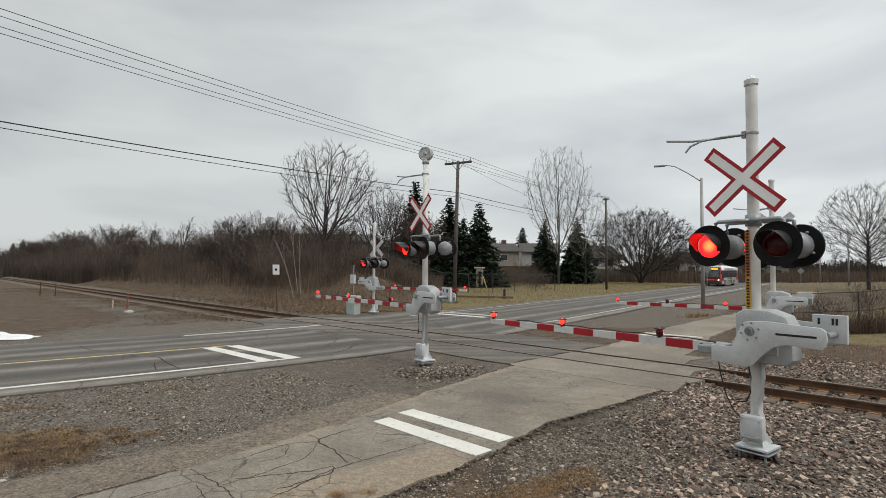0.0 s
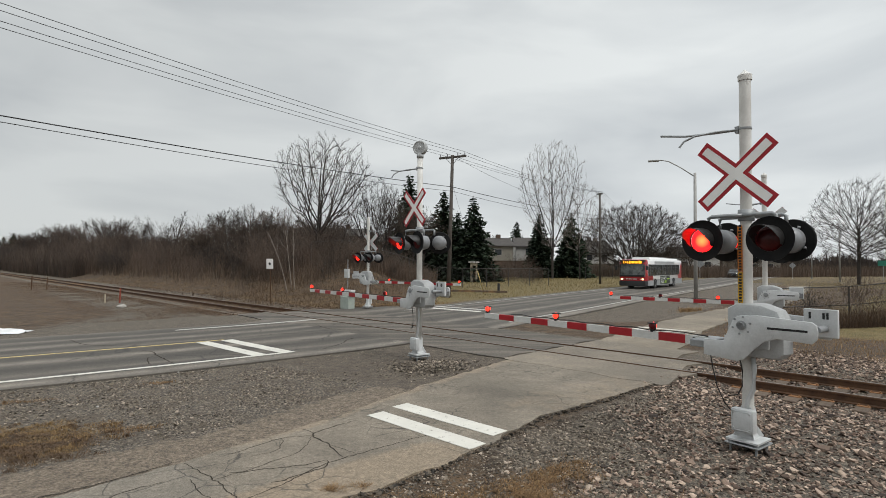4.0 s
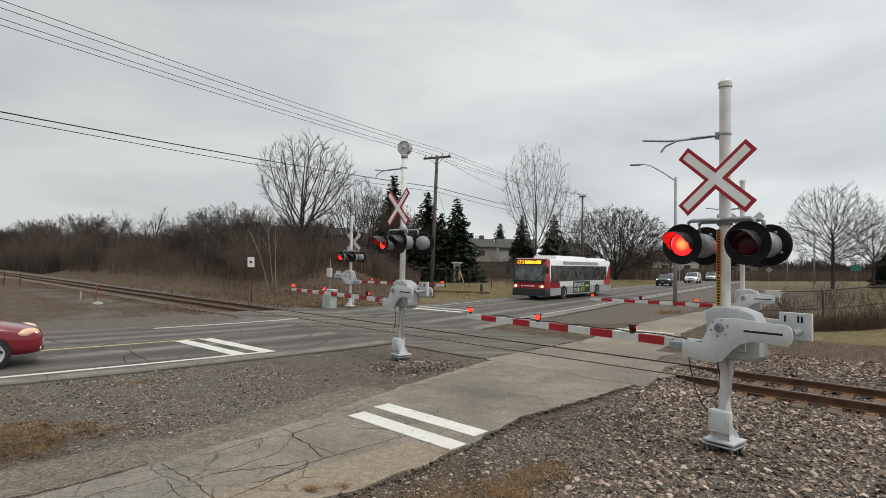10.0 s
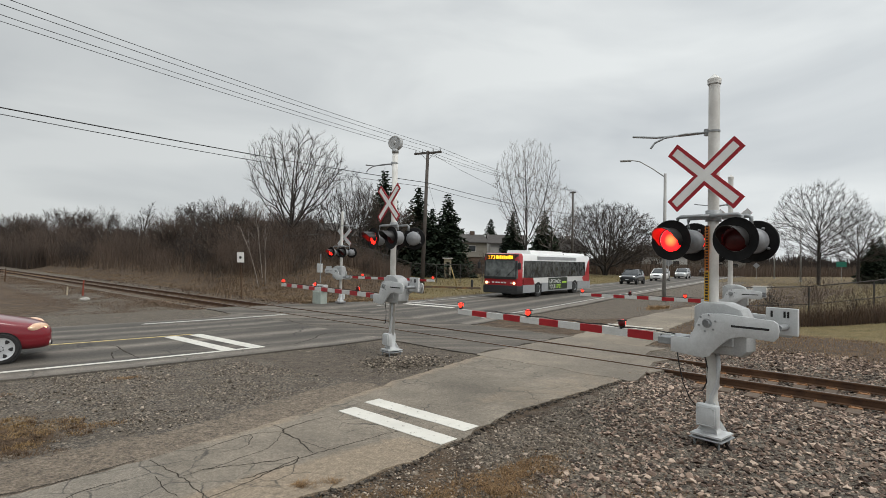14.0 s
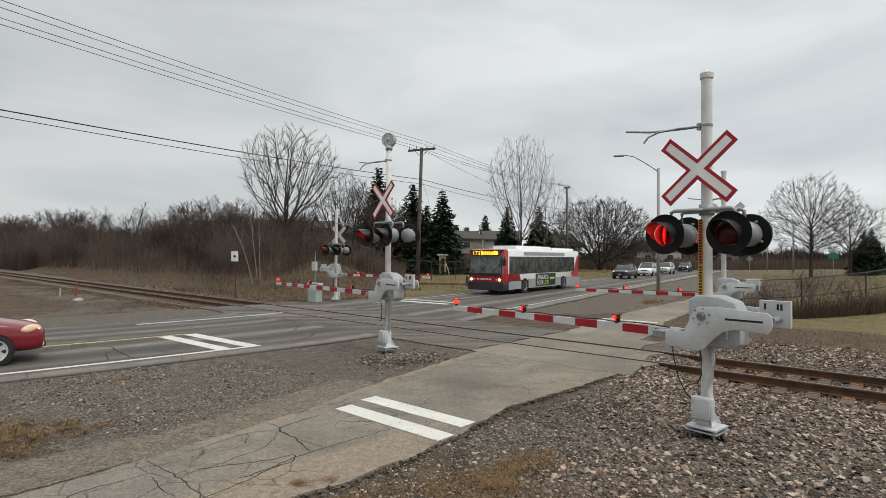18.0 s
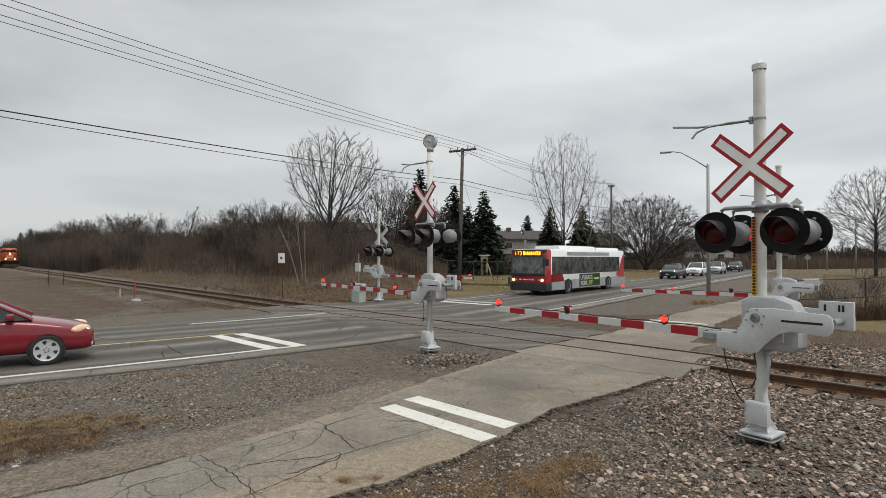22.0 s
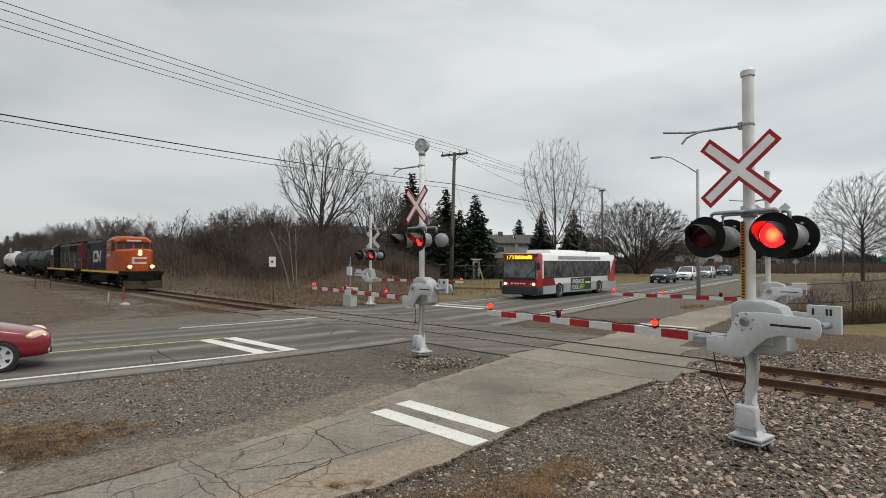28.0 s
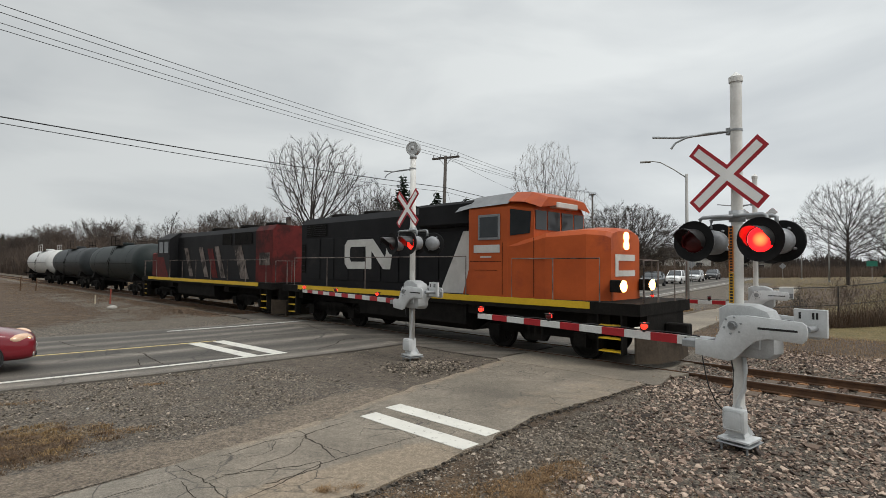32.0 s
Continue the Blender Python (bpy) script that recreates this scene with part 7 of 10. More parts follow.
def build_loco_trail():
    L = 17.9
    th = thing("locomotive", pose(0, 0, 0), "weathered black and red diesel locomotive with faded white stripes", "locomotive", group="train")
    loco_frame(th, L)
    part("long_hood", hood_shell(-0.95, -12.9, 0.95, 4.2, 0.25), M_LBLACK, th, "black long hood with faded stripes", smooth=True)
    part("hood_end", hood_shell(-0.93, -2.6, 0.965, 4.215, 0.25), M_LRED, th, "faded red hood end")
    for sy in (-1, 1):
        c = sy * 0.966
        for x0 in (-3.3, -6.0, -8.2, -10.4):
            w = 0.9 if x0 == -3.3 else 0.55
            decal(th, "faded_stripe", [(x0, 1.6), (x0 - w, 1.6), (x0 - w - 0.9, 3.3), (x0 - 0.9, 3.3)], c, M_LFADE, "worn white slanting stripe")
        decal(th, "red_stripe", [(-7.0, 1.6), (-7.7, 1.6), (-8.4, 3.2), (-7.7, 3.2)], c, M_LRED, "worn red slanting stripe")
        decal(th, "pale_mark", [(-1.2, 2.3), (-2.2, 2.3), (-2.2, 2.9), (-1.2, 2.9)], c + sy * 0.01, M_LFADE, "faded pale block on the hood end")
        for x0, x1 in ((-3.0, -4.9), (-5.3, -6.4)):
            bm = B()
            box(bm, x1, x0, min(c, c + sy * 0.02), max(c, c + sy * 0.02), 3.35, 3.95)
            part("intake_grille", bm, M_UNDER, th, "dark intake grille")
        handrail(th, -0.6, -12.8, sy * 1.46)
        for x0, x1 in ((-14.6, -13.9), (-13.7, -13.0)):
            bm = B()
            box(bm, x0, x1, min(sy * 1.49, sy * 1.51), max(sy * 1.49, sy * 1.51), 3.0, 3.7)
            part("cab_window", bm, M_GLASS, th, "dark cab side window")
        handrail(th, -15.2, -L + 0.4, sy * 1.46, step=1.2)
    bm = B()
    loft(bm, [[(x, -1.48, 1.5), (x, -1.48, 3.85), (x, -0.9, 4.25), (x, 0.9, 4.25), (x, 1.48, 3.85), (x, 1.48, 1.5)] for x in (-12.85, -15.0)])
    part("cab", bm, M_LBLACK, th, "grimy black cab")
    bm = B()
    box(bm, -L + 1.0, -15.0, -1.2, 1.2, 1.5, 3.05, bevel=0.08)
    part("nose", bm, M_LRED, th, "faded red low nose")
    for sy in (-1, 1):
        decal(th, "red_panel", [(-12.95, 1.5), (-14.95, 1.5), (-14.95, 2.75), (-13.9, 2.75)], sy * 1.482, M_LRED, "faded red lower cab side")
    for x in (-2.2, -5.0, -8.6):
        bm = B()
        cyl(bm, (x, 0, 4.19), (x, 0, 4.38), 0.6, seg=20)
        part("roof_fan", bm, M_UNDER, th, "black roof fan", smooth=True)
    bm = B()
    box(bm, -1.3, -1.15, -0.1, 0.1, 4.2, 4.62)
    part("exhaust_stack", bm, M_LFADE, th, "short pale exhaust stack")
    return th


def build_tank(material, label, railing_mat):
    L = 15.4
    th = thing("tank_car", pose(0, 0, 0), label, "tank wagon", group="train")
    bm = B()
    lathe(bm, [(0.0001, -L + 0.75), (0.7, -L + 0.85), (1.15, -L + 1.1), (1.36, -L + 1.5), (1.4, -L + 2.0), (1.4, -2.0), (1.36, -1.5), (1.15, -1.1), (0.7, -0.85), (0.0001, -0.75)], pose(0, 0, 2.42), seg=32, close=False)
    bmesh.ops.recalc_face_normals(bm, faces=bm.faces[:])
    tank = part("tank", bm, material, th, "long cylindrical tank", smooth="all")
    for x in (-3.3, -L / 2, -L + 3.3):
        bm = B()
        lathe(bm, [(1.402, x - 0.04), (1.412, x - 0.03), (1.412, x + 0.03), (1.402, x + 0.04)], pose(0, 0, 2.42), seg=32, close=False)
        part("weld_band", bm, material, tank)
    bm = B()
    box(bm, -L + 0.2, -0.2, -0.3, 0.3, 0.85, 1.12)
    for x in (-2.3, -L + 2.3):
        loft_pts = [(-1.3, 1.1), (1.3, 1.1), (1.1, 1.75), (-1.1, 1.75)]
        a = [bm.verts.new((x - 0.3, y, z)) for y, z in loft_pts]
        b_ = [bm.verts.new((x + 0.3, y, z)) for y, z in loft_pts]
        bm.faces.new(a)
        bm.faces.new(b_[::-1])
        for i in range(4):
            j = (i + 1) % 4
            bm.faces.new((a[j], a[i], b_[i], b_[j]))
    for x in (-0.3, -L + 0.3):
        box(bm, x - 0.12, x + 0.12, -1.45, 1.45, 0.95, 1.1)
    part("underframe", bm, M_UNDER, th, "black stub sill and saddles")
    bm = B()
    cyl(bm, (-L / 2, 0, 3.75), (-L / 2, 0, 4.02), 0.42, seg=18)
    part("manway", bm, material, th, "manway dome on the tank top", smooth=True)
    bm = B()
    box(bm, -L / 2 - 1.2, -L / 2 + 1.2, -0.95, 0.95, 3.72, 3.76)
    part("top_platform", bm, M_UNDER, th, "grated walkway platform")
    for sy in (-0.95, 0.95):
        bm = B()
        pipe(bm, [(-L / 2 - 1.2, sy, 3.74), (-L / 2 - 1.2, sy, 4.5), (-L / 2 + 1.2, sy, 4.5), (-L / 2 + 1.2, sy, 3.74)], 0.022, 6)
        cyl(bm, (-L / 2, sy, 3.74), (-L / 2, sy, 4.5), 0.02, seg=6)
        pipe(bm, [(-L / 2 - 1.2, sy, 4.15), (-L / 2 + 1.2, sy, 4.15)], 0.018, 6)
        part("railing", bm, railing_mat, th, "platform railing")
        bm = B()
        for dx in (-0.22, 0.22):
            pipe(bm, [(-L / 2 + dx, sy * 1.5, 1.0), (-L / 2 + dx, sy * 1.55, 2.4), (-L / 2 + dx, sy * 1.1, 3.6)], 0.018, 6)
        for k in range(7):
            z = 1.1 + 0.32 * k
            y = sy * (1.5 + 0.05 * (z - 1.0) / 1.4) if z < 2.4 else sy * (1.55 - 0.45 * (z - 2.4) / 1.2)
            cyl(bm, (-L / 2 - 0.22, y, z), (-L / 2 + 0.22, y, z), 0.015, seg=5)
        part("ladder", bm, M_UNDER, th, "black side ladder")
    bm = B()
    pipe(bm, [(-1.6, -1.46, 2.35), (-L + 1.6, -1.46, 2.35)], 0.018, 6)
    part("grab_rail", bm, M_UNDER, th, "long side grab rail")
    truck(th, -2.3, 2, 1.75)
    truck(th, -L + 2.3, 2, 1.75)
    return th


TRAIN = [(build_loco_lead(), 0.0), (build_loco_trail(), -16.9), (build_tank(M_TANKB, "dark green-black tank wagon with a domed end", M_UNDER), -35.8),
         (build_tank(M_TANKD, "dark grey tank wagon", M_UNDER), -51.7), (build_tank(M_TANKW, "dirty white tank wagon at the train's end", M_TANKW), -67.6)]


TRAIN_WAY = [(0.0, -560.0), (20.0, -194.0), (24.0, -119.9), (28.0, -47.9), (29.0, -29.8), (30.0, -10.7), (30.27, -5.3), (32.0, -5.3)]


def train_front(t):
    """Where the train's front end is along the track, in metres."""
    for (t0, a), (t1, b) in zip(TRAIN_WAY, TRAIN_WAY[1:]):
        if t <= t1:
            return a + (b - a) * (t - t0) / (t1 - t0)
    return TRAIN_WAY[-1][1]


# ---- plants ----
M_BARK = mat("grey_brown_bark", (0.050, 0.043, 0.038), (0.030, 0.026, 0.023), 5.0, 0.95, 0, 0.4, 30, 0.2)
M_TWIG = mat("brown_twigs", (0.056, 0.045, 0.038), (0.038, 0.031, 0.026), 2.0, 0.95, fine=0.15, spread=0.35)
M_TWIGR = mat("reddish_brush_twigs", (0.105, 0.077, 0.060), (0.066, 0.049, 0.039), 1.0, 0.95, fine=0.15, spread=0.45)
M_PALETW = mat("pale_grey_twigs", (0.20, 0.175, 0.155), (0.15, 0.13, 0.115), 2.0, 0.95, fine=0.15)
M_PALEB = mat("pale_birch_bark", (0.26, 0.22, 0.185), (0.17, 0.145, 0.125), 4.0, 0.9)
M_NEEDLE = mat("dark_spruce_needles", (0.018, 0.030, 0.018), (0.030, 0.045, 0.024), 1.5, 0.9, fine=0.3, spread=0.2)


def tube(verts, faces, pts, rads, sides):
    k0 = len(verts)
    up = Vector((0.31, 0.2, 0.93)).normalized()
    for i, p in enumerate(pts):
        d = (pts[min(i + 1, len(pts) - 1)] - pts[max(i - 1, 0)])
        d.normalize()
        a = d.cross(up)
        if a.length < 0.1:
            a = d.cross(Vector((1, 0, 0)))
        a.normalize()
        b = d.cross(a)
        for j in range(sides):
            w = 2 * math.pi * j / sides
            verts.append(tuple(p + (a * math.cos(w) + b * math.sin(w)) * rads[i]))
    for i in range(len(pts) - 1):
        for j in range(sides):
            q = (j + 1) % sides
            faces.append((k0 + i * sides + j, k0 + i * sides + q, k0 + (i + 1) * sides + q, k0 + (i + 1) * sides + j))


def grow(r, out, p, d, length, rad, level, cfg):
    """One limb: bends a little, thins, and sends out the next order of limbs. out: wood and twigs."""
    nseg = 5 if level < 2 else (3 if level < 4 else 2)
    pts, rads = [p.copy()], [rad]
    q, e = p.copy(), d.copy()
    for i in range(nseg):
        wob = cfg["wob"] * (1.0 if level < 2 else 1.3)
        e = (e + Vector((r.gauss(0, wob), r.gauss(0, wob), r.gauss(0, wob * 0.5) + cfg["lift"]))).normalized()
        q = q + e * (length / nseg)
        pts.append(q.copy())
        rads.append(max(cfg["rmin"] * (0.8 if level > 3 else 1), rad * (1 - 0.6 * (i + 1) / nseg)))
    tgt = out[0] if level <= 2 else out[1]
    tube(tgt[0], tgt[1], pts, rads, 7 if level == 0 else (5 if level < 3 else 3))
    if level >= cfg["depth"]:
        return
    kids = cfg["kids"][min(level, len(cfg["kids"]) - 1)]
    turn = r.uniform(0, 6.28)
    for k in range(kids):
        lo, hi = cfg["from0"] if level == 0 else (0.22, 1.0)
        f = lo + (hi - lo) * (k + r.random() * 0.8) / kids
        i = min(int(f * nseg), nseg - 1)
        at = pts[i].lerp(pts[i + 1], f * nseg - i)
        base = (pts[i + 1] - pts[i]).normalized()
        turn += 2.4 + r.uniform(-0.5, 0.5)
        u_ = base.cross(Vector((0.2, 0.1, 0.97)))
        if u_.length < 0.1:
            u_ = base.cross(Vector((1, 0, 0)))
        u_.normalize()
        v_ = base.cross(u_)
        side = u_ * math.cos(turn) + v_ * math.sin(turn)
        ang = r.uniform(*cfg["ang"]) * (1.0 - 0.35 * (f - lo) / (hi - lo))
        nd_ = (base * math.cos(ang) + side * math.sin(ang)).normalized()
        if nd_.z < cfg.get("low", -0.15):
            nd_.z = cfg.get("low", -0.15)
            nd_.normalize()
        rr = max(cfg["rmin"], rads[i] * r.uniform(0.42, 0.6))
        reach = 1.0 - cfg.get("cone", 0.5) * (f - lo) / (hi - lo)
        grow(r, out, at, nd_, length * r.uniform(*cfg["shrink"]) * reach, min(rr, rad * 0.8), level + 1, cfg)


def raw_mesh(name, data, material):
    me = bpy.data.meshes.new(name)
    me.from_pydata(data[0], [], data[1])
    me.materials.append(material)
    return me


TREE_BASE = dict(wob=0.055, lift=0.025, rmin=0.013, depth=5, kids=(7, 6, 5, 4, 2), ang=(0.5, 0.85), shrink=(0.5, 0.72), from0=(0.3, 1.0))


def tree_meshes(seed, height, rad, stems=1, spread=0.0, bark=None, twig=None, **kw):
    cfg = dict(TREE_BASE, **kw)
    r = random.Random(seed)
    out = (([], []), ([], []))
    for k in range(stems):
        a = 2 * math.pi * k / max(1, stems) + r.uniform(-0.4, 0.4)
        d = Vector((math.cos(a) * spread, math.sin(a) * spread, 1)).normalized()
        grow(r, out, Vector((math.cos(a), math.sin(a), 0)) * (rad * 0.8 if stems > 1 else 0) - Vector((0, 0, 0.15)), d, height * cfg.get("trunk", 0.55), rad * (1 if stems == 1 else r.uniform(0.5, 0.75)), 0, cfg)
    zs = max(v[2] for v in out[1][0]) if out[1][0] else height
    k = height / zs
    for o in out:
        o[0][:] = [(x * k, y * k, z * k) for x, y, z in o[0]]
    return raw_mesh("trunk", out[0], bark or M_BARK), raw_mesh("crown", out[1], twig or M_TWIG)


def plant(name, meshes, x, y, label, category="tree", group="", yaw=0.0, scale=1.0, z=None):
    th = thing(name, Matrix.LocRotScale((x, y, ground_z(x, y) if z is None else z), Euler((0, 0, yaw)), (scale, scale, scale)), label, category, group)
    share("trunk", meshes[0], th, Matrix.Identity(4))
    share("crown", meshes[1], th, Matrix.Identity(4))
    return th


def colonise(seed, height, wide, base, count, stems=1, step=0.32, kill=0.5, reach=2.6, full=0.6, lift=0.25, rough=0.16, tip=0.010, power=2.25, twigs=3, twig_len=0.55, bark=None, twig=None, trunk_h=None, lean=0.0):
    """A bare tree whose limbs grow towards points spread through its crown. base: height of the crown's foot."""
    g = np.random.default_rng(seed)
    # points in the crown: its width swells up to the height share 'full', then closes
    z = g.random(count * 3)
    rr = np.where(z < full, 0.22 + 0.78 * np.sin(z / full * np.pi / 2), np.sqrt(np.clip(1 - ((z - full) / (1 - full)) ** 2, 0, 1)))
    keep = g.random(count * 3) < rr ** 2
    z, rr = z[keep][:count], rr[keep][:count]
    a, d = g.random(len(z)) * 2 * np.pi, np.sqrt(g.random(len(z))) * rr * wide
    att = np.stack([np.cos(a) * d + lean * z * height, np.sin(a) * d, base + z * (height - base)], 1)
    pos, par = [], []
    for k in range(stems):
        w = 2 * math.pi * k / stems + g.random()
        dx, dy = (math.cos(w), math.sin(w)) if stems > 1 else (0.0, 0.0)
        n = max(3, int((trunk_h or base) / step) + 1)
        x, y, zz, last = dx * 0.16, dy * 0.16, -0.15, -1
        for i in range(n):
            pos.append((x, y, zz))
            par.append(last)
            last = len(pos) - 1
            x += dx * step * 0.25 + g.normal(0, 0.018)
            y += dy * step * 0.25 + g.normal(0, 0.018)
            zz += step
    P = np.zeros((40000, 3))
    n = len(pos)
    P[:n] = pos
    near = np.zeros(len(att), int)
    dist = np.full(len(att), 1e9)

    def update(i0, i1):
        for i in range(i0, i1, 64):
            q = P[i:min(i + 64, i1)]
            dd = np.linalg.norm(att[:, None] - q[None], axis=2)
            j = dd.argmin(1)
            m = dd[np.arange(len(att)), j]
            hit = m < dist
            dist[hit], near[hit] = m[hit], j[hit] + i
    update(0, n)
    alive = np.ones(len(att), bool)
    kids = {}
    for it in range(160):
        act = alive & (dist < (reach if it > 4 else 1e8))
        if not act.any() or n > 30000:
            break
        dirs = att[act] - P[near[act]]
        dirs /= np.maximum(np.linalg.norm(dirs, axis=1, keepdims=True), 1e-6)
        acc = np.zeros((n, 3))
        np.add.at(acc, near[act], dirs)
        idx = np.unique(near[act])
        n0 = n
        for i in idx:
            if kids.get(int(i), 0) > 2:
                continue
            fan = P[i] - (0, 0, base * 0.5 if stems == 1 else -0.5)
            v = acc[i] / max(np.linalg.norm(acc[i]), 1e-6) + g.normal(0, rough, 3) + (0, 0, lift) + fan / max(np.linalg.norm(fan), 0.3) * 0.75
            pr = par[i]
            if pr >= 0:
                w = P[i] - P[pr]
                v = v + 0.8 * w / max(np.linalg.norm(w), 1e-6)
            v /= np.linalg.norm(v)
            fan /= max(np.linalg.norm(fan), 0.3)
            c = float(v @ fan)
            if c < 0.5 and par[i] >= 0:
                v = v + fan * (0.5 - c) * 1.6
            P[n] = P[i] + v / np.linalg.norm(v) * step
            par.append(int(i))
            kids[int(i)] = kids.get(int(i), 0) + 1
            n += 1
        update(n0, n)
        alive &= dist > kill
    # thickness: a limb carries what its branches carry
    rp = np.zeros(n)
    first = [-1] * n
    best = np.zeros(n)
    for i in range(n - 1, -1, -1):
        if rp[i] == 0:
            rp[i] = tip ** power
        q = par[i]
        if q >= 0:
            rp[q] += rp[i]
            if rp[i] > best[q]:
                best[q], first[q] = rp[i], i
    R = rp ** (1 / power)
    out = (([], []), ([], []))
    V = [Vector(p) for p in P[:n]]
    for i in range(n):
        q = par[i]
        if q >= 0 and first[q] == i:
            continue
        ch = [i]
        while first[ch[-1]] >= 0:
            ch.append(first[ch[-1]])
        pts = [V[j] for j in ch]
        rads = [R[j] for j in ch]
        if q >= 0:
            pts, rads = [V[q]] + pts, [min(R[q], R[i] * 1.15)] + rads
        if len(pts) < 2:
            continue
        if len(pts) > 6 and rads[0] < 0.05:
            sel = list(range(0, len(pts) - 1, 2)) + [len(pts) - 1]
            pts, rads = [pts[j] for j in sel], [rads[j] for j in sel]
        big = rads[0] > 0.05
        tgt = out[0] if big else out[1]
        tube(tgt[0], tgt[1], pts, rads, 8 if rads[0] > 0.12 else (5 if big else 3))
    tv, tf = out[1]
    for i in range(n):
        if R[i] > tip * 2.1 or par[i] < 0:
            continue
        d0 = (V[i] - V[par[i]]).normalized()
        for k in range(twigs if first[i] < 0 else max(1, twigs - 1)):
            e = (d0 * 0.6 + Vector(g.normal(0, 0.42, 3)) + (V[i] - Vector((0, 0, base * 0.5))).normalized() * 0.6).normalized()
            ln = twig_len * g.uniform(0.5, 1.3)
            sd = e.cross(Vector(g.normal(0, 1, 3))).normalized() * (tip * 0.55)
            sf = e.cross(sd).normalized() * (tip * 0.55)
            k0 = len(tv)
            tv += [tuple(V[i] + sd), tuple(V[i] - sd * 0.5 + sf), tuple(V[i] - sd * 0.5 - sf), tuple(V[i] + e * ln)]
            tf += [(k0, k0 + 1, k0 + 3), (k0 + 1, k0 + 2, k0 + 3), (k0 + 2, k0, k0 + 3)]
    return raw_mesh("trunk", out[0], bark or M_BARK), raw_mesh("crown", out[1], twig or M_TWIG)


plant("bare_tree", colonise(21, 11.5, 4.5, 1.9, 2600, stems=1, full=0.66, kill=0.45, tip=0.0098, twigs=3, twig_len=0.55, power=2.12, lift=0.18, trunk_h=1.6, rough=0.12, lean=0.035), -11.0, 50, "large bare spreading tree behind the brush")
plant("bare_tree", colonise(22, 8.6, 3.4, 1.6, 1300, stems=2, kill=0.45, tip=0.0082, twigs=3, power=2.1, lift=0.14, rough=0.12), -6.8, 54, "smaller bare tree behind the crossing")
plant("bare_tree", colonise(23, 20.5, 5.2, 4.0, 2800, stems=1, full=0.62, lift=0.2, kill=0.66, step=0.42, rough=0.10, reach=3.6, tip=0.0088, twigs=4, power=2.2, twig_len=0.65, twig=M_PALETW), 17.2, 80, "tall bare tree with upright limbs behind the lawn")
plant("bare_tree", colonise(24, 14.5, 4.0, 3.0, 1100, stems=1, full=0.6, lift=0.14, kill=0.72, step=0.42, rough=0.10, reach=3.6, tip=0.0088, twigs=4, power=2.2, twig_len=0.65, twig=M_PALETW), 21.8, 82, "bare tree with upright limbs behind the lawn")
plant("bare_tree", colonise(25, 12.6, 9.6, 0.9, 5200, stems=5, full=0.40, kill=0.55, step=0.42, reach=4.0, lift=0.06, rough=0.14, tip=0.0125, twigs=9, power=2.2, twig_len=0.9, twig=M_TWIG), 35.0, 95, "broad round bare tree with many stems")
plant("bare_tree", colonise(26, 13.8, 5.9, 2.6, 4200, full=0.42, lift=0.06, rough=0.12, kill=0.46, step=0.34, reach=3.2, tip=0.0078, power=2.2, twigs=5, twig_len=0.7, trunk_h=7.0), 55.5, 70, "large bare maple on the grassy rise")
plant("bare_tree", colonise(27, 11.0, 5.0, 2.4, 2200, full=0.42, lift=0.06, rough=0.12, kill=0.55, step=0.34, reach=3.2, tip=0.0095, power=2.1, twigs=6, twig_len=0.7, trunk_h=5.0), 65.5, 75, "smaller bare maple on the grassy rise")

# the thicket behind the rails
KINDS = [tree_meshes(40 + k, h, rad, stems=st, spread=sp, twig=tw, rmin=0.0095, depth=4, kids=(8, 6, 4, 3), ang=(0.35, 0.8), shrink=(0.48, 0.68), wob=0.07, lift=0.03, from0=(0.22, 1.0), trunk=0.62, cone=co_) for k, (h, rad, st, sp, tw, co_) in
         enumerate(((9.0, 0.13, 2, 0.22, M_TWIG, 0.35), (8.0, 0.11, 3, 0.35, M_TWIGR, 0.3), (10.0, 0.13, 1, 0.0, M_TWIG, 0.6), (7.0, 0.10, 4, 0.42, M_TWIGR, 0.25), (9.5, 0.15, 1, 0.0, M_TWIG, 0.2)))]


def brush_mesh(seed, h, n, w, twig):
    r = random.Random(seed)
    out = (([], []), ([], []))
    cfg = dict(TREE_BASE, depth=3, kids=(5, 6, 5, 2), rmin=0.007, wob=0.09, lift=0.01, ang=(0.4, 0.9))
    for k in range(n):
        a, d = r.uniform(0, 6.28), r.uniform(0, w)
        lean = Vector((r.gauss(0, 0.25), r.gauss(0, 0.25), 1)).normalized()
        grow(r, (out[0], out[1]), Vector((math.cos(a) * d, math.sin(a) * d, -0.1)), lean, h * r.uniform(0.5, 0.95), 0.018, 1, cfg)
    return raw_mesh("stems", out[0], twig), raw_mesh("twigs", out[1], twig)


BRUSH = [brush_mesh(60 + k, h, 10, 1.5, tw) for k, (h, tw) in enumerate(((4.2, M_TWIGR), (3.4, M_TWIG), (5.0, M_TWIGR)))]


def shrub(meshes, x, y, yaw, sc, group):
    th = thing("brush", Matrix.LocRotScale((x, y, ground_z(x, y)), Euler((0, 0, yaw)), (sc, sc, sc)), "dense bare reddish-brown brush on the bank", "shrub", group)
    share("stem", meshes[0], th, Matrix.Identity(4))
    share("crown", meshes[1], th, Matrix.Identity(4))


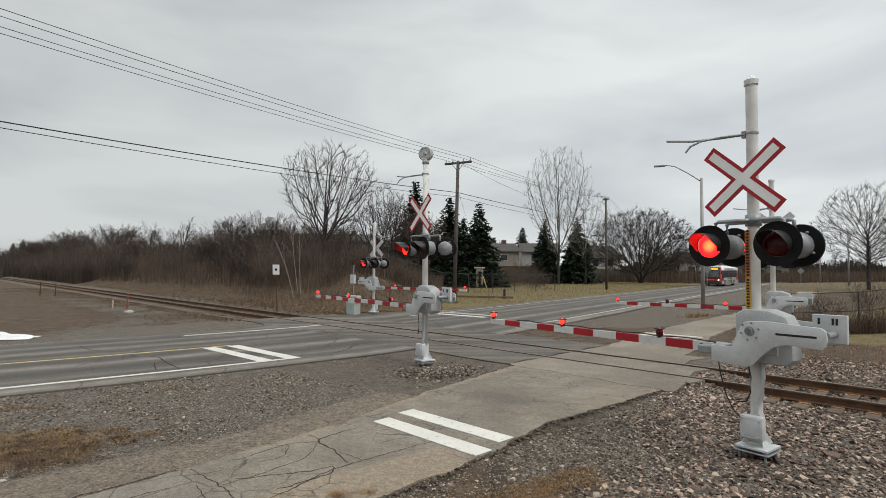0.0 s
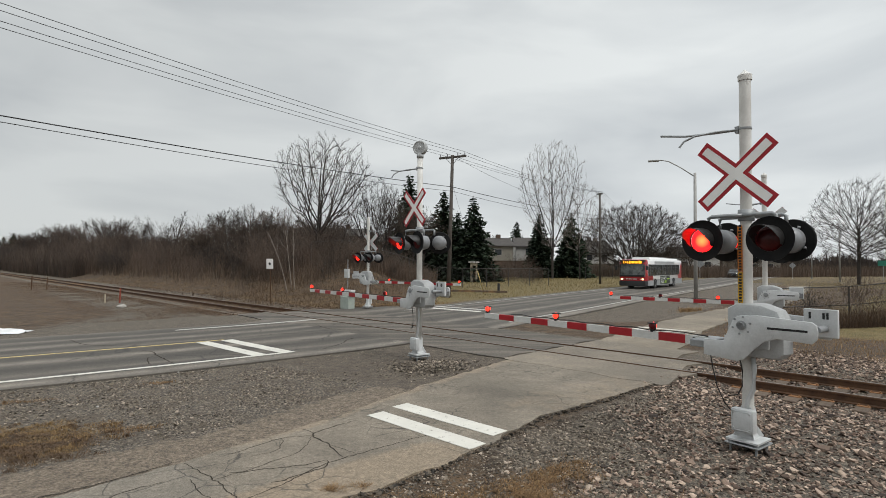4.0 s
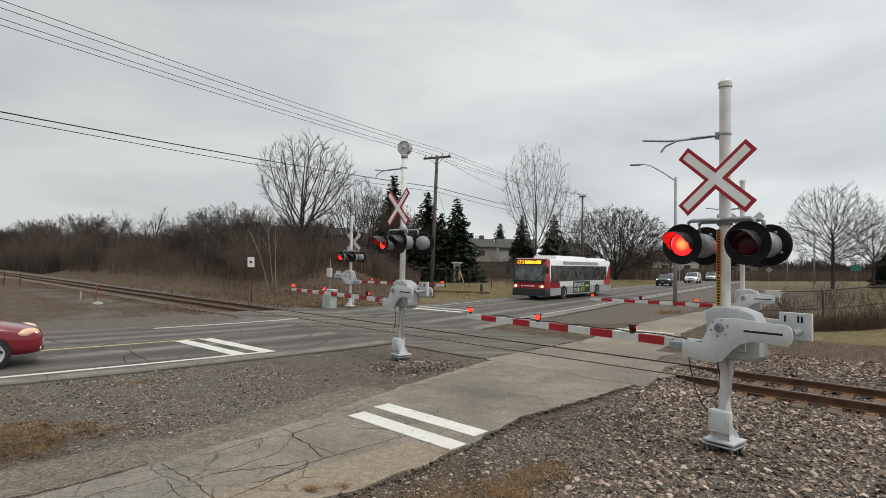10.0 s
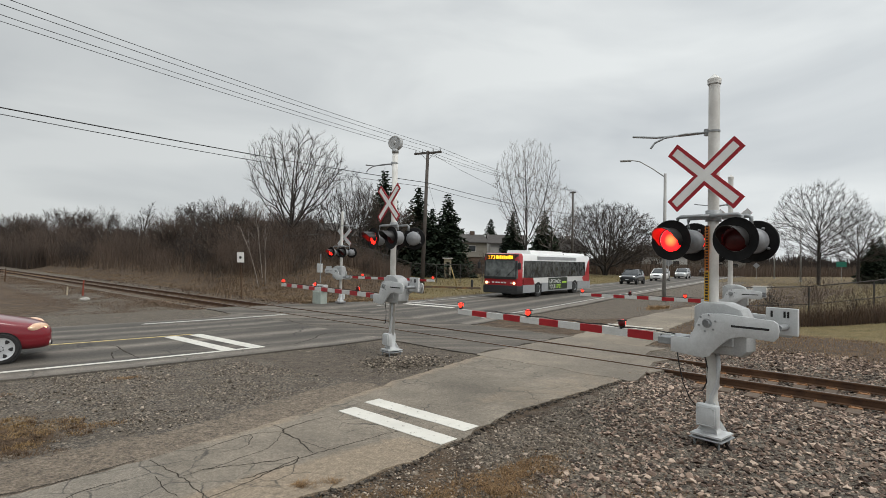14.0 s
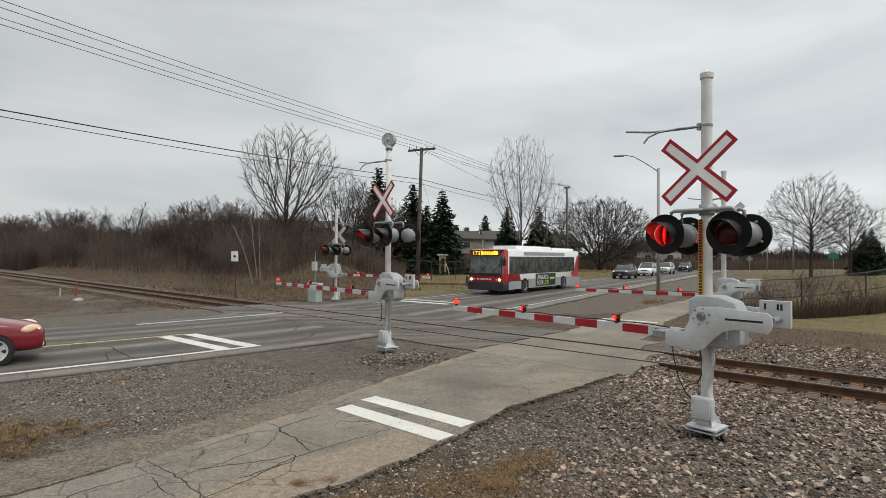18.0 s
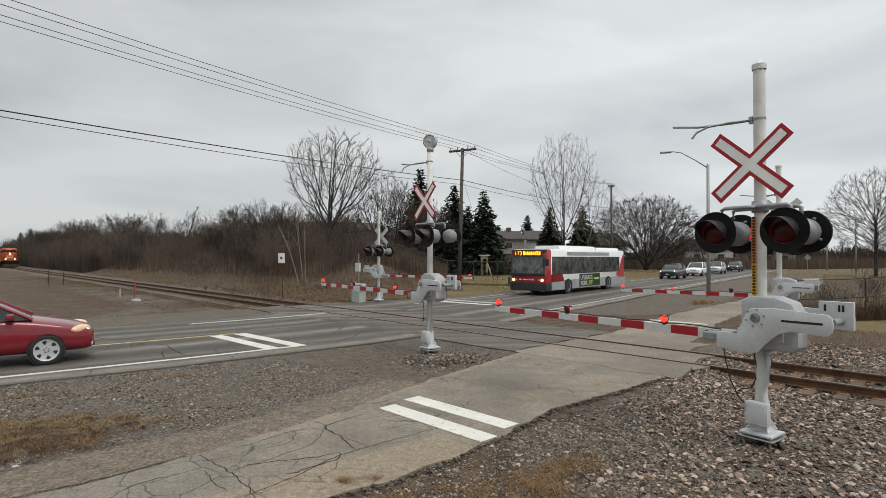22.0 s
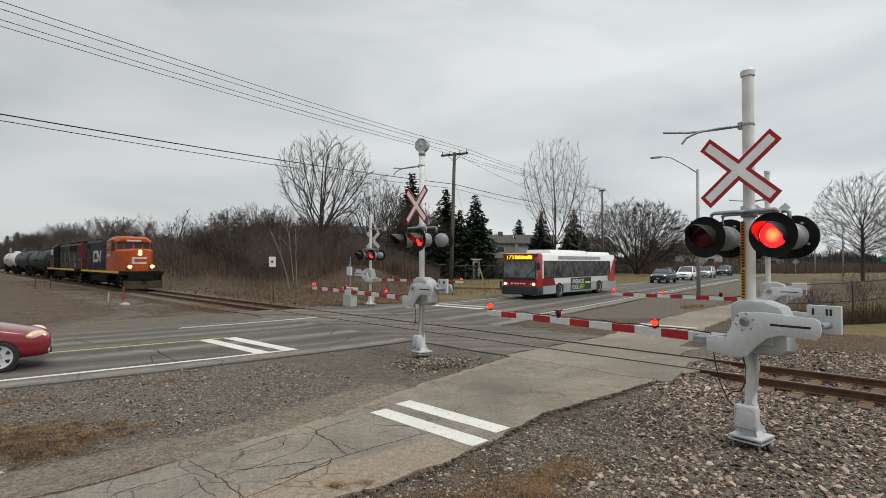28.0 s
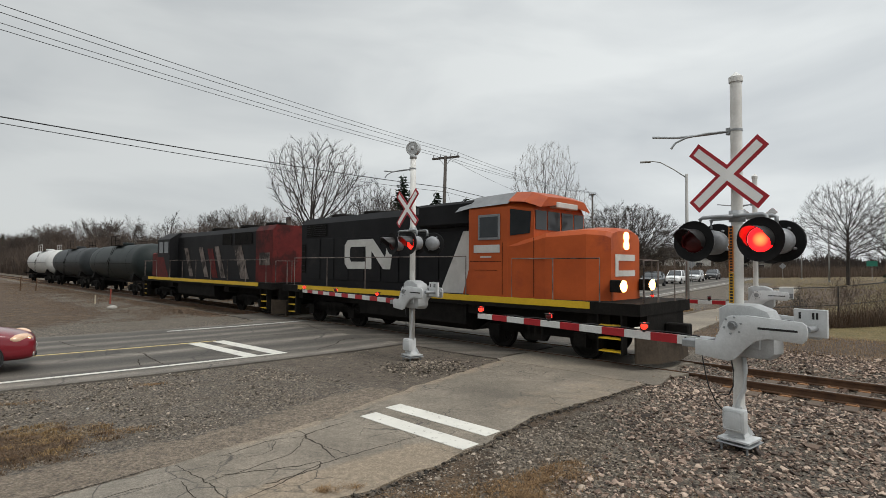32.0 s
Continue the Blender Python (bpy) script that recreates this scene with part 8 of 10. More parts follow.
# the thicket's skyline: rise over the eye for each bearing (x over y)
SKYLINE = [(-0.95, 0.022), (-0.83, 0.030), (-0.77, 0.054), (-0.72, 0.060), (-0.69, 0.076), (-0.655, 0.074), (-0.62, 0.084), (-0.575, 0.088), (-0.545, 0.090), (-0.51, 0.074), (-0.49, 0.086),
           (-0.465, 0.046), (-0.44, 0.070), (-0.405, 0.098), (-0.38, 0.100), (-0.355, 0.103), (-0.30, 0.112), (-0.27, 0.08), (-0.23, 0.055), (0.2, 0.05)]


def skyline(b):
    for (b0, e0), (b1, e1) in zip(SKYLINE, SKYLINE[1:]):
        if b <= b1:
            return e0 + (e1 - e0) * max(0.0, (b - b0) / (b1 - b0))
    return 0.05


KIND_H = (9.0, 8.0, 10.0, 7.0, 9.5)
r = random.Random(77)
for k in range(130):
    f = (k + r.random()) / 130
    s = -48 - 325 * f ** 1.5
    o = r.uniform(21, 34) + 6 * f
    p = tp(s, o)
    if p.y - 1.33 * p.x < 56:
        continue
    top = 2.4 + skyline(p.x / p.y) * p.y - ground_z(p.x, p.y)
    v = r.randrange(5)
    sc = top * (r.uniform(0.4, 0.72) if r.random() < 0.6 else r.uniform(0.8, 1.05)) / KIND_H[v]
    plant("bare_tree", KINDS[v], p.x, p.y, "bare tree in the thicket along the track", group="thicket along the track", yaw=r.uniform(0, 6.28), scale=sc)
# trees that stand out of the thicket's skyline
for b_, o, v, up in ((-0.345, 26, 0, 1.06), (-0.40, 25, 2, 1.05), (-0.375, 27, 4, 0.98), (-0.49, 24, 2, 1.15), (-0.55, 25, 4, 1.02), (-0.60, 25, 1, 1.0), (-0.625, 26, 0, 1.02), (-0.68, 26, 3, 1.02), (-0.70, 25, 1, 0.98), (-0.31, 29, 3, 1.0)):
    y = o / (N.y + N.x * b_)
    x = b_ * y
    plant("bare_tree", KINDS[v], x, y, "taller bare tree in the thicket along the track", group="thicket along the track", yaw=o + v, scale=(2.4 + skyline(b_) * y - ground_z(x, y)) * up / KIND_H[v])
for k in range(120):
    f = (k + r.random()) / 120
    s = -32 - 110 * f ** 1.3
    o = 19.3 - 1.0 * min(1, f * 2) + 9 * r.random() ** 1.2
    p = tp(s, o)
    if p.y - 1.33 * p.x < 46:
        continue
    shrub(BRUSH[r.randrange(len(BRUSH))], p.x, p.y, r.uniform(0, 6.28), r.uniform(0.4, 0.8) * (1 + 0.8 * f), "brush along the track")
for k in range(60):
    x, y = r.uniform(-15, -1), r.uniform(42, 60)
    if y - 1.3 * x < 46:
        continue
    shrub(BRUSH[r.randrange(len(BRUSH))], x, y, r.uniform(0, 6.28), r.uniform(0.28, 0.62), "brush behind the crossing")
for x, y, v, hh in ((-5.4, 64, 0, 9.6), (-3.4, 67, 1, 9.2), (-1.9, 63.5, 4, 9.0), (0.3, 71, 3, 7.6), (-7.6, 66, 2, 8.6)):
    plant("bare_tree", KINDS[v], x, y, "tall brown bare tree behind the crossing", group="trees behind the crossing", yaw=x * 2.0, scale=hh / KIND_H[v])
for k in range(20):
    x = r.uniform(-22, -4.5)
    y = r.uniform(60, 76)
    plant("bare_tree", KINDS[r.randrange(5)], x, y, "bare tree behind the crossing", group="trees behind the crossing", yaw=r.uniform(0, 6.28), scale=r.uniform(0.5, 0.8))
for k in range(18):
    x = r.uniform(2.5, 15)
    shrub(BRUSH[r.randrange(len(BRUSH))], x, r.uniform(74, 84), r.uniform(0, 6.28), r.uniform(0.5, 0.8), "brush before the houses")
for k in range(20):
    shrub(BRUSH[r.randrange(len(BRUSH))], r.uniform(4.5, 13), r.uniform(63, 72), r.uniform(0, 6.28), r.uniform(0.35, 0.62), "brush before the houses")
# far row of trees beyond the lawn and the bend
for k in range(34):
    x = r.uniform(10, 150)
    y = 104 + r.uniform(0, 25) + max(0, x - 45) * 0.45
    plant("bare_tree", KINDS[r.randrange(5)], x, y, "bare tree in the far row", group="far row of trees", yaw=r.uniform(0, 6.28), scale=r.uniform(0.7, 1.1))


def slivers(name, label, material, count, place, seed, slim=0.5):
    """Dense upright twigs: thin leaning slivers, each with a fork, in one mesh."""
    rr = random.Random(seed)
    verts, faces = [], []
    for _ in range(count):
        x, y, z, h, w = place(rr)
        a = rr.uniform(0, 6.28)
        ux, uy = math.cos(a) * w, math.sin(a) * w
        lx, ly = rr.gauss(0, 0.11) * h, rr.gauss(0, 0.11) * h
        mx, my = x + lx * 0.45, y + ly * 0.45
        k = len(verts)
        fx, fy = mx + rr.gauss(0, 0.16) * h, my + rr.gauss(0, 0.16) * h
        verts += [(x - ux, y - uy, z - 0.1), (x + ux, y + uy, z - 0.1), (mx + ux * slim, my + uy * slim, z + h * 0.55), (mx - ux * slim, my - uy * slim, z + h * 0.55), (x + lx, y + ly, z + h), (fx, fy, z + h * rr.uniform(0.8, 1.0))]
        faces += [(k, k + 1, k + 2, k + 3), (k + 3, k + 2, k + 4), (k + 3, k + 2, k + 5)]
    me = bpy.data.meshes.new(name)
    me.from_pydata(verts, [], faces)
    me.materials.append(material)
    return tagged(new(name, me), label, kind="stuff")


def near_thicket(rr):
    f = rr.random() ** 1.5
    p = tp(-33 - 120 * f, 19.6 - 2.2 * f + 12 * rr.random() ** 0.9)
    if p.y - 1.33 * p.x < 46:
        p = tp(-60 - 80 * rr.random(), 21 + 9 * rr.random())
    return p.x, p.y, ground_z(p.x, p.y), rr.uniform(0.5, 1.9) * (1 + 0.8 * f), rr.uniform(0.006, 0.016) * (1 + 2 * f)


def far_thicket(rr):
    f = rr.random() ** 1.3
    p = tp(-95 - 345 * f, 16.4 + 15 * rr.random())
    return p.x, p.y, ground_z(p.x, p.y), min(rr.uniform(1.2, 5.0) * (0.9 + 0.5 * f), (2.4 + skyline(p.x / p.y) * p.y) * rr.uniform(0.4, 0.95)), rr.uniform(0.04, 0.10) * (1 + 1.5 * f)


def behind_crossing(rr):
    while True:
        x, y = rr.uniform(-17, 0), rr.uniform(43, 66)
        if y - 1.3 * x > 47:
            return x, y, ground_z(x, y), rr.uniform(0.5, 1.9), rr.uniform(0.006, 0.014)


def beyond_lawn(rr):
    x = rr.uniform(4, 150)
    y = 97 + rr.uniform(0, 16) + max(0, x - 45) * 0.45
    return x, y, ground_z(x, y), rr.uniform(0.8, 3.2) * (1.0 + 0.6 * noise.noise(Vector((x * 0.12, y * 0.12, 3)))), rr.uniform(0.015, 0.04)


M_BRUSHI = island_mat("mixed_brush_twigs", [(0.042, 0.032, 0.026), (0.105, 0.078, 0.060), (0.068, 0.050, 0.040), (0.14, 0.105, 0.081)])
M_FARBI = island_mat("dark_far_brush", [(0.036, 0.029, 0.025), (0.055, 0.042, 0.035), (0.045, 0.035, 0.029), (0.07, 0.054, 0.044)])
slivers("undergrowth", "dense dead undergrowth among the brush", M_BRUSHI, 20000, near_thicket, 31)
slivers("undergrowth", "dark dense brush far along the track", M_FARBI, 42000, far_thicket, 32)
slivers("undergrowth", "dense reddish brush behind the crossing", M_BRUSHI, 6000, behind_crossing, 33)
slivers("undergrowth", "brown brush beyond the lawn", M_BRUSHI, 22000, beyond_lawn, 34)


def far_woods():
    """Dense far woods along the horizon: thin upright slivers in one mesh."""
    rr = random.Random(8)
    verts, faces = [], []
    for k in range(16000):
        a = radians(rr.uniform(38, 142))
        d = rr.uniform(175, 300)
        x, y = math.cos(a) * d, math.sin(a) * d
        h = (4.5 + 3.5 * noise.noise(Vector((a * 14, 0, 0))) + 2.0 * noise.noise(Vector((a * 60, 0, 5)))) * rr.uniform(0.6, 1.15) * d / 200
        w = rr.uniform(0.15, 0.5)
        k0 = len(verts)
        ux, uy = -math.sin(a) * w, math.cos(a) * w
        lx, ly = rr.gauss(0, 0.5), rr.gauss(0, 0.5)
        verts += [(x - ux, y - uy, -0.5), (x + ux, y + uy, -0.5), (x + ux * 0.8 + lx * 0.5, y + uy * 0.8 + ly * 0.5, h * 0.6), (x + lx, y + ly, h), (x - ux * 0.8 + lx * 0.5, y - uy * 0.8 + ly * 0.5, h * 0.6)]
        faces += [(k0, k0 + 1, k0 + 2, k0 + 4), (k0 + 4, k0 + 2, k0 + 3)]
    me = bpy.data.meshes.new("far_woods")
    me.from_pydata(verts, [], faces)
    me.materials.append(M_TWIG)
    tagged(new("far_woods", me), "bare grey-brown woods along the horizon", kind="stuff")


far_woods()


def spruce_meshes(seed, h, w):
    """A trunk, and drooping boughs each with many small needle sprays."""
    r = random.Random(seed)
    wood, green = ([], []), ([], [])
    tube(wood[0], wood[1], [Vector((0, 0, -0.1)), Vector((0, 0, h * 0.5)), Vector((0, 0, h))], [h * 0.016, h * 0.01, 0.01], 6)
    z = h * 0.05
    while z < h * 0.985:
        f = z / h
        reach = w * (1 - f) ** 0.85 * r.uniform(0.85, 1.1) + 0.12
        n = max(4, int(9 * (1 - f) + 4))
        for k in range(n):
            a = 2 * math.pi * (k + r.random()) / n
            L = reach * r.uniform(0.65, 1.12)
            d = Vector((math.cos(a), math.sin(a), 0))
            for j in range(max(2, int(L / 0.22))):
                g = (j + r.random()) / max(2, int(L / 0.22))
                c = d * (L * g) + Vector((0, 0, z + L * (0.10 * g - 0.32 * g * g)))
                for q in range(4):
                    sd = (d * r.uniform(0.2, 1) + Vector((r.gauss(0, 0.8), r.gauss(0, 0.8), r.gauss(-0.25, 0.35)))).normalized()
                    ln = r.uniform(0.4, 0.8) * (0.55 + 0.45 * (1 - f))
                    wd = Vector((-sd.y, sd.x, r.gauss(0, 0.4))).normalized() * ln * 0.34
                    k0 = len(green[0])
                    e = c + sd * ln
                    green[0].extend([tuple(c - wd * 0.5), tuple(c + sd * ln * 0.5 - wd), tuple(e), tuple(c + sd * ln * 0.5 + wd), tuple(c + wd * 0.5 + Vector((0, 0, -0.05)))])
                    green[1].append(tuple(range(k0, k0 + 5)))
        z += h * 0.018 + 0.08
    return raw_mesh("trunk", wood, M_BARK), raw_mesh("crown", green, M_NEEDLE)


SPR = [spruce_meshes(81, 11.0, 3.3), spruce_meshes(82, 11.0, 3.6), spruce_meshes(83, 11.0, 4.0)]
for k, (px, top, d, v, nm) in enumerate(((735, 332, 74, 0, "dark spruce behind the crossing"), (795, 347, 70, 1, "dark spruce beside a utility pole"), (848, 358, 68, 2, "dark broad spruce beside the house"), (820, 385, 72, 0, "dark spruce beside the house"),
                                         (925, 402, 112, 1, "small dark spruce behind the house"), (965, 385, 88, 0, "dark spruce behind the lawn"), (1022, 384, 88, 2, "dark spruce behind the lawn"), (775, 400, 76, 2, "dark spruce behind the crossing"), (40, 425, 250, 2, "dark far evergreen above the thicket"), (22, 432, 270, 0, "dark far evergreen above the thicket"))):
    x = (px - 784) / 950 * d
    hgt = (477 - top) / 950 * d + 2.4
    plant("spruce_tree", SPR[v], x, d, nm, group="spruces", yaw=k * 1.3, scale=hgt / 11.0)
for x, y, hh in ((69.5, 77, 7.0), (73.5, 80, 7.6), (79, 81, 7.2), (86, 82, 7.5)):
    plant("pine_tree", SPR[2], x, y, "dark evergreen on the grassy rise", group="evergreens on the rise", yaw=x, scale=hh / 11)


# pale saplings and a dead trunk in the brush
for k, (px, py, d, hh, lean) in enumerate(((520, 545, 37, 4.6, -12), (533, 545, 37.5, 4.0, -5), (528, 545, 38, 4.8, -2))):
    x = (px - 784) / 950 * d
    ms = tree_meshes(130 + k, hh, 0.032, depth=2, kids=(5, 3), bark=M_PALEB, twig=M_PALEB, rmin=0.006, ang=(0.25, 0.5), trunk=0.95, shrink=(0.2, 0.35), from0=(0.55, 1.0))
    t_ = plant("sapling", ms, x, d, "thin pale leaning sapling on the bank", group="saplings")
    t_.rotation_euler = (0, radians(lean), 0)


def blades(name, label, mat_, count, place, h, w, seed, lean=0.5, kind="stuff"):
    """Grass or weeds: thin bent blades in one mesh."""
    rr = random.Random(seed)
    verts, faces = [], []
    for _ in range(count):
        p = place(rr)
        if p is None:
            continue
        x, y, z = p
        hh = h * math.exp(rr.gauss(0, 0.35))
        a = rr.uniform(0, 6.28)
        dx, dy = math.cos(a) * lean * hh * rr.random(), math.sin(a) * lean * hh * rr.random()
        px, py = -math.sin(a) * w / 2, math.cos(a) * w / 2
        k = len(verts)
        verts += [(x - px, y - py, z - 0.02), (x + px, y + py, z - 0.02), (x + dx * 0.4 + px * 0.8, y + dy * 0.4 + py * 0.8, z + hh * 0.6), (x + dx * 0.4 - px * 0.8, y + dy * 0.4 - py * 0.8, z + hh * 0.6), (x + dx, y + dy, z + hh * 0.9)]
        faces += [(k, k + 1, k + 2, k + 3), (k + 3, k + 2, k + 4)]
    me = bpy.data.meshes.new(name)
    me.from_pydata(verts, [], faces)
    me.materials.append(mat_)
    return tagged(new(name, me), label, kind=kind)


def patches(spots):
    def place(rr):
        cx, cy, ra, rb, yw = spots[rr.randrange(len(spots))]
        a, d = rr.uniform(0, 6.28), math.sqrt(rr.random()) if rr.random() < 0.6 else abs(rr.gauss(0, 0.75))
        u_, v_ = ra * d * math.cos(a), rb * d * math.sin(a)
        x, y = cx + u_ * math.cos(yw) - v_ * math.sin(yw), cy + u_ * math.sin(yw) + v_ * math.cos(yw)
        if noise.noise(Vector((x * 2.3, y * 2.3, 6))) + 0.5 * noise.noise(Vector((x * 6, y * 6, 1))) < -0.18 and rr.random() < 0.85:
            return None
        return x, y, ground_z(x, y) + 0.03 * max(0.0, noise.noise(Vector((x * 4, y * 4, 2))))
    return place


M_STRAWI = island_mat("dry_grass_blades", [(0.15, 0.10, 0.055), (0.27, 0.185, 0.095), (0.20, 0.135, 0.075), (0.34, 0.245, 0.13)])
M_WEEDI = island_mat("dead_weeds", [(0.04, 0.029, 0.023), (0.085, 0.06, 0.043), (0.12, 0.085, 0.056), (0.06, 0.043, 0.033)])
M_LAWNI = island_mat("winter_lawn_blades", [(0.10, 0.095, 0.036), (0.175, 0.145, 0.065), (0.22, 0.175, 0.088), (0.13, 0.118, 0.046)])
M_BANK = island_mat("bank_straw", [(0.07, 0.051, 0.034), (0.175, 0.128, 0.076), (0.115, 0.083, 0.052), (0.26, 0.195, 0.115)])
M_FLATG = island_mat("russet_flat_grass", [(0.055, 0.038, 0.026), (0.115, 0.077, 0.048), (0.08, 0.054, 0.035), (0.17, 0.12, 0.072)])


def flat_grass(rr):
    """Russet grass in uneven drifts on the flat ground before the track."""
    p = tp(-25 - 55 * rr.random() ** 1.3, 10.8 - abs(rr.gauss(0, 2.4)))
    if noise.noise(Vector((p.x * 0.35, p.y * 0.35, 8))) < 0.0 and rr.random() < 0.75:
        return None
    return p.x, p.y, ground_z(p.x, p.y)


M_MATTED = island_mat("matted_brown_grass", [(0.075, 0.048, 0.026), (0.20, 0.13, 0.064), (0.135, 0.088, 0.046), (0.30, 0.205, 0.105)])
M_TURF = island_mat("flattened_straw", [(0.13, 0.088, 0.044), (0.22, 0.155, 0.074), (0.17, 0.118, 0.058), (0.29, 0.21, 0.11)])
M_THATCH = island_mat("rotted_grass", [(0.045, 0.029, 0.018), (0.10, 0.064, 0.036), (0.07, 0.046, 0.027), (0.15, 0.10, 0.058)])


def turf(dark):
    """Flattened grass with a ragged outline and bare gaps; its straw and its rotted brown parts lie in clumps."""
    def place(rr):
        x, y = rr.uniform(-7.6, -3.4), rr.uniform(5.9, 9.0)
        r_ = math.hypot((x + 5.55) / 1.3, (y - 7.25) / 1.05)
        n_ = noise.noise(Vector((x * 1.7, y * 1.7, 6))) + 0.7 * noise.noise(Vector((x * 5, y * 5, 1)))
        if rr.random() > (1.02 - r_ + 0.5 * n_) * 3.2:
            return None
        tone = noise.noise(Vector((x * 1.8, y * 3.4, 12))) + 0.5 * noise.noise(Vector((x * 7, y * 9, 3))) - 0.3 * (y - 7.5) + 0.22 * (x + 5.2)
        if (tone + rr.gauss(0, 0.12) > 0.0) != dark:
            return None
        return x, y, ground_z(x, y) + 0.06 * max(0.0, noise.noise(Vector((x * 4, y * 4, 2))))
    return place


blades("dry_grass", "flattened straw-coloured grass beside the footpath", M_TURF, 46000, turf(False), 0.015, 0.008, 21, 4.0)
blades("dry_grass", "rotted dark brown grass beside the footpath", M_THATCH, 46000, turf(True), 0.018, 0.008, 33, 3.5)
blades("dry_grass", "thin dry grass at the road's shoulder", M_MATTED, 1500, patches([(-7.2, 9.4, 0.5, 0.16, 0.5), (-5.6, 10.9, 0.3, 0.12, 0.4), (-4.35, 7.95, 0.35, 0.2, 0.5)]), 0.02, 0.007, 34, 3.5)
blades("dry_grass", "dry brown grass at the footpath's edge", M_MATTED, 30000, patches([(0.9, 5.75, 1.1, 0.4, 0.5), (0.7, 5.6, 0.9, 0.35, 0.7), (-0.5, 5.3, 0.7, 0.25, 0.5), (1.3, 6.1, 0.8, 0.25, 0.8), (0.2, 4.6, 1.6, 0.7, 0.3), (2.0, 5.0, 1.2, 0.6, 0.3), (-0.95, 5.85, 0.25, 0.1, 0.2)]), 0.02, 0.006, 22, 3.5)
blades("dry_grass", "tufts of dry straw along the bank", M_BANK, 26000, lambda rr: (lambda s, o: (*tp(s, o)[:2], ground_z(*tp(s, o)[:2])))(-24 - 60 * rr.random() ** 1.5, 16.0 + abs(rr.gauss(0, 3.0))), 0.09, 0.02, 23, 3.0)
blades("dry_grass", "dry straw on the flat ground before the track", M_FLATG, 46000, flat_grass, 0.05, 0.011, 24, 3.0)
blades("dry_grass", "matted pale straw on the ground before the brush", M_BANK, 16000, lambda rr: (lambda a, b: None if b - 1.3 * a < 31.5 else (a, b, ground_z(a, b)))(rr.uniform(-14, 0), rr.uniform(29.5, 44)), 0.11, 0.014, 31, 2.0)
blades("dead_weeds", "low dark weeds before the brush", M_WEEDI, 9000, lambda rr: (lambda a, b: None if b - 1.3 * a < 36 or noise.noise(Vector((a * 0.5, b * 0.5, 2))) < 0.05 else (a, b, ground_z(a, b)))(rr.uniform(-16, 1), rr.uniform(33, 47)), 0.45, 0.012, 32, 0.7)
blades("dry_grass", "golden dry grass beside the far footpath", M_STRAWI, 5000, patches([(11.6, 19.5, 1.8, 0.8, 1.0), (13.2, 22.5, 2.2, 0.9, 1.0), (13.6, 28.8, 1.3, 0.4, 0.75), (-2.0, 31.5, 4.0, 1.0, 0.5)]), 0.13, 0.014, 25, 1.0)
blades("lawn", "short winter lawn, green and straw-coloured", M_LAWNI, 22000, lambda rr: (lambda a, b: None if b - 1.3 * a < 32.5 else (a, b, ground_z(a, b)))(rr.uniform(0, 40), rr.uniform(38, 90)), 0.12, 0.03, 26, 0.9)
blades("lawn", "green and straw-coloured winter grass on the rise", M_LAWNI, 16000, lambda rr: (lambda a, b: None if b > 1.3 * a + 6 or b < 22.6 else (a, b, ground_z(a, b)))(rr.uniform(13, 62), rr.uniform(22, 74)), 0.10, 0.03, 28, 0.9)
blades("dry_grass", "golden dry grass between the ballast and the wire fence", M_STRAWI, 9000, lambda rr: (lambda s, o: (*tp(s, o)[:2], ground_z(*tp(s, o)[:2])))(-6.5 + 22 * rr.random(), 17.3 + 5.5 * rr.random() ** 0.8), 0.07, 0.012, 29, 1.6)
blades("dead_weeds", "tall dead weeds along a wire fence", M_WEEDI, 26000, lambda rr: (lambda a, b: (a, b, ground_z(a, b)))(rr.uniform(13.8, 34), 20.7 + abs(rr.gauss(0, 0.9))), 0.5, 0.012, 27, 0.6)
for k in range(16):
    x = 14.5 + k * 1.15 + r.uniform(-0.4, 0.4)
    shrub(BRUSH[k % 3], x, 22.0 + r.uniform(-0.4, 0.8), r.uniform(0, 6.28), r.uniform(0.3, 0.48), "weeds along the wire fence")

# ---- poles and wires ----
M_POLE = mat("weathered_pole_wood", (0.065, 0.055, 0.048), (0.10, 0.088, 0.078), 3.0, 0.9, 0, 0.4, 25, 0.2)
M_STEELP = mat("grey_steel_pole", (0.33, 0.325, 0.31), (0.27, 0.265, 0.255), 2.0, 0.55, 0.2)
M_WIRE = mat("black_wire", (0.02, 0.02, 0.022), (0.03, 0.03, 0.03), 1.0, 0.6)
M_INS = mat("grey_insulator", (0.25, 0.25, 0.26), (0.2, 0.2, 0.21), 3.0, 0.3)
WIRE_DIR = Vector((-0.553, -0.833, 0))


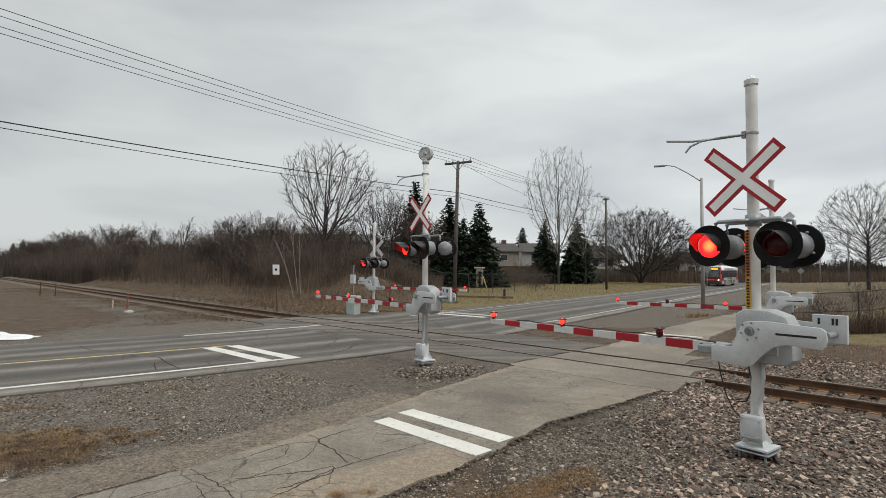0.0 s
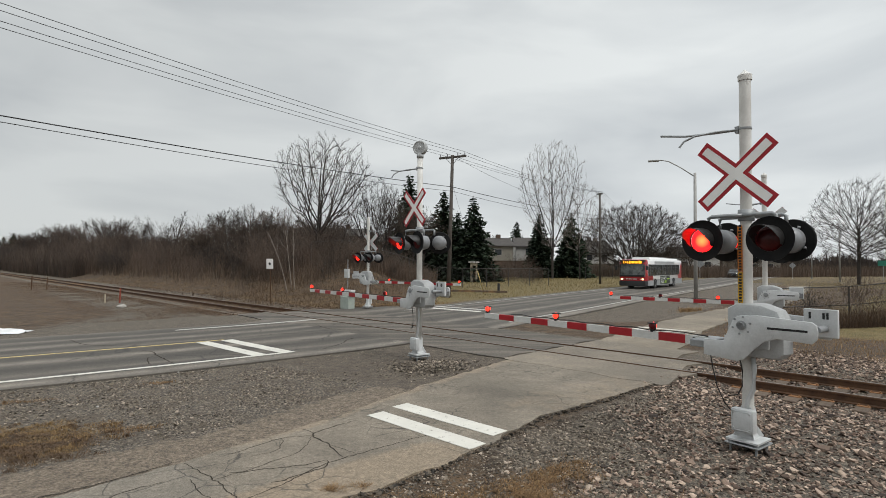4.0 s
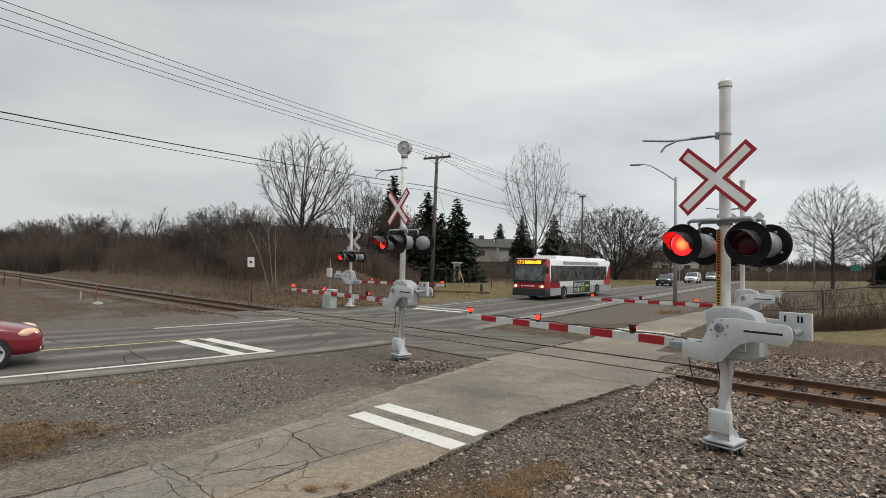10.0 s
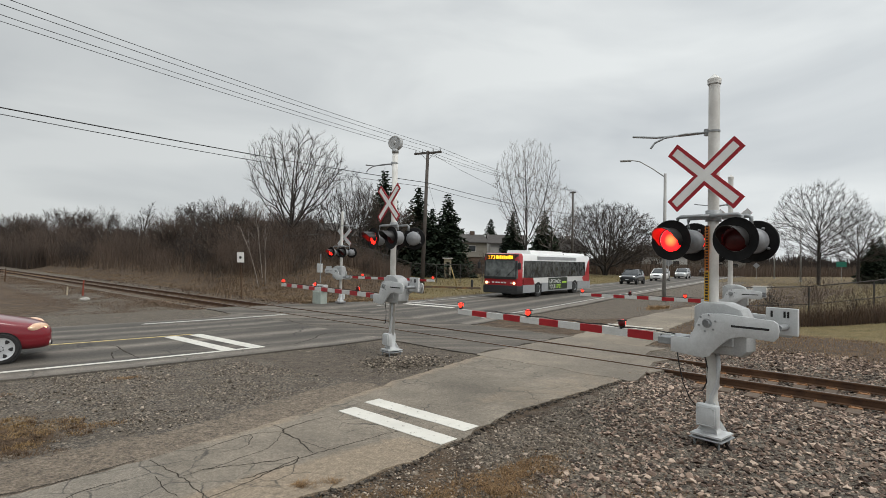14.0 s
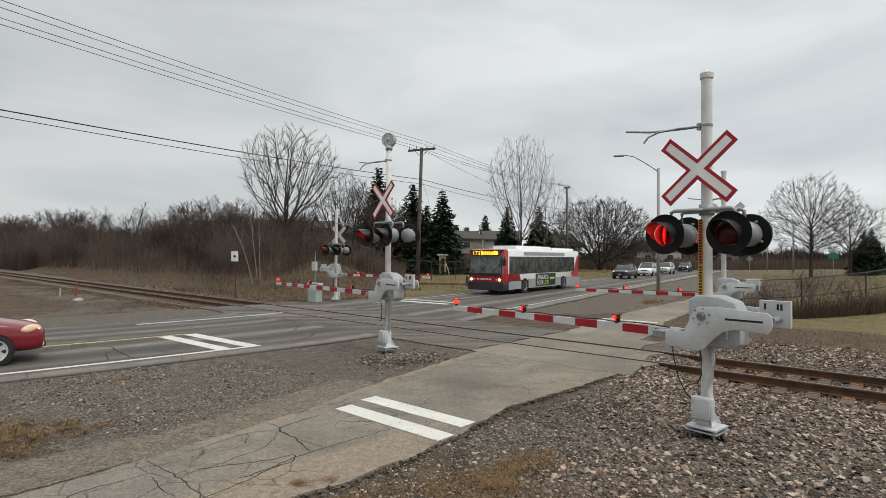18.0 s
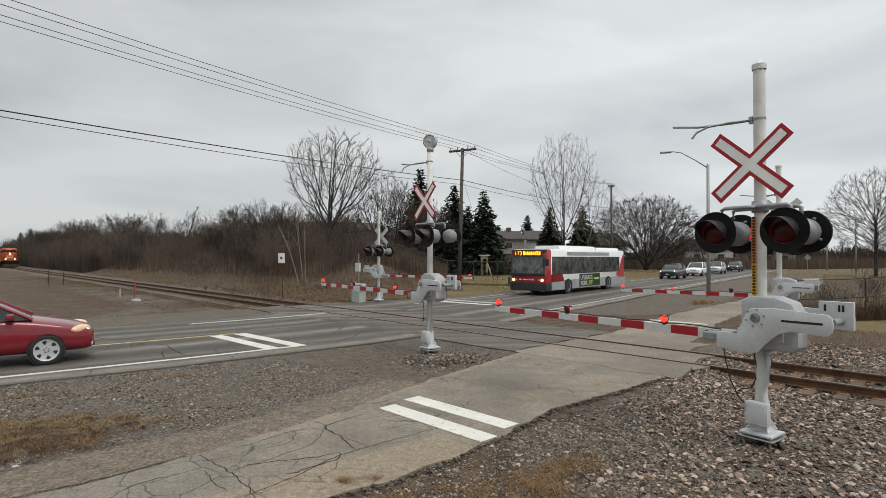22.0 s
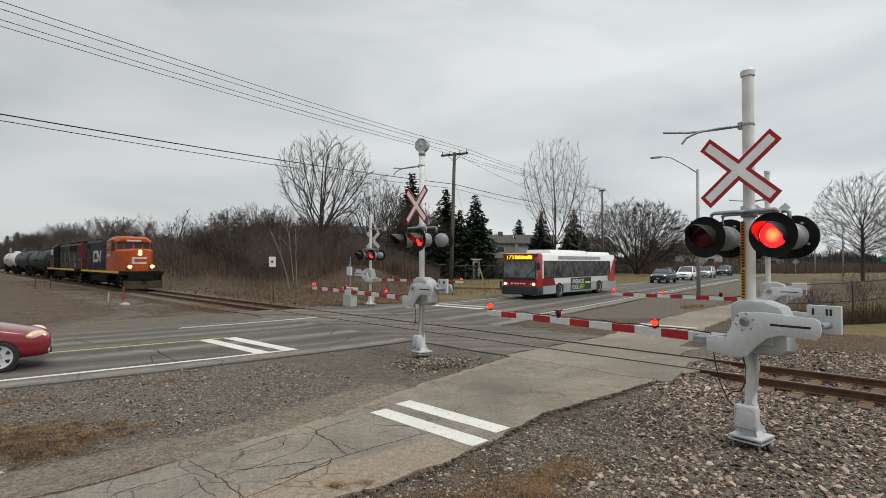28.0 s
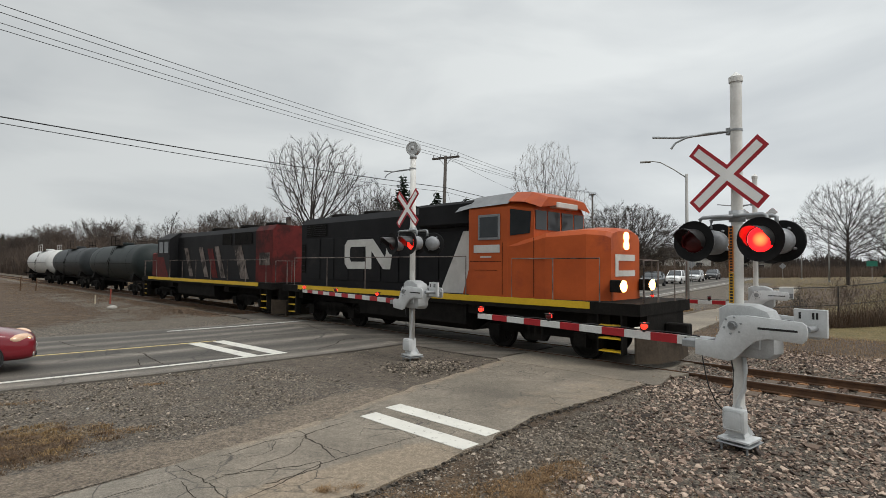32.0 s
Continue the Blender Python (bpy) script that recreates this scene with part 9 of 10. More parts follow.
def utility_pole(x, y, h, lean, yaw, label, arm=1.15):
    th = thing("utility_pole", Matrix.Translation((x, y, ground_z(x, y))) @ pose(0, 0, 0, 0, lean, 0), label, "utility pole", group="utility poles")
    bm = B()
    cyl(bm, (0, 0, -0.3), (0, 0, h), 0.16, 0.11, seg=10)
    part("post", bm, M_POLE, th, "weathered wooden pole", smooth=True)
    bm = B()
    box(bm, -0.06, 0.06, -arm, arm, h - 0.22, h - 0.08, pose(0, 0, 0, 0, 0, yaw))
    ca = part("crossarm", bm, M_POLE, th, "wooden crossarm")
    for k in (-0.91 * arm, -0.39 * arm, 0.39 * arm, 0.91 * arm):
        bm = B()
        q = pose(0, 0, 0, 0, 0, yaw) @ Vector((0, k, 0))
        cyl(bm, (q.x, q.y, h - 0.1), (q.x, q.y, h + 0.12), 0.045, 0.03, seg=8)
        part("insulator", bm, M_INS, ca)
    bm = B()
    for sg in (-1, 1):
        q = pose(0, 0, 0, 0, 0, yaw) @ Vector((0.05, sg * 0.48 * arm, 0))
        cyl(bm, (q.x, q.y, h - 0.2), (0, 0, h - 0.75), 0.02, seg=5)
    part("brace", bm, M_GALV, th, "crossarm brace")
    return th


ARM_YAW = math.degrees(math.atan2(-0.833, -0.553))
POLES = [((0.83, 39.2), 10.42, 1.4), ((20.1, 66.0), 11.3, 0.0), ((48.0, 125.0), 11.0, 0.3), ((-27.0, -2.8), 10.66, 0.0)]
for (x, y), h, lean in POLES:
    utility_pole(x, y, h, lean, ARM_YAW, "weathered wooden utility pole carrying wires beside the road", 0.4 if y > 50 else 1.15)


def wire(a, b, sag, r_=0.011, name="overhead_wire", label="thin black wire strung between the poles"):
    a, b = Vector(a), Vector(b)
    bm = B()
    pts = []
    for k in range(25):
        t = k / 24
        p = a.lerp(b, t)
        p.z -= sag * 4 * t * (1 - t)
        pts.append(p)
    pipe(bm, pts, r_, 5)
    solid(name, bm, M_WIRE, label, "wire", group="overhead wires")


def at_pole(i, off, dz):
    (x, y), h, lean = POLES[i]
    side = Vector((-WIRE_DIR.y, WIRE_DIR.x, 0)) * (off * (0.35 if y > 50 and abs(off) > 0.2 else 1))
    return Vector((x + side.x + (math.sin(radians(lean)) * (h + dz)), y + side.y, h + dz))


for i, j, sg in ((0, 3, 0.5), (0, 1, 0.45), (1, 2, 0.5)):
    for off in (-1.05, -0.45, 0.45, 1.05):
        wire(at_pole(i, off, 0.1), at_pole(j, off, 0.1), sg, 0.012 if i == 0 else 0.009)
    wire(at_pole(i, 0.12, -2.40), at_pole(j, 0.12, -3.71 if j == 3 else -2.9), sg * (0.96 if j == 3 else 0.6), 0.022, label="thick black telephone cable between poles")
    wire(at_pole(i, 0.12, -2.72), at_pole(j, 0.12, -3.58 if j == 3 else -3.3), sg * (1.2 if j == 3 else 0.8), 0.014, label="thin black telephone cable between poles")


wire(at_pole(0, 0.3, -0.25), at_pole(1, 0.1, -1.5), 1.1, 0.011, label="slack black service wire between poles")


def street_lamp(x, y, h, toward, label, reach=2.6):
    th = thing("street_lamp", pose(x, y, ground_z(x, y)), label, "street lamp", group="street lamps")
    bm = B()
    cyl(bm, (0, 0, -0.1), (0, 0, h), 0.13, 0.085, seg=12)
    cyl(bm, (0, 0, 0), (0, 0, 0.2), 0.16, seg=12)
    part("post", bm, M_STEELP, th, "grey tapered steel post", smooth=True)
    d = Vector(toward).normalized()
    bm = B()
    pipe(bm, [(0, 0, h - 0.25), (d.x * reach * 0.35, d.y * reach * 0.35, h + 0.35), (d.x * reach * 0.7, d.y * reach * 0.7, h + 0.85), (d.x * reach * 0.9, d.y * reach * 0.9, h + 0.95), (d.x * reach, d.y * reach, h + 0.95)], 0.035, 8)
    part("arm", bm, M_STEELP, th, "curved lamp arm", smooth=True)
    bm = B()
    a = math.degrees(math.atan2(d.y, d.x))
    box(bm, -0.1, 0.6, -0.13, 0.13, -0.05, 0.06, pose(d.x * reach, d.y * reach, h + 0.93, 0, 0, a), bevel=0.03)
    part("lamp_head", bm, M_STEELP, th, "flat grey lamp head")
    return th


street_lamp(16.7, 34.5, 8.45, (-0.93, 0.37, 0), "grey steel street lamp beside the footpath", 2.25)
street_lamp(62, 82, 8.4, (-0.8, 0.6, 0), "grey steel street lamp far down the road")
street_lamp(71, 101, 8.4, (-0.8, 0.6, 0), "grey steel street lamp far down the road")


# ---- houses beyond the lawn ----
M_BRICKT = mat("tan_brick", (0.17, 0.142, 0.115), (0.135, 0.112, 0.09), 1.0, 0.9, 0, 0.2, 30, 0.12)
M_SIDING = mat("white_siding", (0.50, 0.49, 0.47), (0.43, 0.42, 0.40), 1.0, 0.8)
M_BROWNS = mat("brown_siding", (0.11, 0.075, 0.055), (0.085, 0.06, 0.045), 1.0, 0.85)
M_PALES = mat("beige_siding", (0.27, 0.25, 0.215), (0.225, 0.21, 0.18), 1.0, 0.85)
M_ROOF = mat("dark_shingle_roof", (0.06, 0.055, 0.052), (0.085, 0.078, 0.072), 2.0, 0.95, 0, 0.3, 20, 0.2)
M_TRIM = mat("pale_window_trim", (0.45, 0.43, 0.40), (0.38, 0.36, 0.34), 2.0, 0.8)


def house(x, y, yaw, w, d, eave, ridge, wall_mat, upper_mat, label, wins):
    th = thing("house", pose(x, y, ground_z(x, y), 0, 0, yaw), label, "house", group="houses")
    bm = B()
    box(bm, -w / 2, w / 2, -d / 2, d / 2, -0.3, eave * 0.52)
    part("wall", bm, wall_mat, th, "lower wall")
    bm = B()
    box(bm, -w / 2 - 0.03, w / 2 + 0.03, -d / 2 - 0.12, d / 2, eave * 0.52, eave)
    part("wall", bm, upper_mat, th, "upper wall")
    bm = B()
    prism(bm, [(-d / 2 - 0.5, eave - 0.08), (0, ridge), (d / 2 + 0.5, eave - 0.08), (d / 2 + 0.5, eave - 0.22), (0, ridge - 0.16), (-d / 2 - 0.5, eave - 0.22)], -w / 2 - 0.35, w / 2 + 0.35, pose(0, 0, 0, 0, 0, 90))
    part("roof", bm, M_ROOF, th, "low dark shingle roof")
    for sx in (-w / 2 - 0.02, w / 2 - 0.1):
        bm = B()
        prism(bm, [(-d / 2, eave - 0.05), (0, ridge - 0.2), (d / 2, eave - 0.05)], sx, sx + 0.12, pose(0, 0, 0, 0, 0, 90))
        part("gable", bm, upper_mat, th)
    bm = B()
    box(bm, w * 0.18, w * 0.18 + 0.7, -0.4, 0.4, ridge - 0.6, ridge + 0.55)
    part("chimney", bm, wall_mat, th, "short brick chimney")
    for wx, wz, ww, wh in wins:
        bm = B()
        box(bm, wx - ww / 2 - 0.08, wx + ww / 2 + 0.08, -d / 2 - 0.18, -d / 2 - 0.1, wz - 0.08, wz + wh + 0.08)
        wi = part("window", bm, M_TRIM, th, "small window in a pale frame")
        bm = B()
        box(bm, wx - ww / 2, wx + ww / 2, -d / 2 - 0.19, -d / 2 - 0.182, wz, wz + wh)
        part("pane", bm, M_GLASS, wi)
    return th


house(9.0, 92, 6, 6.2, 8, 5.3, 6.7, M_BROWNS, M_PALES, "two-storey house with beige and brown siding and a low dark roof", [(0.6, 3.7, 1.1, 0.9)])
house(17.2, 97, -4, 6.4, 8, 5.4, 7.0, M_BROWNS, M_SIDING, "two-storey house with white and brown siding", [(-1.0, 3.8, 1.1, 1.1), (1.6, 3.8, 1.1, 1.1)])
house(31.5, 112, 10, 7.5, 8, 4.6, 7.2, M_BRICKT, M_SIDING, "pale house with a steep dark roof behind trees", [(-1.6, 3.0, 1.2, 1.2), (1.6, 3.0, 1.2, 1.2)])
house(-16.5, 84, 8, 12, 8, 4.0, 5.3, M_BROWNS, M_BROWNS, "brown house seen through bare trees", [(-3.5, 2.4, 1.3, 1.1), (0.0, 2.4, 1.3, 1.1), (3.5, 2.4, 1.3, 1.1)])
house(-5.5, 86, 4, 9, 8, 3.8, 5.0, M_BRICKT, M_BROWNS, "brown brick house seen through bare trees", [(-2.4, 2.3, 1.3, 1.1), (2.0, 2.3, 1.3, 1.1)])
house(88, 150, -20, 13, 9, 3.6, 5.6, M_BRICKT, M_PALES, "low pale house far down the road", [(-4, 1.6, 1.4, 1.2), (0, 1.6, 1.4, 1.2), (4, 1.6, 1.4, 1.2)])
house(61, 128, -12, 10, 8, 4.2, 6.6, M_BRICKT, M_SIDING, "pale brick house far down the road", [(-2.5, 1.8, 1.3, 1.2), (2.5, 1.8, 1.3, 1.2)])

# ---- small things round the crossing ----
M_CAB = mat("pale_green_cabinet_paint", (0.36, 0.40, 0.36), (0.31, 0.345, 0.31), 3.0, 0.6)
M_BEIGE = mat("beige_plaster", (0.42, 0.36, 0.27), (0.36, 0.31, 0.23), 3.0, 0.8)
M_ORANGE = mat("orange_marker_plastic", (0.27, 0.058, 0.038), (0.2, 0.045, 0.03), 4.0, 0.6)
M_STONEP = mat("pale_limestone", (0.40, 0.385, 0.35), (0.31, 0.295, 0.265), 6.0, 0.9, 0, 0.4, 30, 0.15)
M_SNOW = mat("old_snow", (0.72, 0.73, 0.74), (0.60, 0.60, 0.60), 2.0, 0.8, 0, 0.4, 14, 0.08)
M_YELP = mat("yellow_guard_plastic", (0.42, 0.33, 0.13), (0.36, 0.28, 0.12), 3.0, 0.6)
M_GRSIGN = mat("green_sign_sheeting", (0.03, 0.20, 0.14), (0.03, 0.17, 0.12), 3.0, 0.5)
M_LINK = mat("dull_fence_wire", (0.085, 0.082, 0.078), (0.06, 0.058, 0.055), 4.0, 0.6, 0.4)
M_FDARK = mat("dark_fence_steel", (0.05, 0.047, 0.045), (0.07, 0.065, 0.06), 4.0, 0.7)

th = thing("signal_cabinet", pose(-4.75, 28.6, ground_z(-4.75, 28.6), 0, 0, 53), "pale green signal cabinet with a grey box on top", "cabinet")
th.scale = (0.85, 0.85, 0.85)
bm = B()
box(bm, -0.28, 0.28, -0.36, 0.36, 0.0, 0.8, bevel=0.02)
part("body", bm, M_CAB, th, "pale green cabinet body")
bm = B()
box(bm, -0.2, 0.2, -0.5, 0.5, 0.82, 1.2, bevel=0.02)
top_ = part("meter_box", bm, M_CAST, th, "grey box with dark slots")
for y in (-0.36, -0.12, 0.12, 0.36):
    bm = B()
    box(bm, -0.212, -0.198, y - 0.05, y + 0.05, 0.9, 1.08)
    part("slot", bm, M_PLAST, top_)
bm = B()
cyl(bm, (0.1, 0.1, 1.3), (0.1, 0.1, 3.1), 0.03, seg=8)
part("mast_pipe", bm, M_GALV, th, "thin grey pipe")
bm = B()
box(bm, -0.05, 0.12, -0.08, 0.28, 1.95, 2.5, bevel=0.015)
part("switch_box", bm, M_CAST, th, "grey switch box on the pipe")

th = thing("track_sign", pose(-10.0, 32.5, ground_z(-10.0, 32.5), 0, 3, 250), "small white sign with a dark mark on a thin rusty post", "sign")
bm = B()
cyl(bm, (0, 0, -0.2), (0, 0, 2.6), 0.028, seg=8)
part("post", bm, M_RUST, th, "thin rusty post")
bm = B()
box(bm, 0.03, 0.042, -0.24, 0.24, 2.12, 2.72)
pl = part("plate", bm, M_SIGNW, th, "white sign plate")
bm = B()
lathe(bm, [(0.0001, 0.047), (0.085, 0.046), (0.085, 0.043)], pose(0, 0, 2.42), seg=14, close=False)
part("mark", bm, M_PLAST, pl, "dark round mark")

for x, y, h, m_, nm, lb in ((-19.0, 32.4, 0.9, M_ORANGE, "marker_post", "orange marker post beside the track"), (-20.0, 32.6, 0.5, M_BEIGE, "marker_post", "short pale marker post beside the track"),
                            (-34.9, 46.6, 1.25, M_RUST, "fence_post", "rusty brown post on the flat ground"), (-33.8, 46.9, 1.1, M_RUST, "fence_post", "rusty brown post on the flat ground")):
    bm = B()
    box(bm, -0.04, 0.04, -0.025, 0.025, -0.2, h, bevel=0.01)
    solid(nm, bm, m_, lb, "post", at=pose(x, y, ground_z(x, y), 0, 2, 30), group="posts near the track")

th = thing("bollard", pose(5.2, 45.3, ground_z(5.2, 45.3)), "black bollard on the lawn's edge", "bollard")
bm = B()
lathe(bm, [(0.0001, -0.1), (0.11, -0.1), (0.11, 0.75), (0.08, 0.82), (0.0001, 0.84)], pose(0, 0, 0, 0, -90, 0), seg=14, close=False)
part("post", bm, M_PLAST, th, "black bollard post", smooth=True)

th = thing("guy_guard", pose(3.9, 44.0, ground_z(3.9, 44.0)), "leaning yellow guard on a pole's guy wire", "guy wire guard")
bm = B()
cyl(bm, (0, 0, -0.1), (-0.62, -0.3, 1.9), 0.05, 0.04, seg=8)
part("guard", bm, M_YELP, th, "leaning yellow plastic guard", smooth=True)
wire((3.9, 44.0, 0.0), (1.1, 39.4, 8.2), 0.0, 0.007, "guy_wire", "thin guy wire of a utility pole")

bm = B()
loft(bm, [[(0, a, z) for a, z in ((-0.12, -0.05), (-0.12, 0.12), (0.12, 0.12), (0.12, -0.05))], [(6.5, a, z) for a, z in ((-0.1, -0.05), (-0.1, 0.11), (0.1, 0.11), (0.1, -0.05))]])
solid("timber_edging", bm, M_TIE, "long weathered timber lying on the grass", "timber", at=pose(-0.6, 44.6, 0.16, 0, 0, -18))

th = thing("garden_shed", pose(4.45, 65.5, ground_z(4.45, 65.5)), "small beige booth with a pale flat roof", "booth")
bm = B()
box(bm, -0.75, 0.75, -0.8, 0.8, 0, 2.35)
part("wall", bm, M_BEIGE, th, "beige booth wall")
bm = B()
box(bm, -1.15, 1.15, -1.1, 1.1, 2.35, 2.5, bevel=0.03)
part("roof", bm, M_TRIM, th, "pale flat roof")
bm = B()
box(bm, -0.25, 0.35, -0.83, -0.8, 0.05, 2.0)
part("door", bm, M_BROWNS, th, "brown door")
th.scale = (0.56, 0.7, 1.0)

for x, y, sz, lb in ((-17.03, 29.25, 0.5, "pale flat stone lying on the flat ground"), (-5.72, 12.0, 0.09, "pale stone on the gravel verge"), (-5.68, 9.12, 0.07, "pale stone on the gravel verge"), (-4.98, 6.18, 0.10, "pale stone beside the dry grass")):
    bm = B()
    bmesh.ops.create_icosphere(bm, subdivisions=2, radius=0.5)
    for v in bm.verts:
        v.co = v.co * (1 + 0.35 * noise.noise(v.co * 2.3 + Vector((x, y, 0))))
        v.co.z *= 0.45
    bmesh.ops.scale(bm, vec=(sz, sz * 0.7, sz), verts=bm.verts[:])
    solid("stone", bm, M_STONEP, lb, "stone", at=pose(x, y, ground_z(x, y) + sz * 0.12, 0, 0, x * 40), group="loose pale stones")

# old snow at the lot's edge
bm = B()
bmesh.ops.create_grid(bm, x_segments=24, y_segments=14, size=1.0)
for v in bm.verts:
    rr_ = math.hypot(v.co.x, v.co.y)
    v.co = Vector((v.co.x * 1.3, v.co.y * 0.5, max(-0.03, 0.17 * (1 - rr_ ** 2) + 0.10 * noise.noise(v.co * 3.0) - 0.02)))
solid("snow_patch", bm, M_SNOW, "thin patch of old snow at the gravel lot's edge", kind="stuff", smooth="all", at=pose(-15.6, 18.7, -0.03, 0, 0, 12))


def chain_fence(a, b, h, post_mat, wire_mat, label, step=2.6, mesh=0.22, mids=()):
    a, b = Vector(a), Vector(b)
    d = b - a
    L = d.length
    yaw = math.degrees(math.atan2(d.y, d.x))
    th = thing("wire_fence", pose(a.x, a.y, 0, 0, 0, yaw), label, "fence", group="fences")
    n = int(L / step)
    dirv = d.normalized()

    def gz(t):
        p = a + dirv * t
        return ground_z(p.x, p.y)
    for k in range(n + 1):
        t = L * k / n
        bm = B()
        cyl(bm, (t, 0, gz(t) - 0.2), (t, 0, gz(t) + h), 0.035, seg=8)
        part("post", bm, post_mat, th)
    for hh in (h - 0.03, *mids):
        bm = B()
        pipe(bm, [(L * k / n, 0, gz(L * k / n) + hh) for k in range(n + 1)], 0.024, 6)
        part("rail", bm, post_mat, th)
    verts, faces = [], []
    t = -h
    while t < L:
        for sg in (1, -1):
            t0, z0, t1, z1 = (t, 0.05, t + h, h) if sg > 0 else (t + h, 0.05, t, h)
            if min(t0, t1) < 0 or max(t0, t1) > L:
                continue
            tube(verts, faces, [Vector((t0, 0.01 * sg, gz(t0) + z0)), Vector((t1, 0.01 * sg, gz(t1) + z1))], [0.004, 0.004], 3)
        t += mesh
    me = bpy.data.meshes.new("mesh")
    me.from_pydata(verts, [], faces)
    me.materials.append(wire_mat)
    ob = new("wire_mesh", me)
    ob.parent = th
    tagged(ob, "diagonal fence wires", kind="stuff")
    return th


chain_fence((13.9, 21.9, 0), (34, 24.4, 0), 1.55, M_FDARK, M_LINK, "wire fence with dark rails, overgrown with dead weeds", 3.2, 0.16, (0.75,))
chain_fence((-10, 42.6, 0), (12.5, 60, 0), 1.9, M_LINK, M_LINK, "grey chain-link fence behind the crossing", 3.0, 0.3)
chain_fence((23, 83, 0), (31, 88, 0), 1.9, M_LINK, M_LINK, "grey chain-link fence beside the round tree", 3.0, 0.4)


def road_sign(x, y, yaw, h, shape, mat_, label, back=True):
    th = thing("road_sign", pose(x, y, ground_z(x, y), 0, 0, yaw), label, "road sign", group="road signs")
    bm = B()
    cyl(bm, (0, 0, -0.2), (0, 0, h), 0.035, seg=8)
    part("post", bm, M_STEELP, th, "steel post")
    bm = B()
    if shape == "diamond":
        box(bm, 0.04, 0.055, -0.40, 0.40, -0.40, 0.40, pose(0, 0, h - 0.35, 45, 0, 0))
    else:
        box(bm, 0.04, 0.055, -0.75, 0.75, h - 0.9, h)
    part("plate", bm, mat_, th, "sign plate")
    return th


road_sign(33.2, 67.5, 53, 3.0, "diamond", M_GALV, "grey back of a diamond road sign beside the road")
road_sign(64, 96, 53, 2.8, "diamond", M_GALV, "grey back of a diamond road sign far off")
road_sign(75.5, 90, 240, 3.4, "board", M_GRSIGN, "green street board on the grassy rise")


# ---- what moves ----
def flash_rows(on_from, on_to):
    """Turns of a lamp's double lens: lit glass outwards while on, dark glass outwards otherwise."""
    f3 = 1 / FPS
    lit = []
    for a, b in zip(on_from, on_to):
        if b > 0.1:
            lit.append((a, b))
    rows = {}
    first = lit[0][0] <= 0.0
    rows[frame(0.0)] = 0.0 if first else -170.0
    for a, b in lit:
        fa, fb = frame(max(a, 0.0)), frame(min(b, 32.0))
        if a > 0.1:
            rows[fa - 1], rows[fa] = -170.0, -85.0
            fa += 1
        rows[fa] = rows[fb] = 0.0
        if b < 31.9:
            rows[fb + 1], rows[fb + 2] = -85.0, -170.0
    last = frame(32.0)
    rows.setdefault(last, rows[max(k for k in rows if k <= last)])
    return [((k - 1) / FPS, rows[k]) for k in sorted(rows) if 1 <= k <= last]


# metres from the stopping place, by seconds
BUS_WAY = [(0, 59.1), (1, 48.9), (2, 38.9), (3, 29.6), (4, 23.5), (5, 18.6), (6, 14.4), (7, 10.7), (8, 7.9), (9, 5.8), (10, 4.0), (11, 2.9), (12, 2.1), (13, 1.6), (14, 1.1), (15, 0.5), (16, 0.0), (17, -0.25), (19, -0.28), (32, -0.28)]
QUEUE = [(Q1, [(0, 150), (3, 98), (6, 67.5), (9, 49.3), (11, 39.5), (13, 33.2), (15, 31.2), (17, 31.0), (32, 31.0)]),
         (Q2, [(0, 176), (3, 128), (6, 91), (9, 69.5), (11, 58.5), (13, 49.8), (15, 45.0), (17, 43.2), (19, 42.8), (32, 42.8)]),
         (Q3, [(0, 235), (3, 180), (6, 126), (9, 91), (11, 79), (13, 69.5), (15, 60.5), (17, 56.0), (19, 55.5), (32, 55.5)]),
         (Q4, [(0, 300), (6, 175), (9, 130), (13, 98), (16, 79), (18, 73.5), (20, 71.5), (32, 71.0)]),
         (Q5, [(0, 320), (22, 318), (27, 262), (28, 250), (30, 228), (32, 210)])]
RED_WAY = [(0, -14), (4, -9.0), (7, -3.6), (8, -1.75), (8.6, -0.83), (9, -0.55), (9.5, -0.21), (10, 0.1), (10.5, 0.33), (11, 0.49), (11.5, 0.52), (21, 0.52), (21.5, 0.42), (22, 0.26), (22.5, 0.16), (23, 0.04), (24, -0.13), (25, -0.25), (26.5, -0.31), (32, -0.32)]


def roll(car_, way, radius):
    """Wheel turns that go with the way driven (row to row under 90 degrees)."""
    wheels = [c for c in car_.children if c.name.startswith("wheel") and not c.name.startswith("wheel_arch")]
    rows = []
    for (t0, d0), (t1, d1) in zip(way, way[1:]):
        n = max(1, int(abs(d1 - d0) / radius / 1.3) + 1)
        n = min(n, max(1, int((t1 - t0) * FPS)))
        for k in range(n):
            rows.append((t0 + (t1 - t0) * k / n, d0 + (d1 - d0) * k / n))
    rows.append(way[-1])
    for w in wheels:
        x, y, z = w.location
        walk(w, [(t, pose(x, y, z, 0, math.degrees(d / radius), 0)) for t, d in rows])


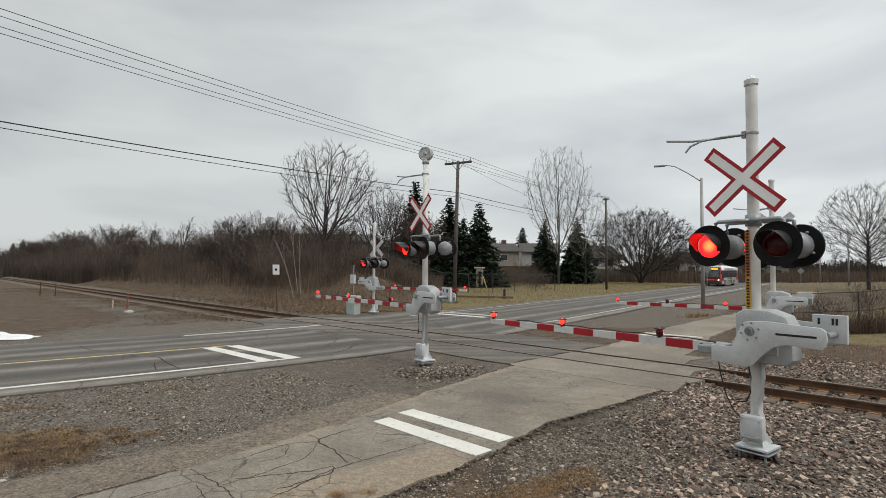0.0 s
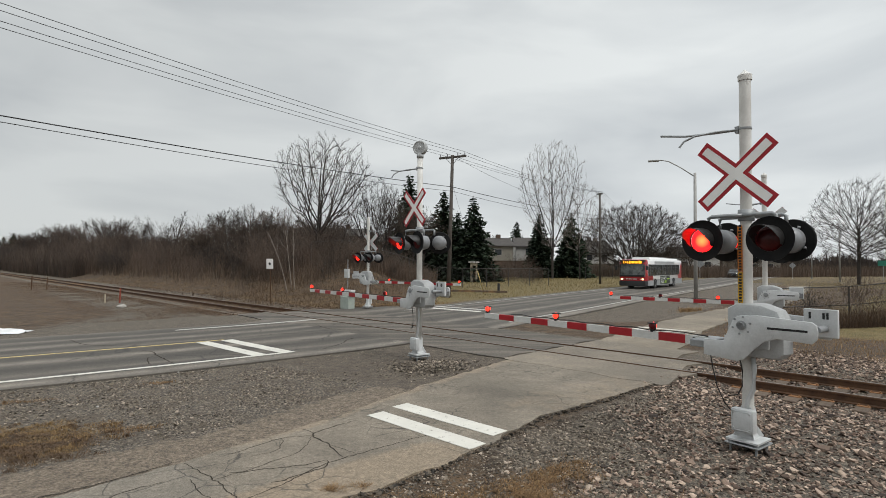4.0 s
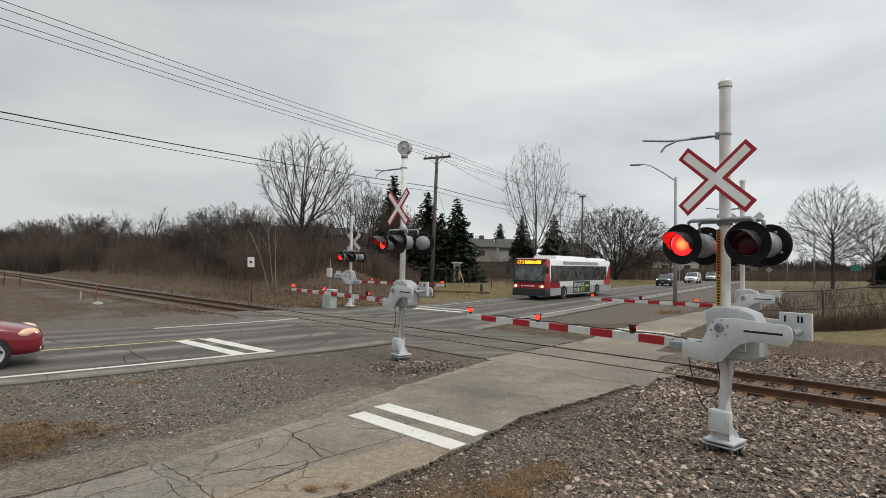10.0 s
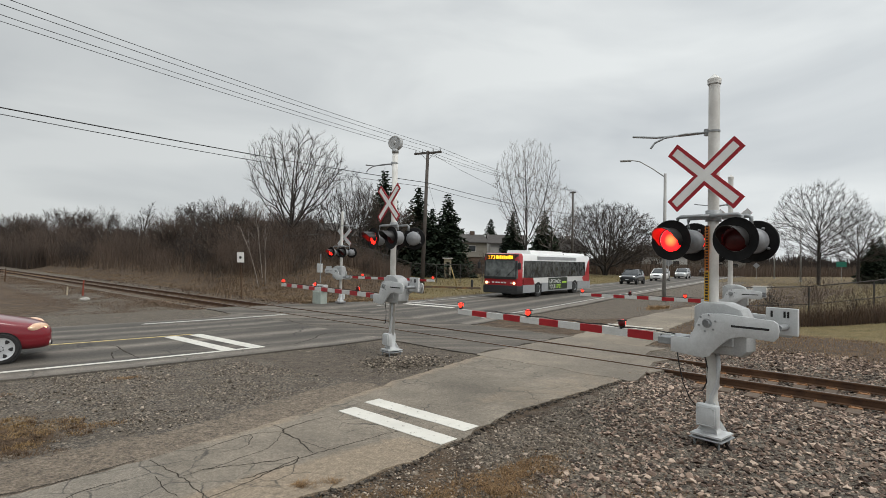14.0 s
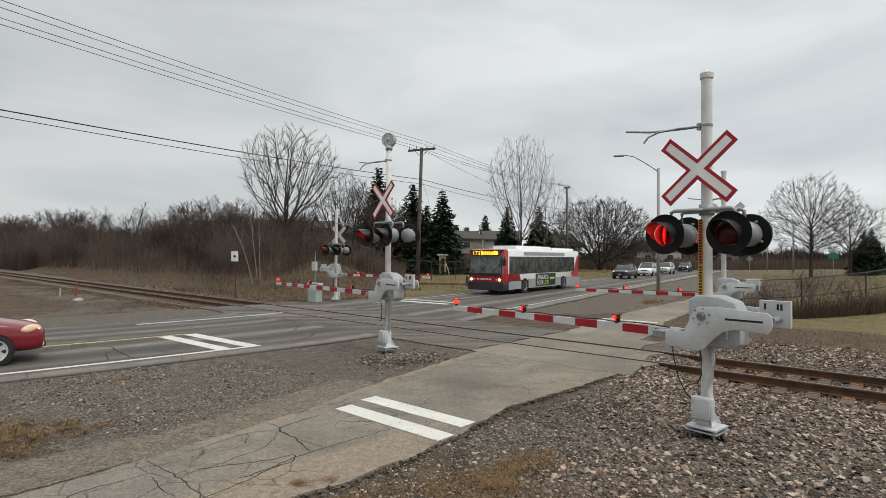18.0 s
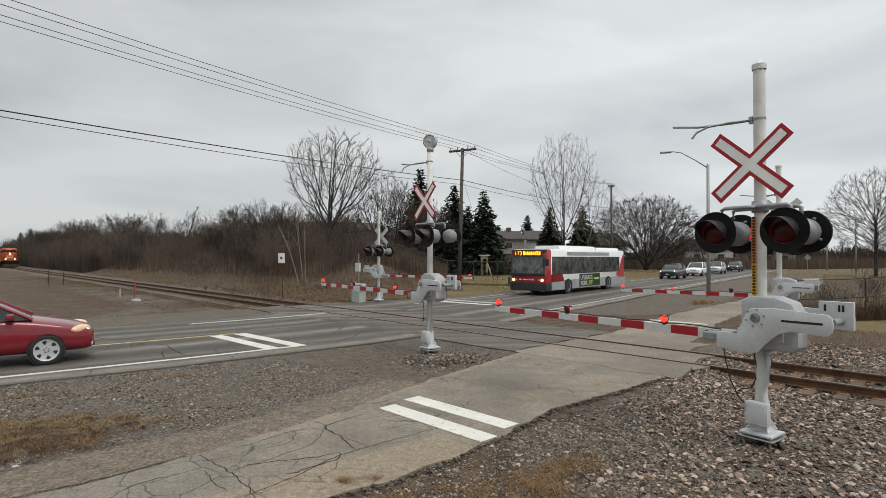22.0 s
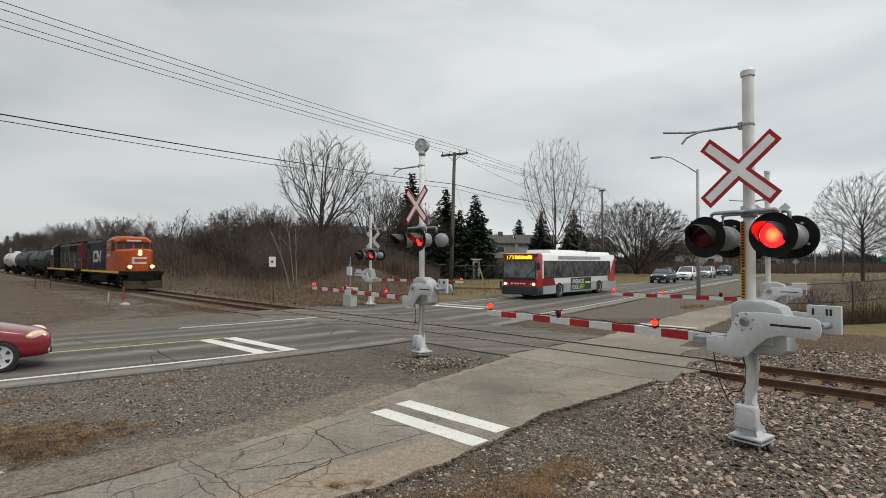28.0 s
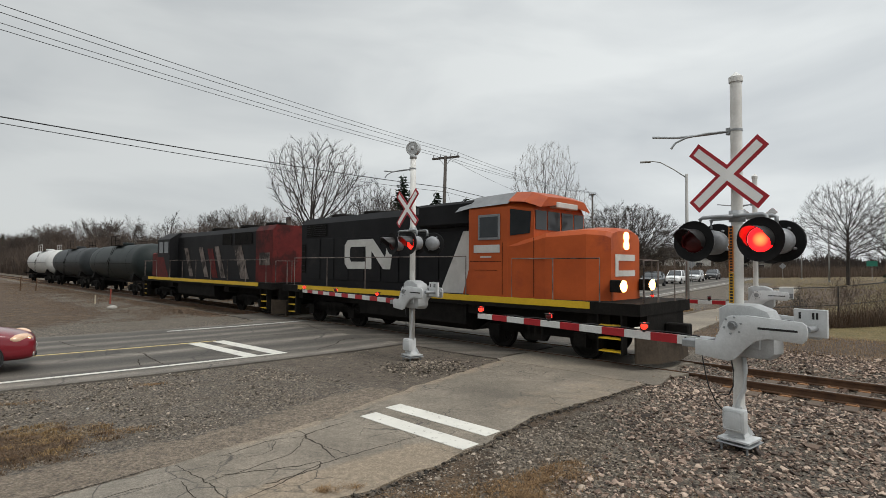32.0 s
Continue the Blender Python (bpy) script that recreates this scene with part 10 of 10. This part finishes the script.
def motions():
    # the train
    times = [0.0, 8.0, 16.0, 21.0, 23.0, 25.0, 26.5, 28.0, 29.0, 29.5, 30.0, 30.1, 30.2, 30.3, 30.4, 31.0, 32.0]
    for car_, back in TRAIN:
        rows = []
        for t in times:
            p = tp(train_front(t) + back, OC, 0.016)
            rows.append((t, pose(p.x, p.y, p.z, 0, 0, TRACK_YAW)))
        walk(car_, rows)
    # the wheels of the train, over the last seconds before it stands
    rows = [(0.0, 0.0), (24.9, 0.0)]
    f = frame(25.0)
    while f <= frame(30.3):
        t = (f - 1) / FPS
        rows.append((t, (train_front(t) - train_front(25.0)) / 0.478))
        f += 1
    rows.append((32.0, rows[-1][1]))
    for ws in WHEELSETS:
        x, y, z = ws.location
        walk(ws, [(t, pose(x, y, z, 0, math.degrees(a), 0)) for t, a in rows])
    # the bus and the queue
    def lane(d):
        return pose(5.4 + 0.6 * d, 34.1 + 0.8 * d, 0.004, 0, 0, 233.13)
    def bus_lane(d):
        return pose(5.22 + 0.6 * d, 34.19 + 0.8 * d, 0.004, 0, 0, 230.9)
    walk(BUS, [(t, bus_lane(d)) for t, d in BUS_WAY])
    roll(BUS, [(t, -d) for t, d in BUS_WAY], 0.49)
    for car_, way in QUEUE:
        walk(car_, [(t, lane(d)) for t, d in way])
    walk(RED_CAR, [(t, pose(-8.92 + 0.791 * d, 12.97 + 0.611 * d, 0.004, 0, 0, 37.7)) for t, d in RED_WAY])
    roll(RED_CAR, RED_WAY, 0.31)
    # the flashing lamps, in turn
    a_rows = flash_rows([0.742 + 0.991 * k for k in range(-1, 30)], [0.742 + 0.365 + 0.991 * k for k in range(-1, 30)])
    b_from = [(0.262 if k < 26 else 0.205) + 0.991 * k for k in range(31)]
    b_rows = flash_rows(b_from, [v + (0.40 if k < 26 else 0.46) for k, v in enumerate(b_from[:-1])] + [33.0])
    for key, rows in (("a", a_rows), ("b", b_rows)):
        for lens, disc in FLASHERS[key]:
            x, y, z = lens.location
            walk(lens, [(t, pose(x, y, z, 0, 0, a)) for t, a in rows])
    half = [0.665 + 0.991 * k for k in range(-1, 30)]
    for key, rows in (("a", flash_rows(half, [v + 0.46 for v in half])), ("b", flash_rows([v + 0.495 for v in half], [v + 0.955 for v in half[:-1]] + [33.0]))):
        for lens in BEADS[key]:
            x, y, z = lens.location
            walk(lens, [(t, pose(x, y, z, 0, 0, a)) for t, a in rows])


motions()
